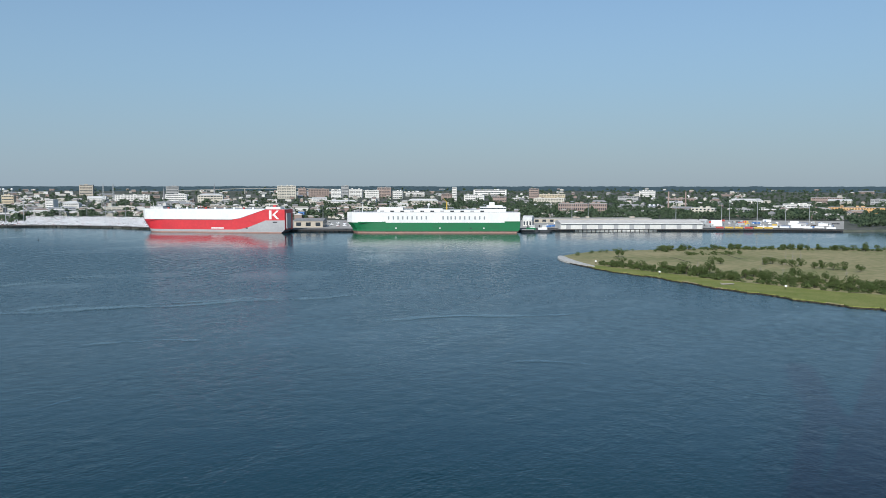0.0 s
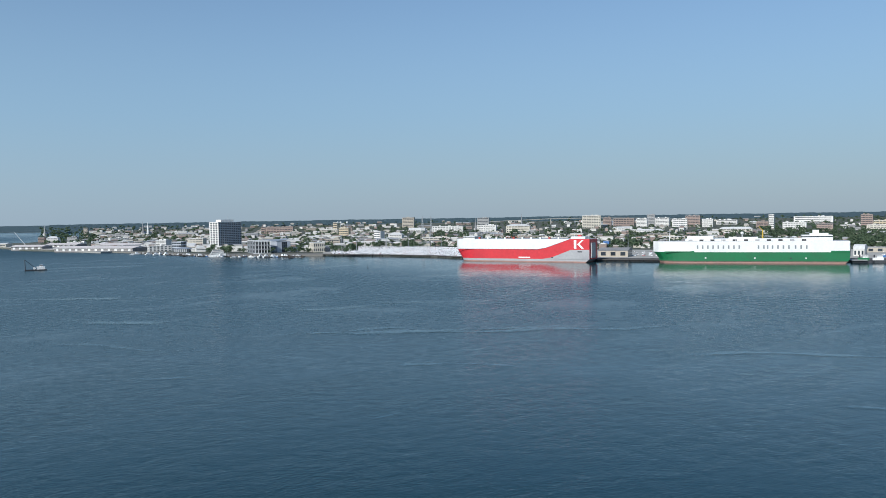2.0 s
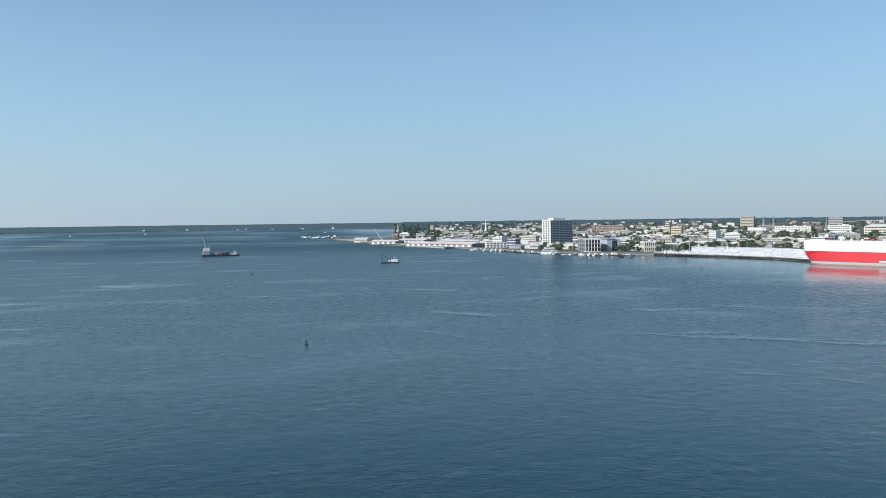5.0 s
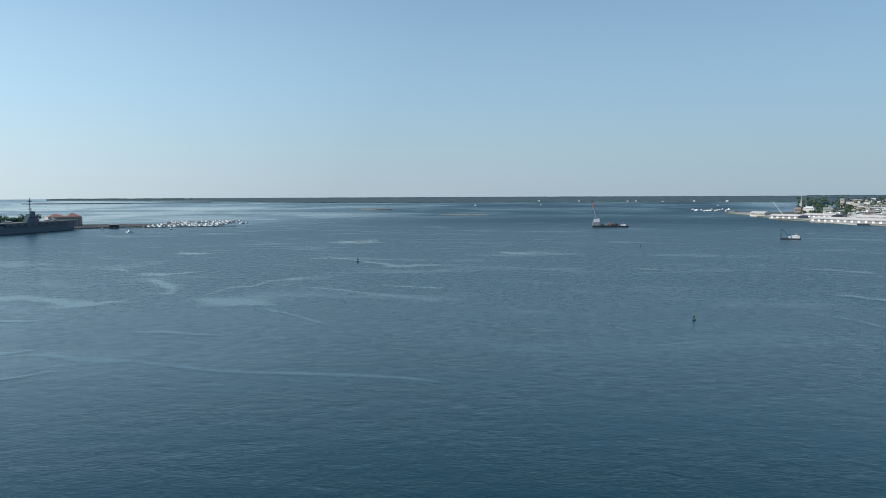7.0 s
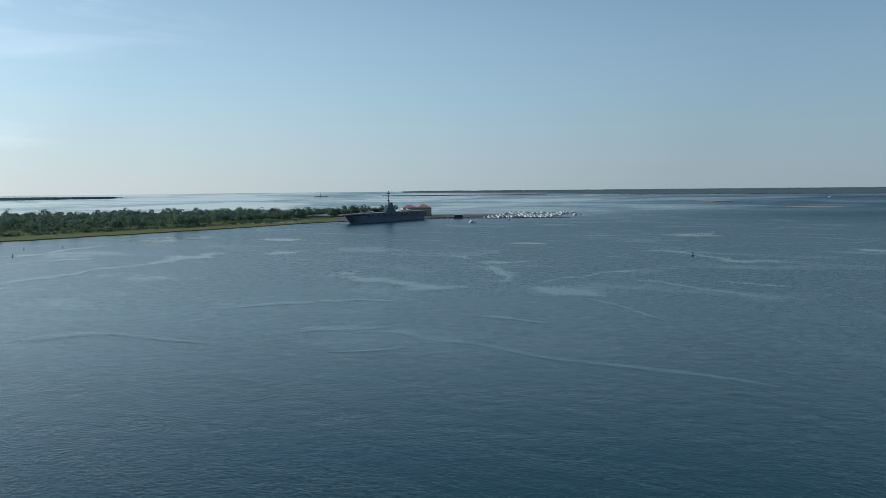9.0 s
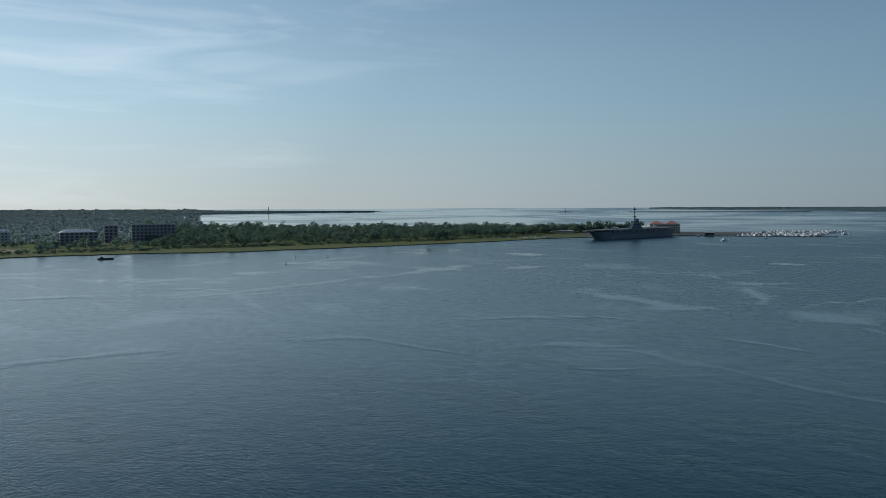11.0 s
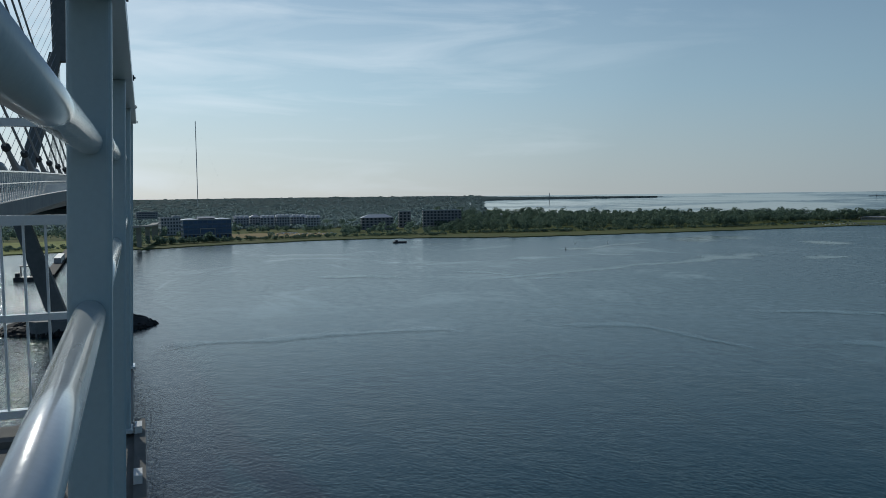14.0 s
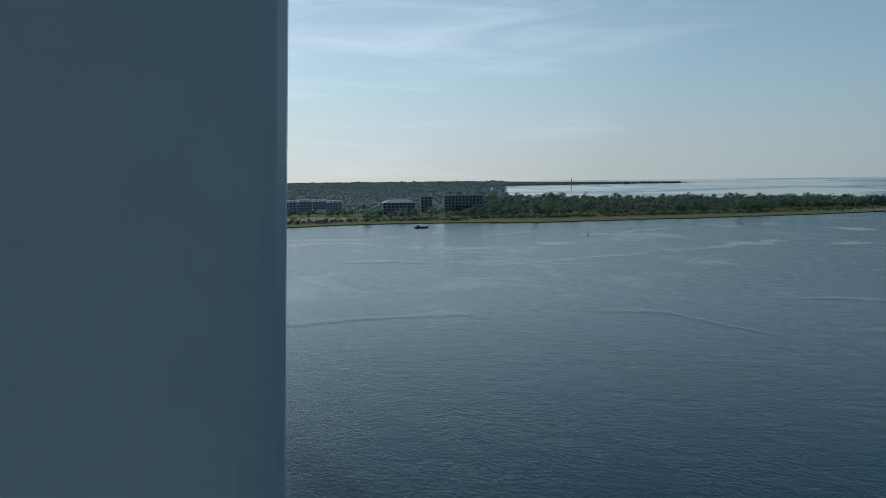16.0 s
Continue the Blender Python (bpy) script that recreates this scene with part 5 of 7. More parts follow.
banks = [at(b, lerp_rows(ISLE, b)[1] + (lerp_rows(ISLE, b)[2] - lerp_rows(ISLE, b)[1]) * q) for b, q in [(-164.6 - 0.28 * k, 0.50 + 0.10 * math.sin(k * 0.55) + 0.012 * k) for k in range(26)]]
for k, p in enumerate(banks):
    w = 0.8 + 0.7 * abs(math.sin(k * 1.7))
    creek.v += [(p.x, p.y - w, 0.93), (p.x, p.y + w, 0.93)]
creek.f = [(2 * k, 2 * k + 2, 2 * k + 3, 2 * k + 1) for k in range(len(banks) - 1)]
tagged(part("tidal_creek", creek, MUD), "dark muddy tidal creek winding through the marsh grass", "creek", kind="stuff")
dead = [dead_kind(7, 9), dead_kind(8, 12), dead_kind(9, 7)]
for i in range(16):
    b = rng.uniform(-173.6, -170.6) if i < 9 else rng.uniform(-183, -166)
    _, rn, rf = lerp_rows(ISLE, b)
    copy_thing(dead[i % 3], facing(b, rn + (rf - rn) * (0.52 if i < 9 else 0.26), 0.9, i * 50))
for e in kinds + dead:
    e.matrix_basis = facing(-180 - 6 * random.Random(e.name).random(), 640, 0.9)


def wood(name, label, count, spot, rx, rz, leaves, size, mat, seed):
    """Many trees of one kind: every crown is a heap of lobes, every lobe a shell of small leaf clumps."""
    rng, g = random.Random(seed), np.random.default_rng(seed)
    spots = []
    for i in range(count):
        b, r, z = spot(rng)
        p, k = at(b, r, z), rng.uniform(0.55, 1.1) * rng.choice((1, 1, 1, 1.35))
        spots.append((p.x, p.y, p.z, k, rng.uniform(0.85, 1.15)))
    t = np.array(spots)
    wide, tall = rx * t[:, 3], rz * t[:, 3] * t[:, 4]
    lobes = 7
    lo = g.uniform(-0.55, 0.55, (count, lobes, 3)) * np.stack([wide, wide, tall * 0.85], 1)[:, None, :]
    big = g.uniform(0.32, 0.58, (count, lobes))
    which = np.arange(leaves) % lobes
    u = g.normal(size=(count, leaves, 3))
    u /= np.linalg.norm(u, axis=2, keepdims=True)
    u[:, :, 2] = np.where(g.random(u.shape[:2]) < 0.55, np.abs(u[:, :, 2]), u[:, :, 2])
    c = np.stack([t[:, 0], t[:, 1], t[:, 2] + tall * 1.08], 1)[:, None, :] + lo[:, which] + u * (big[:, which][:, :, None] * np.stack([wide, wide, tall], 1)[:, None, :])
    q = u + g.uniform(-0.45, 0.45, u.shape)
    q[:, :, 2] += 0.12
    q /= np.linalg.norm(q, axis=2, keepdims=True)
    e1 = np.cross(q, g.normal(size=u.shape))
    e1 /= np.linalg.norm(e1, axis=2, keepdims=True)
    e2 = np.cross(q, e1)
    half = (size * t[:, 3])[:, None] * g.uniform(0.6, 1.3, u.shape[:2])
    half = half[:, :, None]
    corners = np.stack([c + e1 * half + q * half * 0.2, c + e2 * half * 0.7 - q * half * 0.2, c - e1 * half + q * half * 0.2, c - e2 * half * 0.7 - q * half * 0.2], 2).reshape(-1, 3)
    n = count * leaves
    me = bpy.data.meshes.new(name)
    me.vertices.add(4 * n)
    me.vertices.foreach_set("co", corners.astype(np.float32).ravel())
    i = 4 * np.arange(n)[:, None]
    me.loops.add(6 * n)
    me.loops.foreach_set("vertex_index", (i + np.array([0, 1, 2, 0, 2, 3])[None, :]).astype(np.int32).ravel())
    me.polygons.add(2 * n)
    me.polygons.foreach_set("loop_start", (3 * np.arange(2 * n)).astype(np.int32))
    me.materials.append(mat)
    me.update(calc_edges=True)
    return tagged(part(name, me, mat), label, "trees", kind="stuff")


def spot_city(rng):
    b = rng.uniform(-181, -103) if rng.random() < 0.72 else rng.uniform(-181, -150)
    near = lerp_rows(CITY, b)[1]
    front = 60 if b > -123 or b < -176.5 else 300
    if b > -113:                               # few trees round the piers
        front = 260 + 500 * rng.random()
    lo = near + front
    return b, 1 / (1 / lo + (1 / 4300 - 1 / lo) * rng.random()), 2.6


def spot_point(rng):
    while True:
        b = rng.uniform(-53.5, -20)
        _, rn, rf = lerp_rows(EAST, b)
        if b < -44 and rng.random() < 0.3:
            continue
        lo = 120 if b > -41 else 210 if b > -47 else 250
        return b, rn + lo + rng.random() * min(rf - rn - lo - 12, 1000), 1.0


def spot_east(rng):
    b = rng.uniform(-21, 14)
    rn = lerp_rows(EAST, b)[1]
    r = rn + (60 if b < 0.6 else 230) + rng.random() ** 0.8 * 520
    if -6.9 < b < -1 and r < 1330:
        r = rn + rng.uniform(46, 60)
    elif -13.5 < b <= -6.9 and 1250 < r < 1700:
        r = 1740 + 60 * rng.random() if rng.random() < 0.7 else 1440 + 60 * rng.random()
    return b, r, 1.0


wood("city_trees", "dark green street trees between the city's buildings", 6200, spot_city, 7.0, 5.4, 48, 1.8, CITY_LEAF, 31)
wood("point_woods", "dense dark green trees on the wooded point", 1800, spot_point, 9.0, 8.6, 190, 1.15, LEAF, 32)
wood("shore_trees", "dark trees round the riverside offices", 750, spot_east, 6.0, 5.4, 80, 1.4, HAZED_SHORE_LEAF, 33)


def spot_scrub(rng):
    b = rng.uniform(-188, -160.6)
    _, rn, rf = lerp_rows(ISLE, b)
    if rng.random() < 0.62:
        return b, rn + (rf - rn) * (0.13 + 0.13 * rng.random()), 0.7
    return (b if b < -164 else b - 6), rf - 5 - 26 * rng.random(), 0.7


wood("island_bushes", "low mixed green scrub along the island's shores", 950, spot_scrub, 2.2, 1.2, 70, 0.4, SCRUB, 36)


def spot_main(rng):
    b = rng.uniform(-23.5, 16)
    return b, 1 / (1 / 1560 + (1 / 4780 - 1 / 1560) * rng.random() ** 0.8), 1.0


wood("mainland_trees", "mixed dark green trees of the far shore woods", 8600, spot_main, 11.5, 3.4, 36, 3.0, HAZED_LEAF, 35)


def spot_bush(rng):
    b = rng.uniform(-47, 8)
    rn = lerp_rows(EAST, b)[1]
    return b, rn + (95 if b < -21 else 45) + rng.random() * 30, 1.0


wood("shore_bushes", "low scrub behind the marsh fringe", 620, spot_bush, 4.0, 2.4, 44, 1.0, LEAF, 34)

# ---- the harbour front ----
QUAY = [(-120.7, 1404), (-124.9, 1342), (-128.4, 1283), (-130.0, 1236), (-134.8, 1176), (-139.7, 1121), (-143.2, 1105), (-149.5, 1104), (-155.9, 1119), (-163, 1152), (-170, 1192), (-176, 1227)]
wharf = thing("wharf", Matrix.Identity(4), "long concrete wharf on dark timber piles along the harbour", "wharf", kind="structure")
WHARF = material("wharf_concrete", (0.13, 0.125, 0.12), (0.09, 0.088, 0.085), 0.9, 0, 0.06, spec=0.05)
pile = Build().tube((0, 0, -1), (0, 0, 2.1), 0.55, 0.5, 7).mesh("pile", TIMBER)
fender = Build().box(-0.5, 0.5, -0.25, 0.25, 0.2, 2.6).mesh("fender", BLACK_RUBBER)
count, rest_piles = 0, Build()
for (b0, r0), (b1, r1) in zip(QUAY, QUAY[1:]):
    p, q = at(b0, r0), at(b1, r1)
    u = (q - p).normalized()
    back = Vector((u.y, -u.x, 0))
    if back.dot(p) < 0:
        back = -back
    bl = Build()
    c = [p, q, q + back * 34, p + back * 34]
    bl.add([(v.x, v.y, z) for z in (2.1, 2.9) for v in c], [(3, 2, 1, 0), (4, 5, 6, 7), (0, 1, 5, 4), (1, 2, 6, 5), (2, 3, 7, 6), (3, 0, 4, 7)])
    part("deck_slab", bl, WHARF, wharf)
    # dark wall added behind the piles in place of the shade under the deck
    c = [p + back * 3, q + back * 3, q + back * 5, p + back * 5]
    part("bulkhead", Build().add([(v.x, v.y, z) for z in (-1, 2.09) for v in c], [(3, 2, 1, 0), (4, 5, 6, 7), (0, 1, 5, 4), (1, 2, 6, 5), (2, 3, 7, 6), (3, 0, 4, 7)]), DARK, wharf)
    n = int((q - p).length / 6)
    for i in range(n):
        s = p + (q - p) * (i + 0.5) / n + back * 0.9
        if count < 295:
            part("pile", pile, TIMBER, wharf, m=pose(s.x, s.y, 0))
            if count % 3 == 0:
                f = s - back * 1.2
                part("fender", fender, BLACK_RUBBER, wharf, m=pose(f.x, f.y, 0, 0, 0, math.degrees(math.atan2(u.y, u.x))))
        else:
            rest_piles.tube((s.x, s.y, -1), (s.x, s.y, 2.1), 0.55, 0.5, 6)
        count += 1
part("piles", rest_piles, TIMBER, wharf, kind="stuff")
land("terminal_yard", [(b, lerp_rows([(x, y, 0) for x, y in QUAY], b)[1] + 32, lerp_rows([(x, y, 0) for x, y in QUAY], b)[1] + 300) for b, _ in QUAY], 2.75, YARD, "pale concrete terminal yard behind the wharf", "yard", rings=3)
pier = thing("old_pier", Matrix.Identity(4), "old concrete pier with sheds on the far waterfront", "pier", kind="structure")
p, q = at(-98.76, 2596), at(-106.4, 1796)
side = Vector((0.35, -0.94, 0))
bl = Build()
c = [p, q, q + side * 110, p + side * 60]
bl.add([(v.x, v.y, v.z + z) for z in (-1, 3.0) for v in c], [(3, 2, 1, 0), (4, 5, 6, 7), (0, 1, 5, 4), (1, 2, 6, 5), (2, 3, 7, 6), (3, 0, 4, 7)])
part("deck_slab", bl, CONCRETE, pier)


def cars(name, label, spots):
    """Rows of parked cars, each a body with a glazed cabin."""
    body = Build()
    for x, y, z, a in spots:
        m = pose(x, y, z, 0, 0, a)
        body.box(-2.2, 2.2, -0.9, 0.9, 0.25, 0.95, m)
        body.add([(-1.5, -0.8, 0.95), (1.0, -0.8, 0.95), (1.0, 0.8, 0.95), (-1.5, 0.8, 0.95), (-1.1, -0.65, 1.55), (0.4, -0.65, 1.55), (0.4, 0.65, 1.55), (-1.1, 0.65, 1.55)],
                 [(4, 5, 6, 7), (0, 1, 5, 4), (1, 2, 6, 5), (2, 3, 7, 6), (3, 0, 4, 7)], m)
    return tagged(part(name, body, CARS), label, "cars", kind="stuff")


CARS = palette("car_paint", [(0.0, (0.8, 0.8, 0.8)), (0.62, (0.7, 0.72, 0.74)), (0.75, (0.25, 0.26, 0.28)), (0.88, (0.03, 0.03, 0.035)), (0.96, (0.3, 0.05, 0.05))], 0.25)
rng = random.Random(41)
spots = []
for row in range(44):
    for i in range(95):
        b = -121.4 - i * 0.108 + row * 0.01
        r = lerp_rows([(x, y, 0) for x, y in QUAY], b)[1] + 9 + row * 6.6 + (row // 4) * 5.0
        if rng.random() < (0.93 if (row // 4 + i // 17) % 5 else 0.55):
            v = at(b, r, 2.8)
            spots.append((v.x, v.y, v.z, b + 90 + rng.uniform(-3, 3)))
cars("export_cars", "packed rows of white and silver export cars on the yard", spots)
spots = []
for row in range(10):
    for i in range(70):
        b = -141.2 - i * 0.5
        if -149 > b > -157.2 or rng.random() < (0.35 if b > -160 else 0.8):
            continue
        v = at(b + rng.uniform(-0.1, 0.1), lerp_rows([(x, y, 0) for x, y in QUAY], b)[1] + 95 + row * 13, 2.8)
        spots.append((v.x, v.y, v.z, b + rng.choice((0, 90))))
cars("yard_cars", "scattered rows of parked cars behind the wharf", spots)
spots = [(*at(-9 - 0.28 * i + rng.uniform(-0.05, 0.05), 1335 + 16 * (i % 3), 1.1), rng.uniform(0, 360)) for i in range(16)]
spots += [(*at(-43.2 - 0.2 * i, 1575 + 20 * (i % 3), 1.1), rng.uniform(0, 360)) for i in range(22)]
cars("riverside_cars", "parked cars near the far shore", spots)

mast_seed = thing("light_mast", facing(-122, 1420, 2.8), "tall slim terminal light mast with a lamp crown", "lamp", "light masts of the terminal")
part("pole", Build().tube((0, 0, 0), (0, 0, 31), 0.5, 0.25, 8), STEEL, mast_seed)
arm = part("crossarm", Build().box(-2.2, 2.2, -0.3, 0.3, 30.4, 31.2), STEEL, mast_seed)
for i in range(4):
    part("lamp_head", Build().box(-0.5, 0.5, -0.5, 0.3, 29.8, 30.4), DARK, arm, m=pose(-1.8 + 1.2 * i, 0, 0))
for b, dr, s in [(-123.0, 90, 1.15), (-125.1, 70, 1.05), (-126.6, 190, 0.9), (-127.7, 120, 1.0), (-128.9, 200, 0.85), (-131.7, 150, 1.1), (-133.0, 160, 1.2), (-134.4, 260, 1.0), (-136.0, 180, 0.9), (-141.7, 180, 0.9),
                 (-144.4, 120, 1.1), (-146.3, 140, 1.15), (-152.9, 120, 1.0), (-158.9, 130, 1.15), (-160.0, 210, 1.0), (-165.8, 160, 1.15), (-170.9, 130, 1.3), (-172.6, 140, 1.0), (-168.7, 220, 1.0), (-169.2, 260, 1.0), (-174.0, 170, 1.1)]:
    m = facing(b, lerp_rows([(x, y, 0) for x, y in QUAY], b)[1] + dr, 2.8, 20)
    e = copy_thing(mast_seed, m)
    e.scale = (s, s, s)


def container(b, r, mat, label, z=2.85, rot=0, size=(12.2, 2.44, 2.6)):
    e = thing("container", facing(b, r, z, rot), label, "container")
    x, y, h = size
    part("box", Build().box(-x / 2, x / 2, -y / 2, y / 2, 0.15, h), mat, e)
    part("corner_post", Build().box(-x / 2 - 0.05, -x / 2 + 0.15, -y / 2 - 0.05, y / 2 + 0.05, 0, h + 0.05), STEEL, e)
    part("corner_post", Build().box(x / 2 - 0.15, x / 2 + 0.05, -y / 2 - 0.05, y / 2 + 0.05, 0, h + 0.05), STEEL, e)


for i in range(7):
    container(-171.2 - i * 0.68, 1242 + (i * 37) % 24, WHITE, "white freight container on the wharf")
for i in range(4):
    container(-174.4 + i * 0.6, 1262, (BLUE_STEEL, WHITE, WHITE, BLUE_STEEL)[i], ("blue" if i in (0, 3) else "white") + " freight container on the yard")
for i in range(6):
    container(-168.6 - i * 0.6, 1206 + 3 * i, YELLOW_STEEL if i % 3 else RED_STEEL, ("yellow" if i % 3 else "red") + " machine frame crate on the wharf", size=(11, 3, 2.4))
rng = random.Random(47)
YARD_KINDS = [(HULL_GREY, "grey trailer box on the yard", (13, 2.6, 3.6)), (DARK, "dark flat trailer on the yard", (12, 2.5, 1.6)), (WHITE, "white trailer box on the yard", (13, 2.6, 3.8)), (RED_STEEL, "red machine crate on the yard", (6, 2.5, 3.0)),
              (BLUE_STEEL, "blue freight container on the yard", (12.2, 2.44, 2.6)), (TIMBER, "stack of dark timber on the yard", (8, 3, 2.2)), (YELLOW_STEEL, "yellow machine frame on the yard", (7, 3, 3.4))]
for i in range(64):
    b = -163.2 - 12.6 * rng.random()
    mat, label, size = YARD_KINDS[i * 3 % 7]
    container(b, lerp_rows([(x, y, 0) for x, y in QUAY], b)[1] + 62 + 190 * rng.random() ** 1.2, mat, label, rot=rng.choice((0, 6, 84, 90)), size=size)
container(-166.5, 1262, WHITE, "tall white stacked trailer box", size=(15, 4, 9))
container(-168.4, 1266, WHITE, "tall white stacked trailer box", size=(15, 4, 9))
container(-157.2, 1180, BLUE_STEEL, "blue freight container on the yard")
container(-157.6, 1200, BLUE_STEEL, "blue freight container on the yard")

# power-house stacks and the lattice pylons behind the terminal
for b in (-165.3, -166.4):
    e = thing("smokestack", facing(b, 1950, 2.4), "slim brown brick smokestack", "chimney", "power-house stacks")
    part("shaft", Build().tube((0, 0, -1), (0, 0, 46), 2.2, 1.5, 12), WALLS["brick"][0], e)
    part("rim", Build().tube((0, 0, 45), (0, 0, 46.4), 1.8, 1.8, 12), DARK, e)


def pylon(b, r, h, label):
    e = thing("pylon", facing(b, r, 2.4, 25), label, "pylon")
    bl = Build()
    for sx, sy in ((-1, -1), (1, -1), (1, 1), (-1, 1)):
        part("leg", Build().tube((sx * h * 0.06, sy * h * 0.06, 0), (sx * 0.5, sy * 0.5, h), 0.35, 0.22, 5), STEEL, e)
    for i in range(8):
        z0, z1 = h * i / 8, h * (i + 1) / 8
        k0, k1 = h * 0.06 * (1 - i / 8) + 0.4, h * 0.06 * (1 - (i + 1) / 8) + 0.4
        for s in (-1, 1):
            bl.tube((-k0, s * k0, z0), (k1, s * k1, z1), 0.13, n=4).tube((k0, s * k0, z0), (-k1, s * k1, z1), 0.13, n=4)
    part("bracing", bl, STEEL, e)


pylon(-127.6, 1900, 62, "grey lattice power pylon")
pylon(-128.2, 1930, 62, "grey lattice power pylon")
e = thing("radio_mast", facing(-4.08, 3400, 1), "very tall thin pale guyed radio mast", "mast")
for i in range(9):
    part("mast_section", Build().tube((0, 0, i * 38.5), (0, 0, i * 38.5 + 38.4), 1.6, n=5), HULL_GREY if i % 2 else HULL_WHITE, e)
for z in (170, 330):
    for a in (30, 150, 270):
        part("guy_wire", Build().tube((0, 0, z), (math.cos(radians(a)) * 150, math.sin(radians(a)) * 150, 8), 0.05, n=3), STEEL, e)
e = thing("channel_beacon", facing(-48.4, 4190, 1.4), "thin dark beacon pole on a tiny islet", "beacon")
part("pole", Build().tube((0, 0, 0), (0, 0, 24), 0.5, 0.35, 6), DARK, e)
part("base", Build().tube((0, 0, -1), (0, 0, 3), 4.0, 2.5, 8), DARK, e)
e = thing("lighthouse", facing(-28.0, 4330, 1.5), "distant grey slender lighthouse with a dark lantern", "lighthouse")
part("shaft", Build().tube((0, 0, 0), (0, 0, 24), 1.9, 1.5, 8), HULL_GREY, e)
part("lantern", Build().tube((0, 0, 24), (0, 0, 27), 2.1, 1.3, 8), DARK, e)


# ---- ships ----
def hull_ring(z, L, W, rake, cut, n=7):
    """The outline of the hull at one height: square stern at -L/2, rounded bow at +L/2 + rake."""
    bow = L / 2 + rake
    pts = [(-L / 2 + cut, -W / 2 * 0.97), (L * 0.28, -W / 2)]
    for i in range(1, n):
        t = i / n
        pts.append((L * 0.28 + (bow - L * 0.28) * t, -W / 2 * math.sqrt(max(0.0, 1 - t ** 2.2))))
    pts.append((bow, 0.0))
    pts += [(x, -y) for x, y in reversed(pts[:-1])]
    return [(x, y, z) for x, y in pts]


def hull_band(levels, L, W):
    return Build().loft([hull_ring(z, L, W, rk, cut) for z, rk, cut in levels])


def place_ship(stern, bow, z=0.0):
    """x runs from stern to bow; the side at -y is turned to the bridge when the bow lies to its left."""
    a = math.degrees(math.atan2(bow[1] - stern[1], bow[0] - stern[0]))
    mid = (Vector((*stern, 0)) + Vector((*bow, 0))) / 2
    return pose(mid.x, mid.y, z, 0, 0, a)


# green and white car carrier
NAME_GREY = material("name_paint", (0.26, 0.28, 0.29), (0.20, 0.22, 0.23), 0.5, 0, 0.2)
ps, pb = at(-155.35, 1082), at(-143.38, 1084)
L, W = (ps - pb).length, 32.0
u = (pb - ps).normalized()
away = Vector((-u.y, u.x, 0))
if away.dot(ps) < 0:
    away = -away
NEAR = -1 if Vector((-u.y, u.x, 0)).dot(ps) > 0 else 1      # sign of the side turned to the bridge
ps, pb = ps + away * W / 2, pb + away * W / 2
STAIN = material("weed_stain", (0.05, 0.075, 0.045), (0.16, 0.13, 0.10), 0.8, 0, 0.25)
ship = thing("car_carrier", place_ship(ps[:2], pb[:2]), "huge green and white car carrier moored at the wharf", "ship", "car carriers at the wharf")
part("boot_topping", hull_band([(-1, -7, 6), (1.6, -5.5, 3)], L, W), BOOT, ship)
part("lower_hull", hull_band([(1.6, -5.5, 3), (5, -5, 0), (10, -1.5, 0), (13.6, 2, 0)], L, W), HULL_GREEN, ship)
part("upper_hull", hull_band([(13.6, 2, 0), (20, 2.2, 0), (27.0, 2.2, 0)], L, W), HULL_WHITE, ship)
part("weather_deck", hull_band([(27.0, 1.8, 0.3), (27.3, 1.8, 0.3)], L - 1, W - 1), HULL_GREY, ship)
y = NEAR * (W / 2 + 0.06)
part("waterline_stain", hull_band([(1.58, -5.4, 2.98), (2.7, -5.3, 2.3)], L + 0.15, W + 0.15), STAIN, ship)
part("bow_stripe", Build().box(L * 0.28, L * 0.30, min(y, y - NEAR * 0.5), max(y, y - NEAR * 0.5), 13.6, 15.0), HULL_GREEN, ship)
part("stern_stripe", Build().box(-L / 2, -L * 0.41, min(y * 0.985, y), max(y * 0.985, y), 13.6, 15.4), HULL_GREEN, ship)
part("bow_shadow_line", Build().box(L * 0.30, L * 0.44, min(y, y - NEAR * 0.5), max(y, y - NEAR * 0.5), 13.6, 14.6), HULL_GREEN, ship)
# name in plain bars, one for each letter
slots = [0, 1, 2, 3, 4, 5, 6, 7, 8, 11.6, 12.6, 13.3, 14.2, 15.2, 16.2, 17.2, 18.4, 19.4, 20.4]
for s in slots:
    x = L * 0.262 - s * L * 0.0272
    bar = Build().box(x - 0.85, x + 0.85, y - 0.05, y + 0.05, 17.8, 22.1)
    part("name_bar", bar, NAME_GREY, ship)
for x0, x1, y0, y1, z1 in [(-0.30 * L, 0.33 * L, -11, 11, 30.2), (0.18 * L, 0.32 * L, -9, 9, 33.5), (-0.05 * L, 0.1 * L, -8, 8, 31.8)]:
    part("deckhouse", Build().box(x0, x1, y0, y1, 27.3, z1), HULL_WHITE, ship)
upper = part("bridge_house", Build().box(-0.42 * L, -0.27 * L, -14, 14, 27.3, 34.0).box(-0.40 * L, -0.31 * L, -10, 10, 34.0, 36.0), HULL_WHITE, ship)
part("funnel", Build().box(-0.355 * L, -0.325 * L, -4, 4, 36.0, 40.0), HULL_WHITE, ship)
part("bridge_windows", Build().box(-0.42 * L - 0.1, -0.27 * L + 0.1, -14.1, 14.1, 31.6, 32.8), GLASS, upper)
part("radar_dome", Build().ball((0.03 * L, NEAR * 6, 37), 2.0, 10), HULL_WHITE, ship)
part("dome_post", Build().tube((0.03 * L, NEAR * 6, 30), (0.03 * L, NEAR * 6, 36), 0.5), HULL_WHITE, ship)
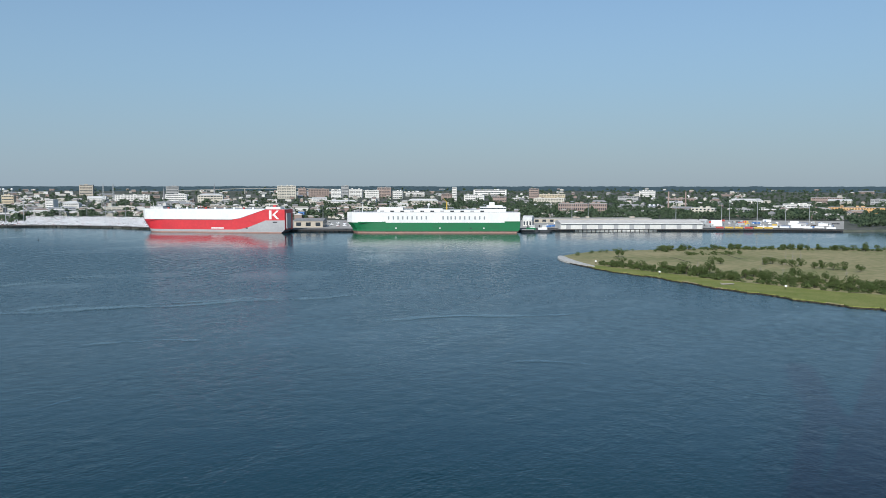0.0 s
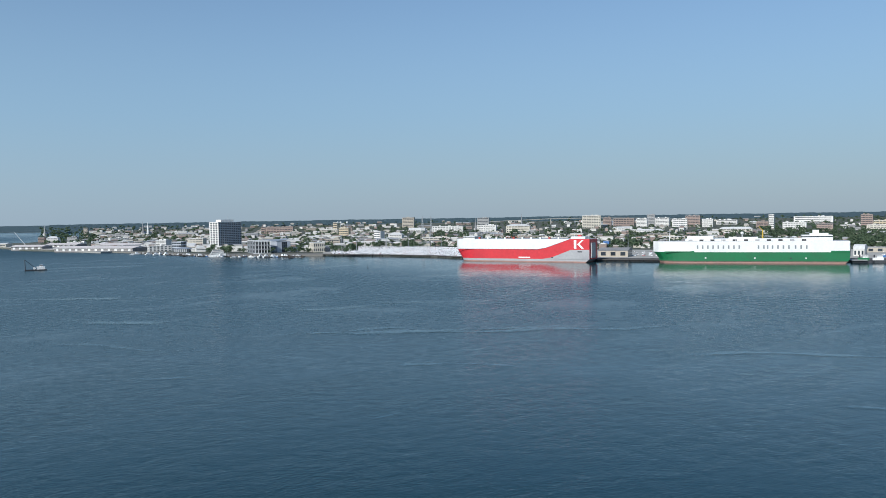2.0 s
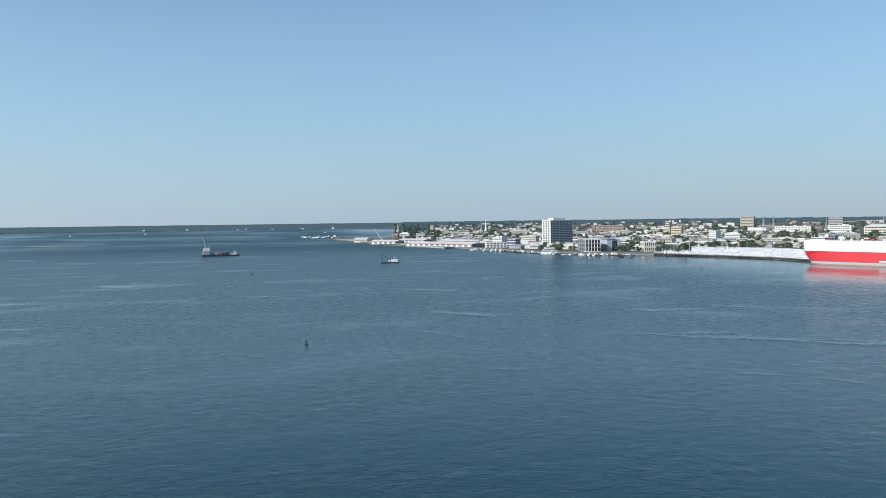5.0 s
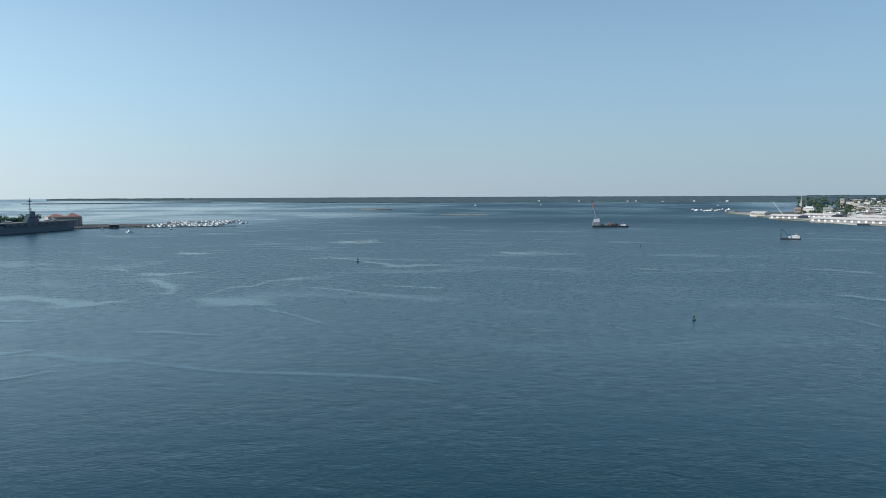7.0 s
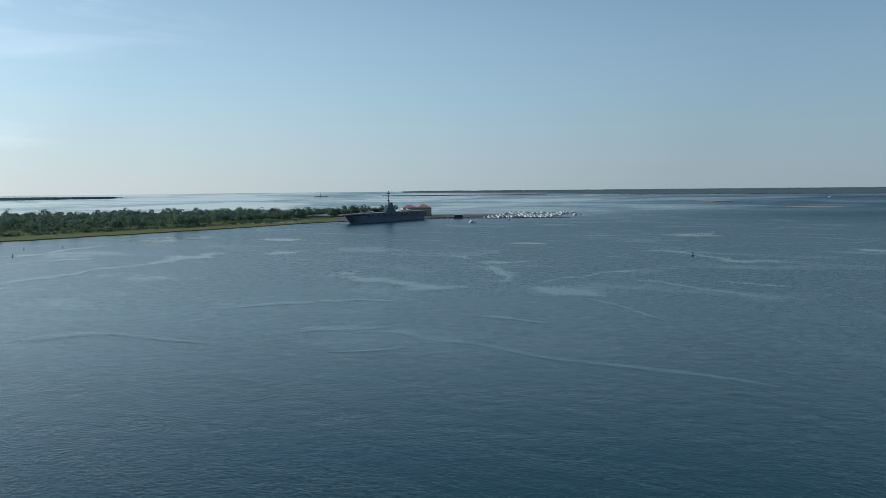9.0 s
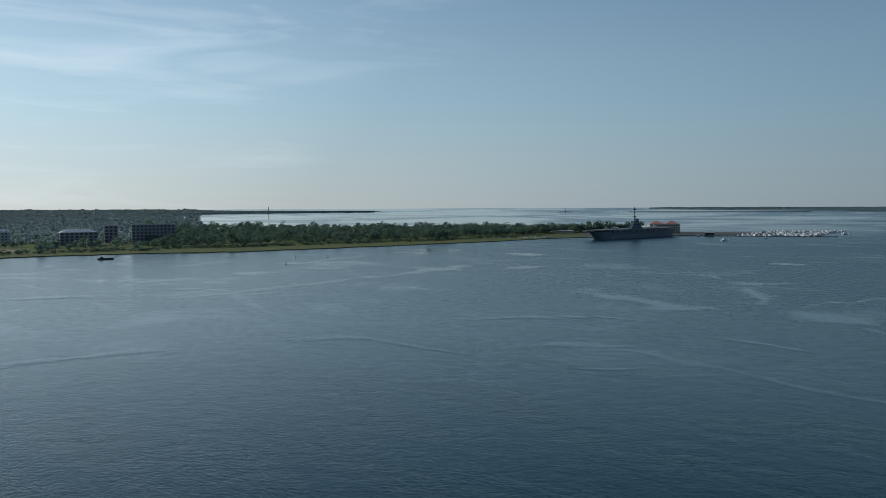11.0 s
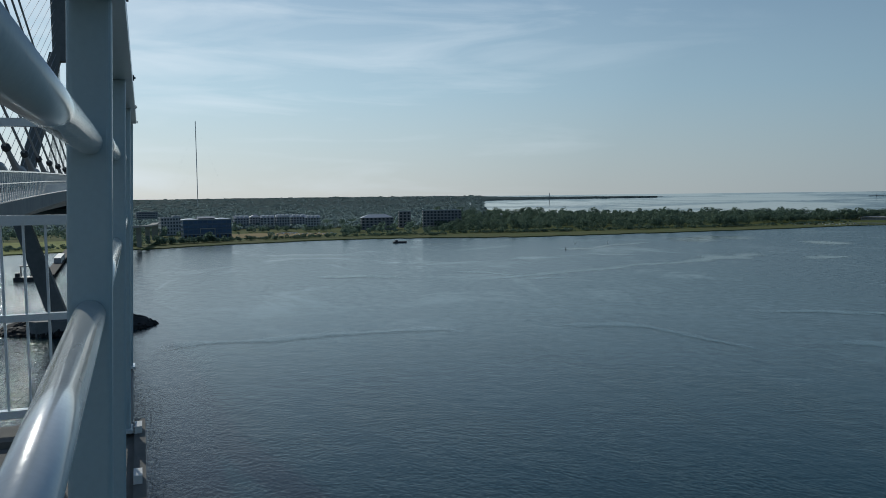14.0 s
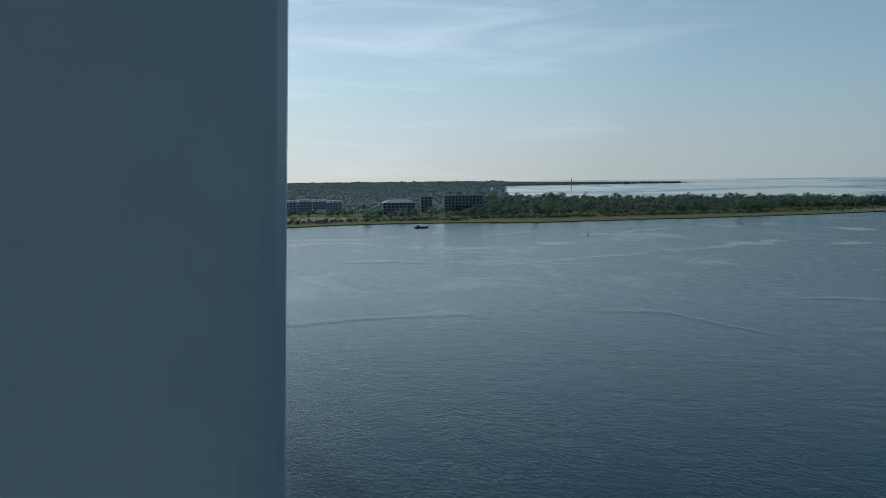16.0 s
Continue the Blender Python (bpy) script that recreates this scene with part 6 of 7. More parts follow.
part("deck_crane", Build().tube((-0.075 * L, 4, 30), (-0.075 * L, 4, 41), 1.0, 0.7).tube((-0.075 * L, 4, 40), (-0.055 * L, 4, 45), 0.4, 0.3), YELLOW_STEEL, ship)
for i in range(11):
    x = L * (0.30 - 0.058 * i)
    part("deck_vent", Build().box(x - 2.4, x + 2.4, NEAR * 14.4 - 0.5, NEAR * 14.4 + 0.5, 27.3, 29.4), (DARK, HULL_GREY)[i % 3 == 0], ship)
for i in range(14):
    x = L * (0.46 - 0.066 * i)
    part("deck_post", Build().tube((x, NEAR * 15, 27.3), (x, NEAR * 15, 30.0), 0.18, n=5), HULL_WHITE, ship)
part("mast", Build().tube((0.42 * L, 0, 27), (0.42 * L, 0, 38), 0.5, 0.2), HULL_WHITE, ship)
for x in (0.22, -0.035, -0.215, -0.29):
    part("hull_port", Build().box(x * L - 0.9, x * L + 0.9, y - 0.04, y + 0.04, 5.6, 7.2), DARK if x in (-0.215,) else HULL_WHITE, ship)
part("stern_ramp", Build().box(-L / 2 - 1.6, -L / 2 - 0.05, -10, 6, 8, 26).box(-L / 2 - 20, -L / 2 - 1.6, -4, 4, 3.2, 4.0), HULL_GREY, ship)

# red, white and grey car carrier
ps, pb = at(-139.1, 1090), at(-129.75, 1172)
L, W = (ps - pb).length, 32.0
u = (pb - ps).normalized()
away = Vector((-u.y, u.x, 0))
NEAR = -1 if away.dot(ps) > 0 else 1
if NEAR == 1:
    away = -away
ps, pb = ps + away * W / 2, pb + away * W / 2
ship = thing("car_carrier", place_ship(ps[:2], pb[:2]), "huge red, white and grey car carrier moored at the wharf", "ship", "car carriers at the wharf")
part("boot_topping", hull_band([(-1, -9, 6), (1.4, -7, 4)], L, W), BOOT, ship)
part("lower_hull", hull_band([(1.4, -7, 4), (4.2, -6, 0)], L, W), HULL_GREY, ship)
part("red_hull", hull_band([(4.2, -6, 0), (10, -2, 0), (17.2, 2.5, 0)], L, W), HULL_RED, ship)
part("upper_hull", hull_band([(17.2, 2.5, 0), (24, 3, 0), (31.0, 3, 0)], L, W), HULL_WHITE, ship)
part("weather_deck", hull_band([(31.0, 2.6, 0.3), (31.3, 2.6, 0.3)], L - 1, W - 1), HULL_GREY, ship)
y = NEAR * W / 2


def side_panel(name, outline, mat, out):
    """A painted plate on the flat side of the hull."""
    z0, z1 = NEAR * (W / 2 + out), NEAR * (W / 2 - 0.6)
    n = len(outline)
    bl = Build().add([(x, z0, z) for x, z in outline] + [(x, z1, z) for x, z in outline], [(i, (i + 1) % n, n + (i + 1) % n, n + i) for i in range(n)] + [tuple(range(n))[::-1], tuple(range(n, 2 * n))])
    part(name, bl, mat, ship)


side_panel("red_sweep", [(-0.14 * L, 17.2), (-0.20 * L, 19.2), (-0.37 * L, 31.0), (-0.5 * L, 31.0), (-0.5 * L, 16.0), (-0.3 * L, 14)], HULL_RED, 0.07)
side_panel("grey_sweep", [(-0.17 * L, 4.2), (-0.24 * L, 6.5), (-0.37 * L, 16.5), (-0.5 * L, 16.8), (-0.5 * L, 4.2)], HULL_GREY, 0.12)
side_panel("trim_line", [(0.47 * L, 17.0), (-0.14 * L, 17.0), (-0.14 * L, 17.5), (0.47 * L, 17.5)], NAVY, 0.1)
side_panel("trim_line", [(-0.14 * L, 17.1), (-0.20 * L, 19.1), (-0.37 * L, 30.9), (-0.375 * L, 31.0), (-0.368 * L, 31.0), (-0.198 * L, 19.5), (-0.138 * L, 17.6)], NAVY, 0.1)
side_panel("emblem_bar", [(-0.395 * L, 18.2), (-0.412 * L, 18.2), (-0.412 * L, 29.6), (-0.395 * L, 29.6)], HULL_WHITE, 0.16)
side_panel("emblem_bar", [(-0.414 * L, 23.2), (-0.447 * L, 29.6), (-0.462 * L, 29.6), (-0.428 * L, 23.2)], HULL_WHITE, 0.16)
side_panel("emblem_bar", [(-0.418 * L, 24.2), (-0.436 * L, 24.2), (-0.464 * L, 18.2), (-0.446 * L, 18.2)], HULL_WHITE, 0.16)
side_panel("side_hatch", [(0.0 * L, 5.4), (-0.085 * L, 5.4), (-0.085 * L, 7.0), (0.0 * L, 7.0)], HULL_WHITE, 0.1)
side_panel("side_hatch", [(-0.235 * L, 5.6), (-0.25 * L, 5.6), (-0.25 * L, 7.2), (-0.235 * L, 7.2)], DARK, 0.16)
side_panel("side_hatch", [(-0.42 * L, 13.4), (-0.45 * L, 13.4), (-0.45 * L, 15.0), (-0.42 * L, 15.0)], DARK, 0.16)
part("stern_plate", Build().box(-L / 2 - 0.3, -L / 2 - 0.02, -15.4, 15.4, 5.0, 30.8), HULL_RED, ship)
part("stern_ramp", Build().box(-L / 2 - 2.0, -L / 2 - 0.3, -3, 12, 6, 26), HULL_GREY, ship)
upper = part("bridge_house", Build().box(0.34 * L, 0.43 * L, -13, 13, 31.3, 34.6), HULL_WHITE, ship)
part("bridge_windows", Build().box(0.339 * L, 0.431 * L, -13.1, 13.1, 33.0, 33.9), GLASS, upper)
part("deckhouse", Build().box(-0.46 * L, -0.36 * L, -9, 9, 31.3, 34.0), HULL_WHITE, ship)
part("funnel", Build().box(-0.42 * L, -0.40 * L, -3, 3, 34.0, 36.0), HULL_RED, ship)
for i in range(10):
    x = L * (0.3 - 0.065 * i)
    part("deck_vent", Build().box(x - 1.2, x + 1.2, NEAR * 13 - 1.2, NEAR * 13 + 1.2, 31.3, 33.4), HULL_WHITE if i % 4 else RED_STEEL, ship)
for i in range(5):
    x = L * (0.12 - 0.02 * i)
    part("deck_crane", Build().tube((x, 0, 31.3), (x + 2.2, 0, 35.0), 0.35, 0.2, 5), RED_STEEL, ship)
for x in (0.44, -0.37, -0.47):
    part("mast", Build().tube((x * L, 0, 31), (x * L, 0, 39), 0.35, 0.15, 6), HULL_WHITE, ship)


# ---- the grey aircraft carrier ----
pb, ps = Vector((1150, 970, 0)), Vector((1438, 994, 0))
L, W = 276.0, 29.0
cv = thing("aircraft_carrier", place_ship(ps[:2], pb[:2]), "dark grey museum aircraft carrier moored at the point", "ship")
part("hull", hull_band([(-1, -20, 14), (3, -17, 8), (9, -10, 3), (15, -2, 0)], L, W), NAVY, cv)
deck = Build().prism([(-L / 2 - 4, -17), (-L * 0.3, -19), (-L * 0.05, -24), (L * 0.22, -20), (L * 0.40, -14), (L / 2 + 4, -10), (L / 2 + 6, 0), (L / 2 + 4, 10), (L * 0.40, 14), (L * 0.1, 18), (-L * 0.4, 18), (-L / 2 - 4, 16)], 16.4, 18.0)
part("flight_deck", deck, NAVY_DECK, cv)
for sgn in (-1, 1):
    part("gallery", Build().box(-L * 0.42, L * 0.3, sgn * 16.2 - 1.6, sgn * 16.2 + 1.6, 12.4, 16.38), NAVY, cv)
for i in range(9):
    for sgn in (-1, 1):
        part("hangar_opening", Build().box(-L * 0.36 + i * L * 0.075, -L * 0.36 + i * L * 0.075 + 9, sgn * 18.0 - 0.1, sgn * 18.0 + 0.1, 13.0, 15.8), DARK, cv)
ix = 0.02 * L
island = part("island", Build().loft([[(ix + sx * a, 13 + sy * c, z) for sx, sy in ((-1, -1), (1, -1), (1, 1), (-1, 1))] for a, c, z in ((17, 4, 18), (16.6, 4, 23), (12.5, 3.8, 23.2), (12, 3.8, 28), (9.0, 3.4, 28.2), (8.5, 3.2, 33))]), NAVY, cv)
part("funnel", Build().box(ix - 9, ix - 2, 10.6, 15.4, 33.0, 37), NAVY, island)
part("tripod_mast", Build().tube((ix + 2, 13, 33), (ix + 2, 13, 60), 0.9, 0.5).tube((ix - 3, 11, 33), (ix + 2, 13, 43), 0.4).tube((ix - 3, 15, 33), (ix + 2, 13, 43), 0.4), NAVY, island)
part("radar", Build().box(ix - 2.5, ix + 6.5, 12, 14, 54, 56).box(ix - 1, ix + 5, 12.4, 13.6, 48, 49), NAVY, island)
part("top_platform", Build().box(ix - 1.5, ix + 5.5, 11, 15, 41, 42), NAVY, island)
part("bridge_windows", Build().box(ix - 12.1, ix + 12.1, 9.1, 16.9, 25.6, 26.6), GLASS, island)
part("flag_platform", Build().box(ix - 14, ix + 15, 8.4, 17.6, 22.9, 23.3), NAVY, island)
part("crane_boom", Build().tube((ix - 26, 12, 18), (ix - 24, 12, 27), 0.6, 0.5).tube((ix - 24, 12, 26.5), (ix - 36, 10, 30), 0.4, 0.25), HULL_GREY, cv)
for x in (0.25, -0.2, -0.35):
    part("gun_sponson", Build().prism([(x * L - 5, -21.5), (x * L + 5, -21.5), (x * L + 3, -16), (x * L - 3, -16)], 13, 15.2), NAVY, cv)


def jet(b, m):
    e = thing("parked_aircraft", m, "grey and white museum jet parked on the flight deck", "aircraft", "aircraft on the flight deck")
    part("fuselage", Build().loft([[(x, math.cos(t) * r, 2.2 + math.sin(t) * r) for t in [i * 0.785 for i in range(8)]] for x, r in ((-7, 0.5), (-4, 1.0), (2, 1.1), (5, 0.8), (8, 0.15))]), b, e)
    part("wing", Build().add([(-3, -6, 2.0), (-1, -6, 2.0), (3, 0, 2.2), (-3, 0, 2.2), (-3, 6, 2.0), (-1, 6, 2.0), (-3, -6, 2.2), (-1, -6, 2.2), (3, 0, 2.5), (-3, 0, 2.5), (-3, 6, 2.2), (-1, 6, 2.2)],
                             [(3, 2, 1, 0), (4, 5, 2, 3), (6, 7, 8, 9), (9, 8, 11, 10), (0, 1, 7, 6), (1, 2, 8, 7), (2, 5, 11, 8), (5, 4, 10, 11), (0, 6, 9, 3), (3, 9, 10, 4)]), b, e)
    part("tail_fin", Build().add([(-7, -0.15, 3), (-4.5, -0.15, 3), (-6.5, -0.1, 6), (-7.4, -0.1, 6), (-7, 0.15, 3), (-4.5, 0.15, 3), (-6.5, 0.1, 6), (-7.4, 0.1, 6)],
                                 [(3, 2, 1, 0), (4, 5, 6, 7), (0, 1, 5, 4), (1, 2, 6, 5), (2, 3, 7, 6), (3, 0, 4, 7)]), b, e)
    for x, yy in ((4, 0), (-1, -1.6), (-1, 1.6)):
        part("wheel", Build().tube((x, yy - 0.15, 0.45), (x, yy + 0.15, 0.45), 0.45, n=8).box(x - 0.1, x + 0.1, yy - 0.1, yy + 0.1, 0.45, 2.0), DARK, e)


CVM = cv.matrix_basis.copy()
for i, (x, yy, a) in enumerate([(-40, 2, 60), (-55, 6, 80), (-66, -4, 40), (-82, 5, 120), (-95, -3, 70), (62, 4, 150), (78, -3, 200), (-30, -8, 95), (-48, -10, 110), (-74, 9, 30), (40, -6, 170)]):
    jet(HULL_WHITE if i % 2 == 0 else HULL_GREY, CVM @ pose(x, yy, 18.0, 0, 0, a))
# gangway pier from the shore to the carrier's bow
gang = thing("footbridge", Matrix.Identity(4), "long pale footbridge from the shore to the carrier", "bridge")
p, q = at(-46.8, 1590), Vector((1190, 992, 0))
q2 = Vector((q.x, q.y, 0))
u = (q2 - p).normalized()
m = Matrix.Translation(p) @ u.to_track_quat("X", "Z").to_matrix().to_4x4()
ln = (q2 - p).length
part("walkway", Build().box(0, ln, -2, 2, 4.0, 4.6, m), CONCRETE, gang)
part("handrail", Build().box(0, ln, -2.0, -1.9, 5.4, 5.55, m).box(0, ln, 1.9, 2.0, 5.4, 5.55, m), STEEL, gang)
for i in range(int(ln / 12) + 1):
    part("pile", Build().tube(m @ Vector((i * 12, 0, -2)), m @ Vector((i * 12, 0, 4.0)), 0.5, n=6), CONCRETE, gang)


# ---- marina, boats and buoys ----
def motor_boat(s, mat, label, group):
    e = thing("motor_boat", pose(0, 0, 0), label, "boat", group)
    part("hull", Build().loft([hull_ring(z, 9 * s, 3.2 * s, rk, 0, 4) for z, rk in ((-0.3, -1.2 * s), (0.7 * s, -0.2), (1.3 * s, 0.3))]), mat, e)
    part("cabin", Build().loft([[(-2.5 * s, -1.1 * s, 1.3 * s), (2.0 * s, -1.0 * s, 1.3 * s), (2.0 * s, 1.0 * s, 1.3 * s), (-2.5 * s, 1.1 * s, 1.3 * s)], [(-2.2 * s, -0.9 * s, 2.6 * s), (0.9 * s, -0.8 * s, 2.6 * s), (0.9 * s, 0.8 * s, 2.6 * s), (-2.2 * s, 0.9 * s, 2.6 * s)]]), HULL_WHITE, e)
    part("windscreen", Build().box(1.35 * s, 1.75 * s, -0.9 * s, 0.9 * s, 1.65 * s, 2.1 * s), GLASS, e)
    part("flybridge", Build().box(-2.0 * s, 0.2 * s, -0.8 * s, 0.8 * s, 2.6 * s, 3.3 * s), HULL_WHITE, e)
    return e


def sail_boat(label, group):
    e = thing("sailing_boat", pose(0, 0, 0), label, "boat", group)
    part("hull", Build().loft([hull_ring(z, 11, 3.2, rk, 0, 4) for z, rk in ((-0.3, -1.5), (1.2, 0.6))]), HULL_WHITE, e)
    part("cabin", Build().box(-2, 2.5, -1, 1, 1.2, 1.9), HULL_WHITE, e)
    part("mast", Build().tube((1, 0, 1.2), (1, 0, 15), 0.13, 0.08, 5), STEEL, e)
    part("boom", Build().tube((1, 0, 2.6), (-4, 0, 2.6), 0.18, n=5), BLUE_STEEL, e)
    return e


boats = [motor_boat(1.0, HULL_WHITE, "white motor boat moored in the marina", "boats in the marina"), motor_boat(1.5, HULL_WHITE, "large white motor yacht moored in the marina", "boats in the marina"),
         sail_boat("white sailing boat with bare mast in the marina", "boats in the marina"), motor_boat(0.9, BLUE_STEEL, "blue-hulled motor boat moored in the marina", "boats in the marina")]
rng = random.Random(51)
first = list(boats)
for i in range(8):                            # floating docks with boats on both sides
    r = 1752 + 46 * i
    b0, b1 = -59.6 - 0.25 * i, -64.6 - 0.22 * i
    p, q = at(b0, r), at(b1, r + 30)
    p.z = q.z = 0.0
    u = (q - p).normalized()
    ln = (q - p).length
    dock = thing("floating_dock", Matrix.Translation((0, 0, gz(r))), "grey floating dock of the marina", "dock", "marina docks")
    mm = Matrix.Translation(p) @ u.to_track_quat("X", "Z").to_matrix().to_4x4()
    part("deck", Build().box(0, ln, -1.2, 1.2, 0.1, 0.7, mm), CONCRETE, dock)
    for j in range(4):
        part("pile", Build().tube(mm @ Vector((5 + j * ln / 4, 1.6, -1)), mm @ Vector((5 + j * ln / 4, 1.6, 4)), 0.25, n=6), TIMBER, dock)
    for j in range(15):
        for s in (-1, 1):
            if rng.random() < 0.4:
                continue
            b = rng.choice((0, 0, 1, 1, 2, 3))
            spot = Matrix.Translation((0, 0, gz(r))) @ mm @ pose(4 + j * (ln - 6) / 15, s * 8.2, 0, 0, 0, 90 * s + rng.uniform(-6, 6))
            spot = spot @ Matrix.Diagonal((1.0, 1.0, 0.95, 1.0))
            if boats[b] in first:
                boats[b].matrix_basis = spot
                first.remove(boats[b])
            else:
                copy_thing(boats[b], spot)
for b, r, k in [(-66.3, 1925, 2), (-66.0, 1905, 1), (-58.87, 1525, 1), (-61.39, 1640, 3), (-57.2, 1712, 3), (-113.9, 1478, 1), (-118.2, 1408, 1), (-119.0, 1412, 0), (-117.4, 1402, 1), (-109.3, 1640, 1), (-109.8, 1625, 1), (-110.5, 1600, 0), (-111.2, 1580, 0), (-111.8, 1560, 1), (-112.5, 1540, 0), (-108.3, 1660, 0), (-82.0, 3500, 1), (-86.5, 3560, 1), (-98.2, 3450, 1)]:
    copy_thing(boats[k], facing(b, r, 0, 15 * (k + 1)))
for i in range(30):                           # yachts along the old town's waterfront
    copy_thing(boats[rng.choice((0, 1, 1, 2, 3))], facing(-108.6 - 0.36 * i, lerp_rows(CITY, -108.6 - 0.36 * i)[1] - rng.uniform(8, 45), 0, rng.uniform(0, 180)))
for i in range(16):                           # the small harbour behind the pier's head
    copy_thing(boats[rng.choice((1, 1, 2, 1))], facing(-96.6 - 0.17 * i, rng.uniform(2780, 2990), 0, rng.uniform(0, 180)))
for b0, r0, b1, r1 in ((-113.4, 1500, -115.6, 1425), (-115.8, 1440, -117.2, 1388), (-117.3, 1420, -119.4, 1372), (-118.4, 1410, -118.6, 1340), (-111.0, 1640, -111.6, 1520), (-108.9, 1680, -110.6, 1610), (-110.4, 1600, -112.9, 1490), (-96.4, 3000, -99.4, 2800)):
    p, q = at(b0, r0), at(b1, r1)
    u = (q - p).normalized()
    mm = Matrix.Translation(p) @ u.to_track_quat("X", "Z").to_matrix().to_4x4()
    e = thing("timber_dock", Matrix.Identity(4), "dark timber dock along the old town's waterfront", "dock", "town docks")
    part("deck", Build().box(0, (q - p).length, -2.5, 2.5, 0.6, 1.6, mm), TIMBER, e)
    for i in range(8):
        part("pile", Build().tube(mm @ Vector((3 + i * ((q - p).length - 6) / 7, -2.8, -2)), mm @ Vector((3 + i * ((q - p).length - 6) / 7, -2.8, 4)), 0.4, n=6), TIMBER, e)
for b in (-121.75, -121.95, -122.4):
    e = thing("water_tank", facing(b, 3600, 2), "white globe water tank on a stem above the woods", "tank", "water tanks")
    part("stem", Build().tube((0, 0, -2), (0, 0, 22), 1.4, 1.1, 10), STEEL, e)
    part("globe", Build().ball((0, 0, 25), 4.6, 12), HULL_WHITE, e)
cars("parked_cars", "few pale cars parked on the dry field", [(*at(-9.4 - 0.14 * i, 1385 + 4 * (i % 3), 1.2), 20) for i in range(9)])
e = thing("jetty", Matrix.Identity(4), "dark timber jetty along the marina", "jetty")
p, q = at(-56.0, 1722), at(-65.6, 1740)
u = (q - p).normalized()
mm = Matrix.Translation(p) @ u.to_track_quat("X", "Z").to_matrix().to_4x4()
part("deck", Build().box(0, (q - p).length, -1.5, 1.5, 0.5, 1.4, mm), TIMBER, e)
for i in range(26):
    part("pile", Build().tube(mm @ Vector((i * 13, -1.2, -2)), mm @ Vector((i * 13, -1.2, 2.6)), 0.3, n=6), TIMBER, e)
PINK_TILE = material("faded_roof_tile", (0.40, 0.20, 0.165), (0.33, 0.17, 0.145), 0.8, 0, 0.05)
hotel = thing("marina_hotel", facing(-55.0, 1880, 1, 12), "tan waterfront hotel with muted red hipped roofs", "building")
part("wall", Build().box(-34, 30, -14, 14, -1, 20), WALLS["tan"][0], hotel)
part("roof", roof_shape("hip", 30, 28, 20, 7).box(0, 0.01, 0, 0.01, 20, 20.01), PINK_TILE, hotel, m=pose(15, 0, 0.05))
part("side_roof", roof_shape("hip", 33, 28, 20, 6), PINK_TILE, hotel, m=pose(-17.4, 0, 0.05))
panes(hotel, 64, 28, 19, 4, 12, GLASS)
e = thing("dock_house", facing(-57.9, 1750, 0.8), "dark low dock house by the marina", "building")
part("wall", Build().box(-9, 9, -6, 6, 0, 6), DARK, e)
part("roof", roof_shape("hip", 18, 12, 6, 3), ROOF_GREY, e)

# mobile crane at work on the old pier
crane = thing("mobile_crane", facing(-102.15, 2190, 3.0), "mobile crane with a long leaning pale boom on the pier", "crane")
part("carrier", Build().box(-6, 6, -1.6, 1.6, 0.8, 2.6), YELLOW_STEEL, crane)
for x in (-4.5, -1.5, 1.5, 4.5):
    part("wheel", Build().tube((x, -1.7, 0.8), (x, 1.7, 0.8), 0.8, n=10), BLACK_RUBBER, crane)
part("cab", Build().box(-2, 3, -1.5, 1.5, 2.6, 5.6), HULL_WHITE, crane)
part("boom", Build().tube((1, 0, 4), (-24, 0, 38), 0.9, 0.5, 6), HULL_WHITE, crane)
part("hoist_rope", Build().tube((-24, 0, 38), (-24, 0, 14), 0.12, n=4), DARK, crane)

# crane barge with its tug
barge = thing("crane_barge", facing(-91.0, 1608, 0, 4), "dark work barge carrying a tall lattice crane", "barge")
part("hull", Build().prism([(-29, -9), (23, -9), (25, 0), (23, 9), (-29, 9)], -0.8, 3.0), DARK, barge)
part("crane_house", Build().box(-28, -16, -5, 5, 3.0, 10), HULL_GREY, barge)
part("machine_house", Build().box(-26, -15, -4, 4, 10.02, 15), HULL_WHITE, barge)
boom = part("boom", Build().tube((-20, -1.6, 9), (-29, -0.7, 46), 0.5, 0.4, 5).tube((-20, 1.6, 9), (-29, 0.7, 46), 0.5, 0.4, 5).tube((-22, 1.4, 15), (-23, -1.3, 20), 0.3, n=4).tube((-23, -1.3, 20), (-24.5, 1.2, 26), 0.3, n=4).tube((-24.5, 1.2, 26), (-26, -1, 32), 0.3, n=4).tube((-26, -1, 32), (-28, 0.8, 40), 0.3, n=4), STEEL, barge)
part("boom_tip", Build().tube((-27.2, 0, 37), (-29.6, 0, 48), 1.1, 0.9, 6), RED_STEEL, boom)
part("back_stay", Build().tube((-17, 0, 18), (-29, 0, 45), 0.2, n=4), DARK, barge)
part("gantry", Build().tube((-18, 0, 11), (-16, 0, 18), 0.5).tube((-22, 0, 11), (-16, 0, 18), 0.4), HULL_WHITE, barge)
for i, mat in enumerate((NAVY, HULL_GREY, BOOT, DARK, TIMBER)):
    part("deck_load", Build().box(-12 + i * 6.6, -7 + i * 6.6, -4, 4, 3.0, 5.4 + (i % 3) * 1.3), mat, barge)
tug = thing("tugboat", facing(-92.05, 1600, 0, 2), "small white-housed tugboat beside the barge", "boat")
part("hull", Build().loft([hull_ring(z, 20, 7, rk, 0, 4) for z, rk in ((-0.6, -2), (1.2, 0), (2.6, 1))]), DARK, tug)
part("deckhouse", Build().box(-5, 5, -2.4, 2.4, 2.6, 5.2), HULL_WHITE, tug)
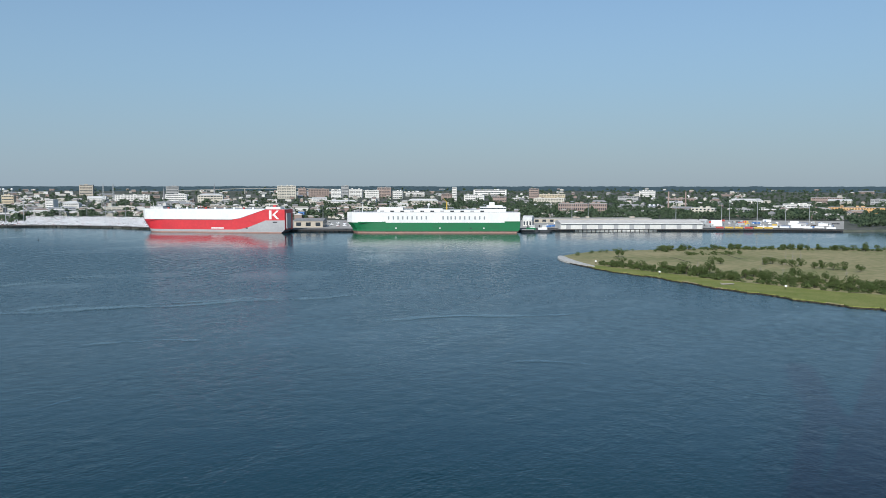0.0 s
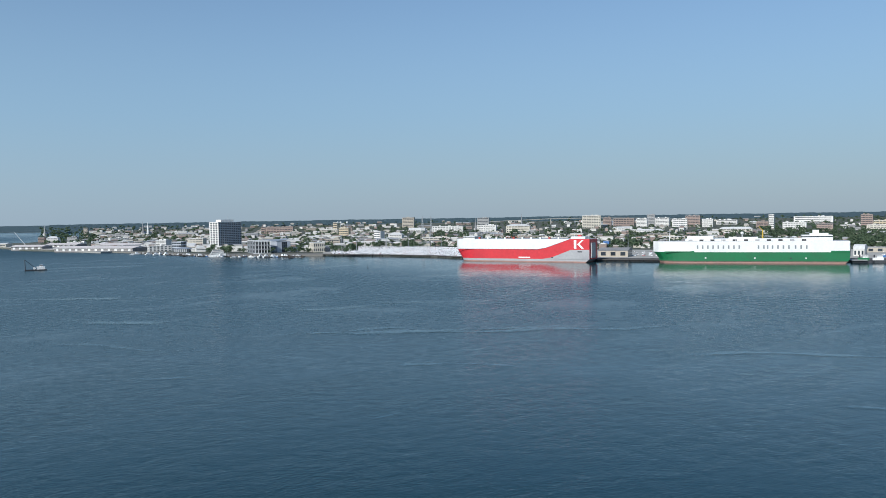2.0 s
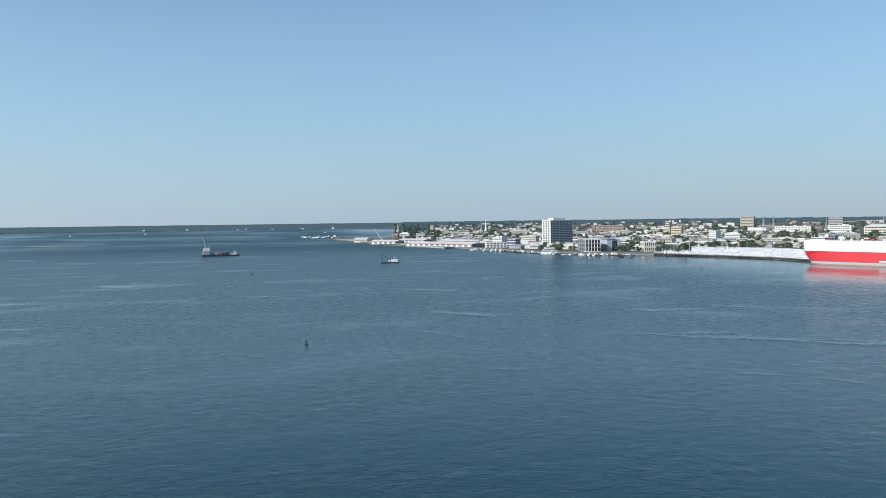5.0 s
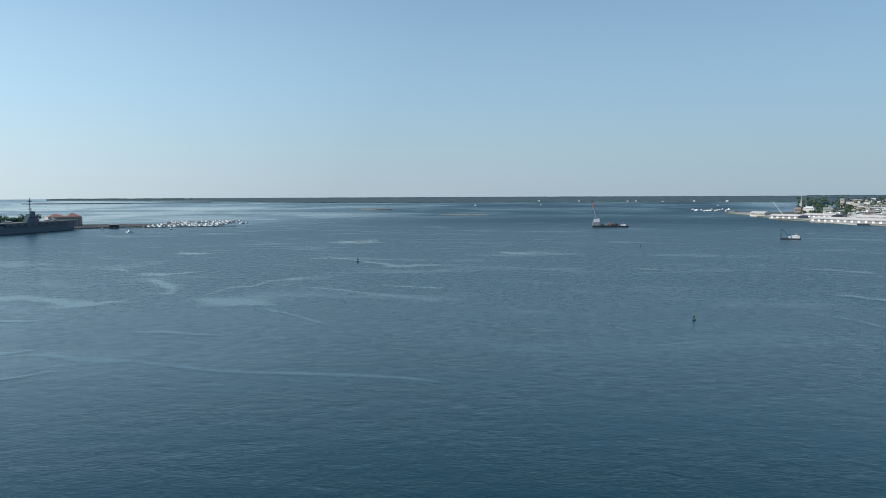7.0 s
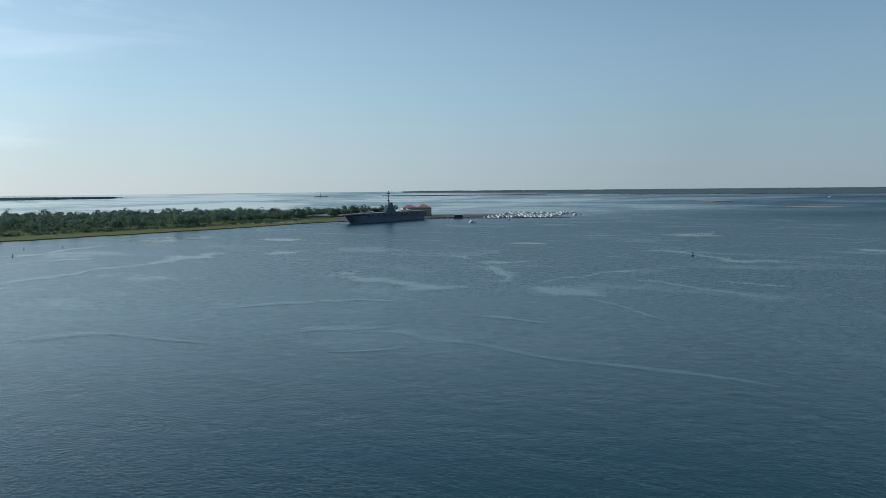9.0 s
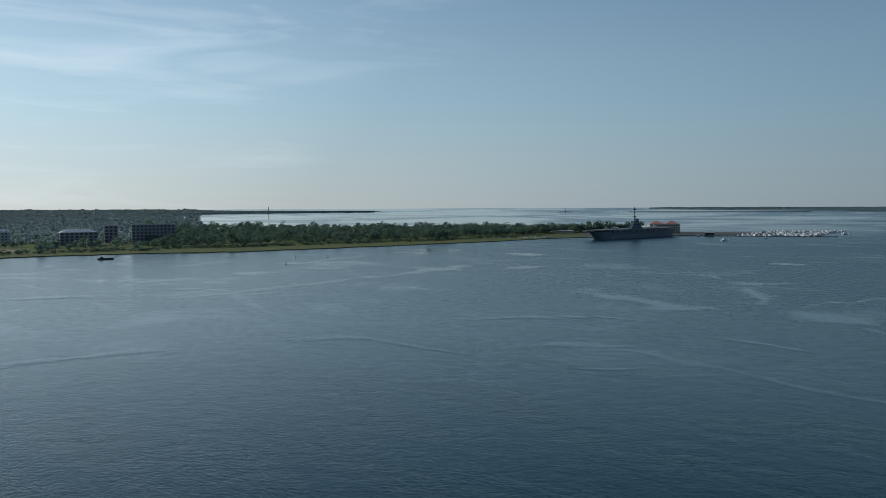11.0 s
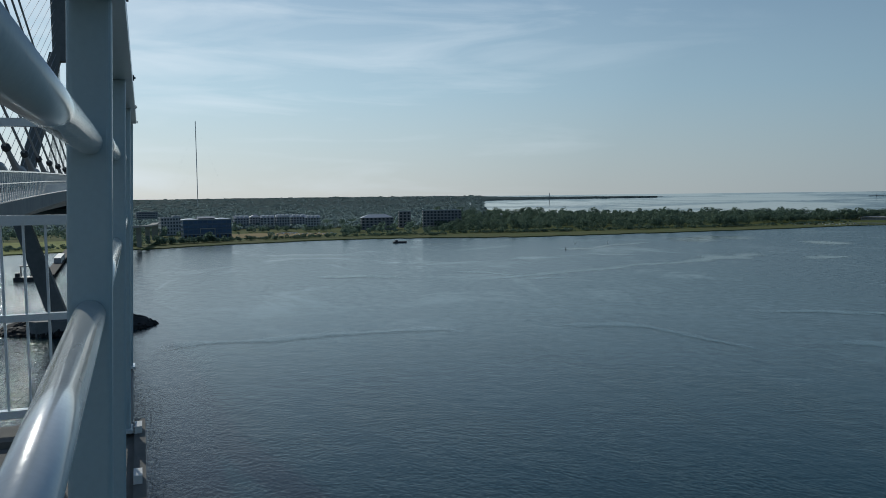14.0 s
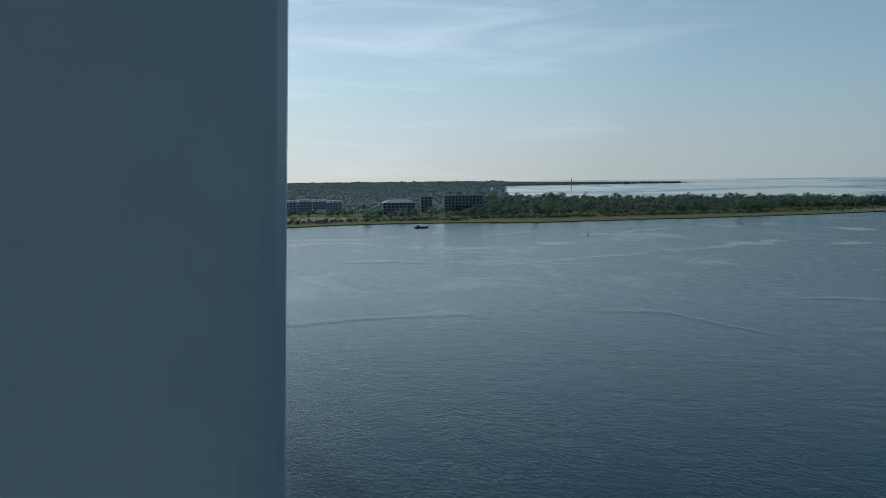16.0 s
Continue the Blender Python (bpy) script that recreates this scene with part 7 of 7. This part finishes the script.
upper = part("wheelhouse", Build().box(-1, 4, -1.9, 1.9, 5.2, 8.0), HULL_WHITE, tug)
part("windows", Build().box(-1.05, 4.05, -1.95, 1.95, 6.5, 7.4), GLASS, upper)
part("funnel", Build().tube((-3, 0, 5.2), (-3, 0, 8), 0.7), DARK, tug)
part("mast", Build().tube((1, 0, 8), (1, 0, 13), 0.15), STEEL, tug)
dredge = thing("dredger", facing(-102.6, 1224, 0, 3), "small dark dredger with a sloping ladder frame", "boat")
part("hull", Build().box(-14, 15, -5, 5, -0.6, 1.8), DARK, dredge)
part("ladder_frame", Build().tube((-13, -1.5, 1.8), (-13.5, -1.5, 17), 0.35).tube((-13.5, 1.5, 1.8), (-13.5, 1.5, 17), 0.35).tube((-13.5, -1.5, 16.6), (1, -1.5, 3), 0.35).tube((-13.5, 1.5, 16.6), (1, 1.5, 3), 0.35), DARK, dredge)
part("deckhouse", Build().box(2, 13, -3.4, 3.4, 1.8, 6.0), HULL_WHITE, dredge)
upper = part("wheelhouse", Build().box(6, 10, -2.4, 2.4, 6.0, 8.6), HULL_WHITE, dredge)
part("windows", Build().box(5.95, 10.05, -2.45, 2.45, 7.0, 8.0), GLASS, upper)
part("tank", Build().tube((-1, -2.5, 3.6), (-1, 2.5, 3.6), 1.7, n=12), HULL_WHITE, dredge)
dredge.scale = (0.9, 0.9, 0.9)
ferry = thing("ferry", facing(-113.75, 1484, 0, 6), "white double-deck harbour ferry at its berth", "boat")
part("hull", Build().loft([hull_ring(z, 34, 9, rk, 0, 4) for z, rk in ((-0.5, -2), (3, 0))]), HULL_WHITE, ferry)
for i in range(3):
    upper = part("deck_tier", Build().box(-15 + i * 2, 12 - i * 4, -4.2 + i * 0.5, 4.2 - i * 0.5, 3 + i * 3.2, 5.6 + i * 3.2), HULL_WHITE, ferry)
    part("window_band", Build().box(-14.5 + i * 2, 11.5 - i * 4, -4.25 + i * 0.5, 4.25 - i * 0.5, 4.0 + i * 3.2, 5.0 + i * 3.2), GLASS, upper)
workboat = thing("flat_barge", facing(-17.6, 1082, 0, 10), "low dark flat barge afloat near the shore", "barge")
part("hull", Build().prism([(-9, -3), (8, -3), (9.5, 0), (8, 3), (-9, 3)], -0.5, 2.0), DARK, workboat)
upper = part("wheelhouse", Build().box(-6, -3, -1.4, 1.4, 2.0, 3.8), DARK, workboat)


def buoy(b, r, mat, s, label):
    e = thing("buoy", facing(b, r), label, "buoy", "channel buoys")
    part("float", Build().tube((0, 0, -0.6 * s), (0, 0, 0.7 * s), 1.25 * s, 1.25 * s, 14), mat, e)
    for i in range(3):
        a = i * 2.094
        part("leg", Build().tube((math.cos(a) * s, math.sin(a) * s, 0.7 * s), (math.cos(a) * 0.35 * s, math.sin(a) * 0.35 * s, 3.0 * s), 0.1 * s, n=5), mat, e)
    part("radar_panel", Build().box(-0.5 * s, 0.5 * s, -0.06, 0.06, 1.6 * s, 3.0 * s), mat, e)
    part("lantern", Build().tube((0, 0, 3.0 * s), (0, 0, 3.7 * s), 0.22 * s, 0.15 * s, 8), mat, e)


buoy(-96.75, 431, GREEN_BUOY, 0.72, "green steel channel buoy with a lantern cage")
buoy(-73.74, 787, DARK, 1.0, "dark steel channel buoy")
for b, r, mat, lab in [(-93.2, 1017, DARK, "dark steel channel buoy afloat"), (-75.35, 1664, DARK, "dark steel channel buoy afloat"), (-123.75, 1040, DARK, "dark steel mooring buoy"), (-31.95, 1040, HULL_WHITE, "small white marker buoy"), (-29.74, 1034, HULL_WHITE, "small white marker buoy"), (-29.1, 921, DARK, "small dark steel marker buoy")]:
    buoy(b, r, mat, 0.75, lab)


def shore_sign(b, r):
    e = thing("shore_sign", facing(b, r, 0.9), "small white warning board on a post", "sign", "boards along the marsh")
    part("post", Build().box(-0.15, 0.15, 0.1, 0.35, -0.3, 2.6), TIMBER, e)
    part("board", Build().box(-0.7, 0.7, -0.05, 0.1, 1.6, 2.7), HULL_WHITE, e)


shore_sign(-160.56, 662)
shore_sign(-164.82, 592)
shore_sign(-172.76, 533)
e = thing("driftwood_trunk", facing(-169.2, 545, 1.1, 20), "bleached drift trunk lying in the grass", "driftwood")
part("trunk", Build().tube((-4, 0, 0.3), (4, 0, 0.4), 0.5, 0.3), DEAD_WOOD, e)
part("root_stub", Build().tube((-4, 0, 0.3), (-4.6, 0.6, 1.2), 0.3, 0.1), DEAD_WOOD, e)
for b, r, lab in ((-156.1, 1104, "dark green harbour tug moored at the wharf"), (-156.9, 1108, "dark harbour tug moored at the wharf")):
    e = thing("tugboat", facing(b, r, 0, 8), lab, "boat")
    part("hull", Build().loft([hull_ring(z, 26, 8, rk, 0, 4) for z, rk in ((-0.6, -2), (1.4, 0), (3.2, 1))]), DARK, e)
    part("deckhouse", Build().box(-6, 6, -2.8, 2.8, 3.2, 6.2), HULL_WHITE if b < -156.5 else HULL_GREEN, e)
    upper = part("wheelhouse", Build().box(-1, 5, -2.2, 2.2, 6.2, 9.4), HULL_WHITE, e)
    part("windows", Build().box(-1.05, 5.05, -2.25, 2.25, 7.8, 8.8), GLASS, upper)
    part("funnel", Build().tube((-4, 0, 6.2), (-4, 0, 9.6), 0.8), DARK, e)
    part("mast", Build().tube((2, 0, 9.4), (2, 0, 15), 0.18), STEEL, e)

# ---- the bridge ----
FLOOR = EYE - 1.62


def lift(y):
    """Rise of the deck along the bridge, crest at mid-span."""
    return 0.033 * y - 0.033 / 390 * y * y


def deck_strip(x0, x1, z0, z1, ys):
    return Build().loft([[(x0, y, FLOOR + lift(y) + z0), (x1, y, FLOOR + lift(y) + z0), (x1, y, FLOOR + lift(y) + z1), (x0, y, FLOOR + lift(y) + z1)] for y in ys])


YS = [-420, -300, -200, -120, -60, -20, 6.4, 20, 40, 60, 80, 100, 130, 160, 195, 230, 270, 320, 380, 430, 500, 600, 700, 800]
bridge = thing("bridge_deck", Matrix.Identity(4), "long cable-stayed bridge deck with dark edge girders", "bridge", kind="structure")
part("road_slab", deck_strip(-43.6, -12.0, -0.4, 0.0, YS), ASPHALT, bridge)
part("footway_slab", deck_strip(-11.4, -5.9, -0.4, 0.0, YS), CONCRETE, bridge)
part("edge_girder", deck_strip(-12.4, -11.42, -2.9, 0.25, YS), DARK, bridge)
part("edge_girder", deck_strip(-44.6, -43.62, -2.6, 0.25, YS), DARK, bridge)
part("footway_fascia", deck_strip(-5.88, -5.72, -0.75, 0.12, YS), CONCRETE, bridge)
part("road_barrier", deck_strip(-12.9, -12.45, 0.0, 1.0, YS), CONCRETE, bridge)
part("road_barrier", deck_strip(-43.5, -43.1, 0.0, 1.0, YS), CONCRETE, bridge)
for i in range(60):
    y = 10 + i * 9.0
    part("floor_beam", Build().box(-43.5, -12.42, y - 0.3, y + 0.3, FLOOR + lift(y) - 2.0, FLOOR + lift(y) - 0.42), DARK, bridge)

fence = thing("footway_railing", Matrix.Identity(4), "long pale steel railing with pickets along the footway", "railing", kind="structure")
RY = [6.4, 12, 18, 25, 32, 40, 50, 60, 75, 90, 110, 130, 160, 195, 230, 270, 320, 380, 430]
part("top_rail", deck_strip(-5.88, -5.76, 1.62, 1.70, RY), RAIL, fence)
part("mid_rail", deck_strip(-5.86, -5.78, 1.02, 1.07, RY), RAIL, fence)
part("mesh_panel", deck_strip(-5.83, -5.81, 0.85, 1.62, RY), material("railing_panel", (0.40, 0.42, 0.42), (0.34, 0.36, 0.36), 0.5, 0, 0.5), fence)
part("bottom_rail", deck_strip(-5.86, -5.78, 0.12, 0.18, RY), RAIL, fence)
me = Build().box(-0.03, 0.03, -0.03, 0.03, 0.0, 1.5).mesh("picket", RAIL)
for i in range(150):
    y = 6.5 + i * 0.85
    part("picket", me, RAIL, fence, m=pose(-5.82, y, FLOOR + lift(y) + 0.1))

# stays of the near tower, anchored along the deck on both sides
def stay(parent, anchor, top, r, housing):
    a, t = Vector(anchor), Vector(top)
    u = (t - a).normalized()
    cable = part("cable", Build().tube(a, t, r, n=6), CABLE, parent)
    if housing:
        part("anchor_pipe", Build().loft([[tuple(a + u * s + u.to_track_quat("Z", "Y") @ Vector((math.cos(k) * w, math.sin(k) * w, 0))) for k in [i * 0.785 for i in range(8)]]
                                          for s, w in ((-0.5, 0.95), (2.2, 0.95), (3.5, 0.84), (4.4, 0.45), (6.6, 0.34), (9.3, 0.30))]), CABLE, parent)
        part("damper", Build().loft([[tuple(a + u * s + u.to_track_quat("Z", "Y") @ Vector((math.cos(k) * w, math.sin(k) * w, 0))) for k in [i * 0.785 for i in range(8)]] for s, w in ((9.0, 0.3), (9.2, 0.52), (9.7, 0.46), (9.9, 0.22))]), DARK, parent)


stays_w = thing("stay_cables", Matrix.Identity(4), "fan of pale stay cables from the near tower", "cables", kind="structure")
TOP_X, WEST_Y, EAST_Y = -28.0, -41.0, 430.0
for side_x, top_x in ((-12.2, -25.5), (-44.2, -30.5)):
    for i in range(14):
        y = 13.0 + 16.5 * i
        stay(stays_w, (side_x, y, FLOOR + lift(y) + 0.8), (top_x, WEST_Y, 108 + 4.8 * i), 0.17, side_x > -20)
stays_e = thing("stay_cables", Matrix.Identity(4), "fan of thin stay cables from the far diamond tower", "cables", kind="structure")
for side_x, top_x in ((-12.2, -25.5), (-44.2, -30.5)):
    for i in range(14):
        y = EAST_Y - 28.0 - 15.2 * i
        stay(stays_e, (side_x, y, FLOOR + lift(y) + 0.2), (top_x, EAST_Y, 108 + 5.0 * i), 0.11, False)
        y = EAST_Y + 28.0 + 15.2 * i
        stay(stays_e, (side_x, y, FLOOR + lift(y) + 0.2), (top_x, EAST_Y, 108 + 5.0 * i), 0.11, False)


def tower(y, label):
    e = thing("bridge_tower", pose(TOP_X, y, 0), label, "tower", "diamond towers", kind="structure")
    for s in (-1, 1):
        def box_at(x, z, w, d):
            return [(s * x - w / 2, -d / 2, z), (s * x + w / 2, -d / 2, z), (s * x + w / 2, d / 2, z), (s * x - w / 2, d / 2, z)]
        part("lower_leg", Build().loft([box_at(6.0, 5, 8.6, 8.0), box_at(22.0, FLOOR - 6, 7.0, 7.0)]), TOWER_CONCRETE, e)
        part("upper_leg", Build().loft([box_at(22.0, FLOOR - 6, 7.0, 7.0), box_at(21.6, FLOOR - 1, 6.6, 6.6), box_at(3.0, 132, 5.4, 6.0)]), TOWER_CONCRETE, e)
    part("mast_head", Build().box(-4.4, 4.4, -2.8, 2.8, 128, 172).box(-3.4, 3.4, -2.2, 2.2, 172, 175), TOWER_CONCRETE, e)
    part("cross_beam", Build().box(-21, 21, -2.5, 2.5, FLOOR - 7.5, FLOOR - 3.2), TOWER_CONCRETE, e)
    part("footing", Build().prism([(-16, -11), (16, -11), (20, -6), (20, 6), (16, 11), (-16, 11), (-20, 6), (-20, -6)], -2, 7), TOWER_CONCRETE, e)
    return e


tower(EAST_Y, "dark diamond-shaped concrete bridge tower on a rock island")
tower(WEST_Y, "dark diamond-shaped concrete bridge tower")
# rip-rap island round the far tower's foot
rng = random.Random(61)
isle = Build()
n = 44
for k, (fx, fy, z) in enumerate(((1.0, 1.0, -1.5), (0.97, 0.95, 1.0), (0.86, 0.8, 3.6), (0.7, 0.6, 5.0), (0.3, 0.25, 5.4))):
    isle.v += [(-27 + fx * 36 * math.cos(2 * math.pi * i / n) * rng.uniform(0.96, 1.04), 440 + fy * 24 * math.sin(2 * math.pi * i / n) * rng.uniform(0.96, 1.04), z + (rng.uniform(-0.7, 0.7) if k else 0)) for i in range(n)]
for j in range(4):
    isle.f += [(j * n + i, j * n + (i + 1) % n, (j + 1) * n + (i + 1) % n, (j + 1) * n + i) for i in range(n)]
isle.f.append(tuple(range(4 * n, 5 * n)))
tagged(part("rock_island", isle, ROCK), "low dark rip-rap island round the bridge tower", "island", kind="structure")
stones = Build()
for i in range(900):
    a, k = rng.uniform(0, 6.283), rng.uniform(0.62, 1.0)
    c = Vector((-27 + 36 * k * math.cos(a), 440 + 24 * k * math.sin(a), 5.2 - 5.2 * max(0, (k - 0.62) / 0.38)))
    s = rng.uniform(0.5, 1.5)
    q = Euler((rng.random() * 6, rng.random() * 6, rng.random() * 6)).to_matrix().to_4x4()
    stones.box(-s, s, -s * 0.7, s * 0.7, -s * 0.6, s * 0.6, Matrix.Translation(c) @ q)
tagged(part("rip_rap", stones, ROCK), "dark broken stones piled round the tower", "rocks", kind="stuff")

# curved approach ramp on the far shore
ramp = thing("approach_ramp", Matrix.Identity(4), "curved concrete highway ramp on piers", "road", kind="structure")
pts = [(-14, 900, 32), (-6, 1010, 29), (6, 1110, 26), (18, 1200, 23.5), (28, 1290, 22), (34, 1400, 21)]
part("ramp_deck", Build().loft([[(x - 5, y, z), (x + 5, y, z), (x + 5, y, z + 2), (x - 5, y, z + 2)] for x, y, z in pts]), CONCRETE, ramp)
for x, y, z in pts:
    part("pier", Build().box(x - 3, x + 3, y - 1.2, y + 1.2, -1, z - 0.02), CONCRETE, ramp)
part("approach_pier", Build().box(-46, -4, 796, 800, -1, 26), TOWER_CONCRETE, ramp)

# trestle dock and work float beyond the tower
dock = thing("trestle_dock", Matrix.Identity(4), "long low dock on piles running to the shore", "dock")
p, q = Vector((-64, 715, 0)), Vector((-72, 1050, 0))
u = (q - p).normalized()
mm = Matrix.Translation(p) @ u.to_track_quat("X", "Z").to_matrix().to_4x4()
part("deck", Build().box(0, 350, -4, 4, 3.0, 4.0, mm), TIMBER, dock)
for i in range(24):
    for s in (-3, 3):
        part("pile", Build().tube(mm @ Vector((i * 15, s, -2)), mm @ Vector((i * 15, s, 3.0)), 0.5, n=6), TIMBER, dock)
part("shed", Build().box(120, 190, -3, 3, 4.0, 9.0, mm), HULL_GREY, dock)
flt = thing("work_float", pose(-81, 716, 0), "dark work float with a small open hut", "float")
part("pontoon", Build().box(-7.5, 7.5, -6, 6, -0.6, 3.0), DARK, flt)
part("hut_roof", Build().box(-3, 5, -3, 3, 11.0, 11.7), DARK, flt)
for x in (-2.5, 4.5):
    for yy in (-2.5, 2.5):
        part("post", Build().box(x - 0.2, x + 0.2, yy - 0.2, yy + 0.2, 3.0, 11.0), DARK, flt)
part("winch_house", Build().box(-6.5, -3.5, -3, 2, 3.0, 6.2), DARK, flt)

# ---- the overlook platform ----
LEAN = 0.035                                     # outward lean fitted to the posts' slant in the camera's view
SKEW, GRADE = math.tan(radians(0.57)), 0.033      # the overlook's water side runs a little off the bridge's axis, and climbs with it
along = Matrix(((1, SKEW, 0, 0), (0, 1, 0, 0), (0, GRADE, 1, 0), (0, 0, 0, 1)))


def slope(x, y, z):
    """A place on the overlook: x out from the railing's outer face, y along it, z over the eye's line."""
    return (x + SKEW * y + LEAN * z, y, EYE + GRADE * y + z)


def block(x0, x1, y0, y1, z0, z1):
    v = [slope(x, y, z) for z in (z0, z1) for x, y in ((x0, y0), (x1, y0), (x1, y1), (x0, y1))]
    return Build().add(v, [(3, 2, 1, 0), (4, 5, 6, 7), (0, 1, 5, 4), (1, 2, 6, 5), (2, 3, 7, 6), (3, 0, 4, 7)])


plat = thing("overlook_platform", Matrix.Identity(4), "concrete overlook platform built out from the footway", "platform", kind="structure")
part("slab", block(-5.75, 0.085, -6.0, 5.62, -2.1, -1.64), KERB, plat)
part("corner_slab", block(-0.4, 0.0, 5.622, 7.4, -2.1, -1.64), CONCRETE, plat)
part("kerb", block(-5.75, -0.12, 5.30, 5.62, -1.638, -1.585), KERB, plat)
part("ledge", block(0.02, 0.085, -6.0, 5.62, -1.638, -1.62), KERB, plat)
rng = random.Random(71)
for i in range(6):                            # cast paving panels
    for j in range(5):
        y0, x0 = -6.0 + i * 1.88, -5.72 + j * 1.12
        part("paving_panel", block(x0 + 0.006, x0 + 1.114, y0 + 0.006, y0 + 1.874, -1.638, -1.62 + rng.uniform(-0.001, 0.002)), DECK_BOARD, plat)


def rounded_post(w, d, z0, z1, r=0.012):
    """An upright of rectangular section with rounded edges, its outer face at x = 0, near face at y = 0."""
    ring = []
    for cx, cy, a0 in ((-r, r, -90), (-r, d - r, 0), (-w + r, d - r, 90), (-w + r, r, 180)):
        for k in range(5):
            a = radians(a0 + 22.5 * k)
            ring.append((cx + r * math.cos(a), cy + r * math.sin(a)))
    return Build().loft([[(x + LEAN * z, y, z) for x, y in ring] for z in (z0, z1)])


rail = thing("overlook_railing", Matrix.Identity(4), "pale grey-white painted steel railing round the overlook", "railing")
PITCH, Y0, PW, PD = 1.73, 0.17, 0.090, 0.060
post = rounded_post(PW, PD, -1.60, 0.357).mesh("post", POST)
for i in range(-3, 5):
    y = Y0 + i * PITCH
    p = part("post", post, POST, rail, m=pose(*slope(0, y, 0)))
    part("base_plate", Build().box(-PW - 0.03 - LEAN * 1.6, 0.015 - LEAN * 1.6, -0.05, PD + 0.05, -1.618, -1.60), RAIL, p)
    part("clip", Build().box(0.0275 + LEAN * 0.37, 0.0325 + LEAN * 0.37, 0.015, 0.045, 0.362, 0.382), DARK, p)
    part("clip_bolt", Build().tube((0.0325 + LEAN * 0.37, 0.03, 0.372), (0.038 + LEAN * 0.37, 0.03, 0.372), 0.005, n=8), STEEL, p)
for i in range(-3, 4):
    y0, y1 = Y0 + i * PITCH + PD, Y0 + (i + 1) * PITCH
    # far end of the upper tube lowered to fit the camera's view
    for z, r, fit_drop in ((0.093, 0.0275, 0.0375), (-0.312, 0.0325, 0.0)):
        part("tube_rail", Build().tube(slope(-PW / 2, y0 - 0.004, z), slope(-PW / 2, y1 + 0.004, z - (fit_drop if i >= 0 else 0.0)), r, n=32), RAIL, rail, smooth=True)
    part("toe_plate", block(-PW / 2 - 0.004, -PW / 2 + 0.004, y0, y1, -1.56, -1.40), RAIL, rail)
ya, yb = Y0 - 3 * PITCH, Y0 + 4 * PITCH + PD
part("top_cap", block(-PW - 0.004, 0.025, ya, yb, 0.359, 0.397), POST, rail)
for i in range(-6, 7):                        # white brackets along the ledge
    y = Y0 + i * PITCH / 2 - 0.06
    part("bracket", block(0.022, 0.066, y, y + 0.12, -1.618, -1.575), HULL_WHITE, rail)
# end panel with pickets, square to the water side
endp = thing("overlook_end_railing", pose(0, 5.5, EYE), "pale picket railing closing the end of the overlook", "railing")
for z, h in ((0.453, 0.05), (-0.128, 0.06), (-0.715, 0.042), (-1.296, 0.048)):
    part("rail", Build().box(-5.6, -0.08, -0.03, 0.03, z - h / 2, z + h / 2), RAIL, endp)
me = Build().box(-0.0075, 0.0075, -0.0075, 0.0075, -1.275, -0.15).mesh("picket", RAIL)
for i in range(45):
    part("picket", me, RAIL, endp, m=pose(-0.2 - i * 0.121, 0, 0))
for x in (-1.9, -3.75, -5.6):
    part("post", Build().box(x - 0.045, x + 0.045, 0.035, 0.095, -1.44, 0.48), POST, endp)
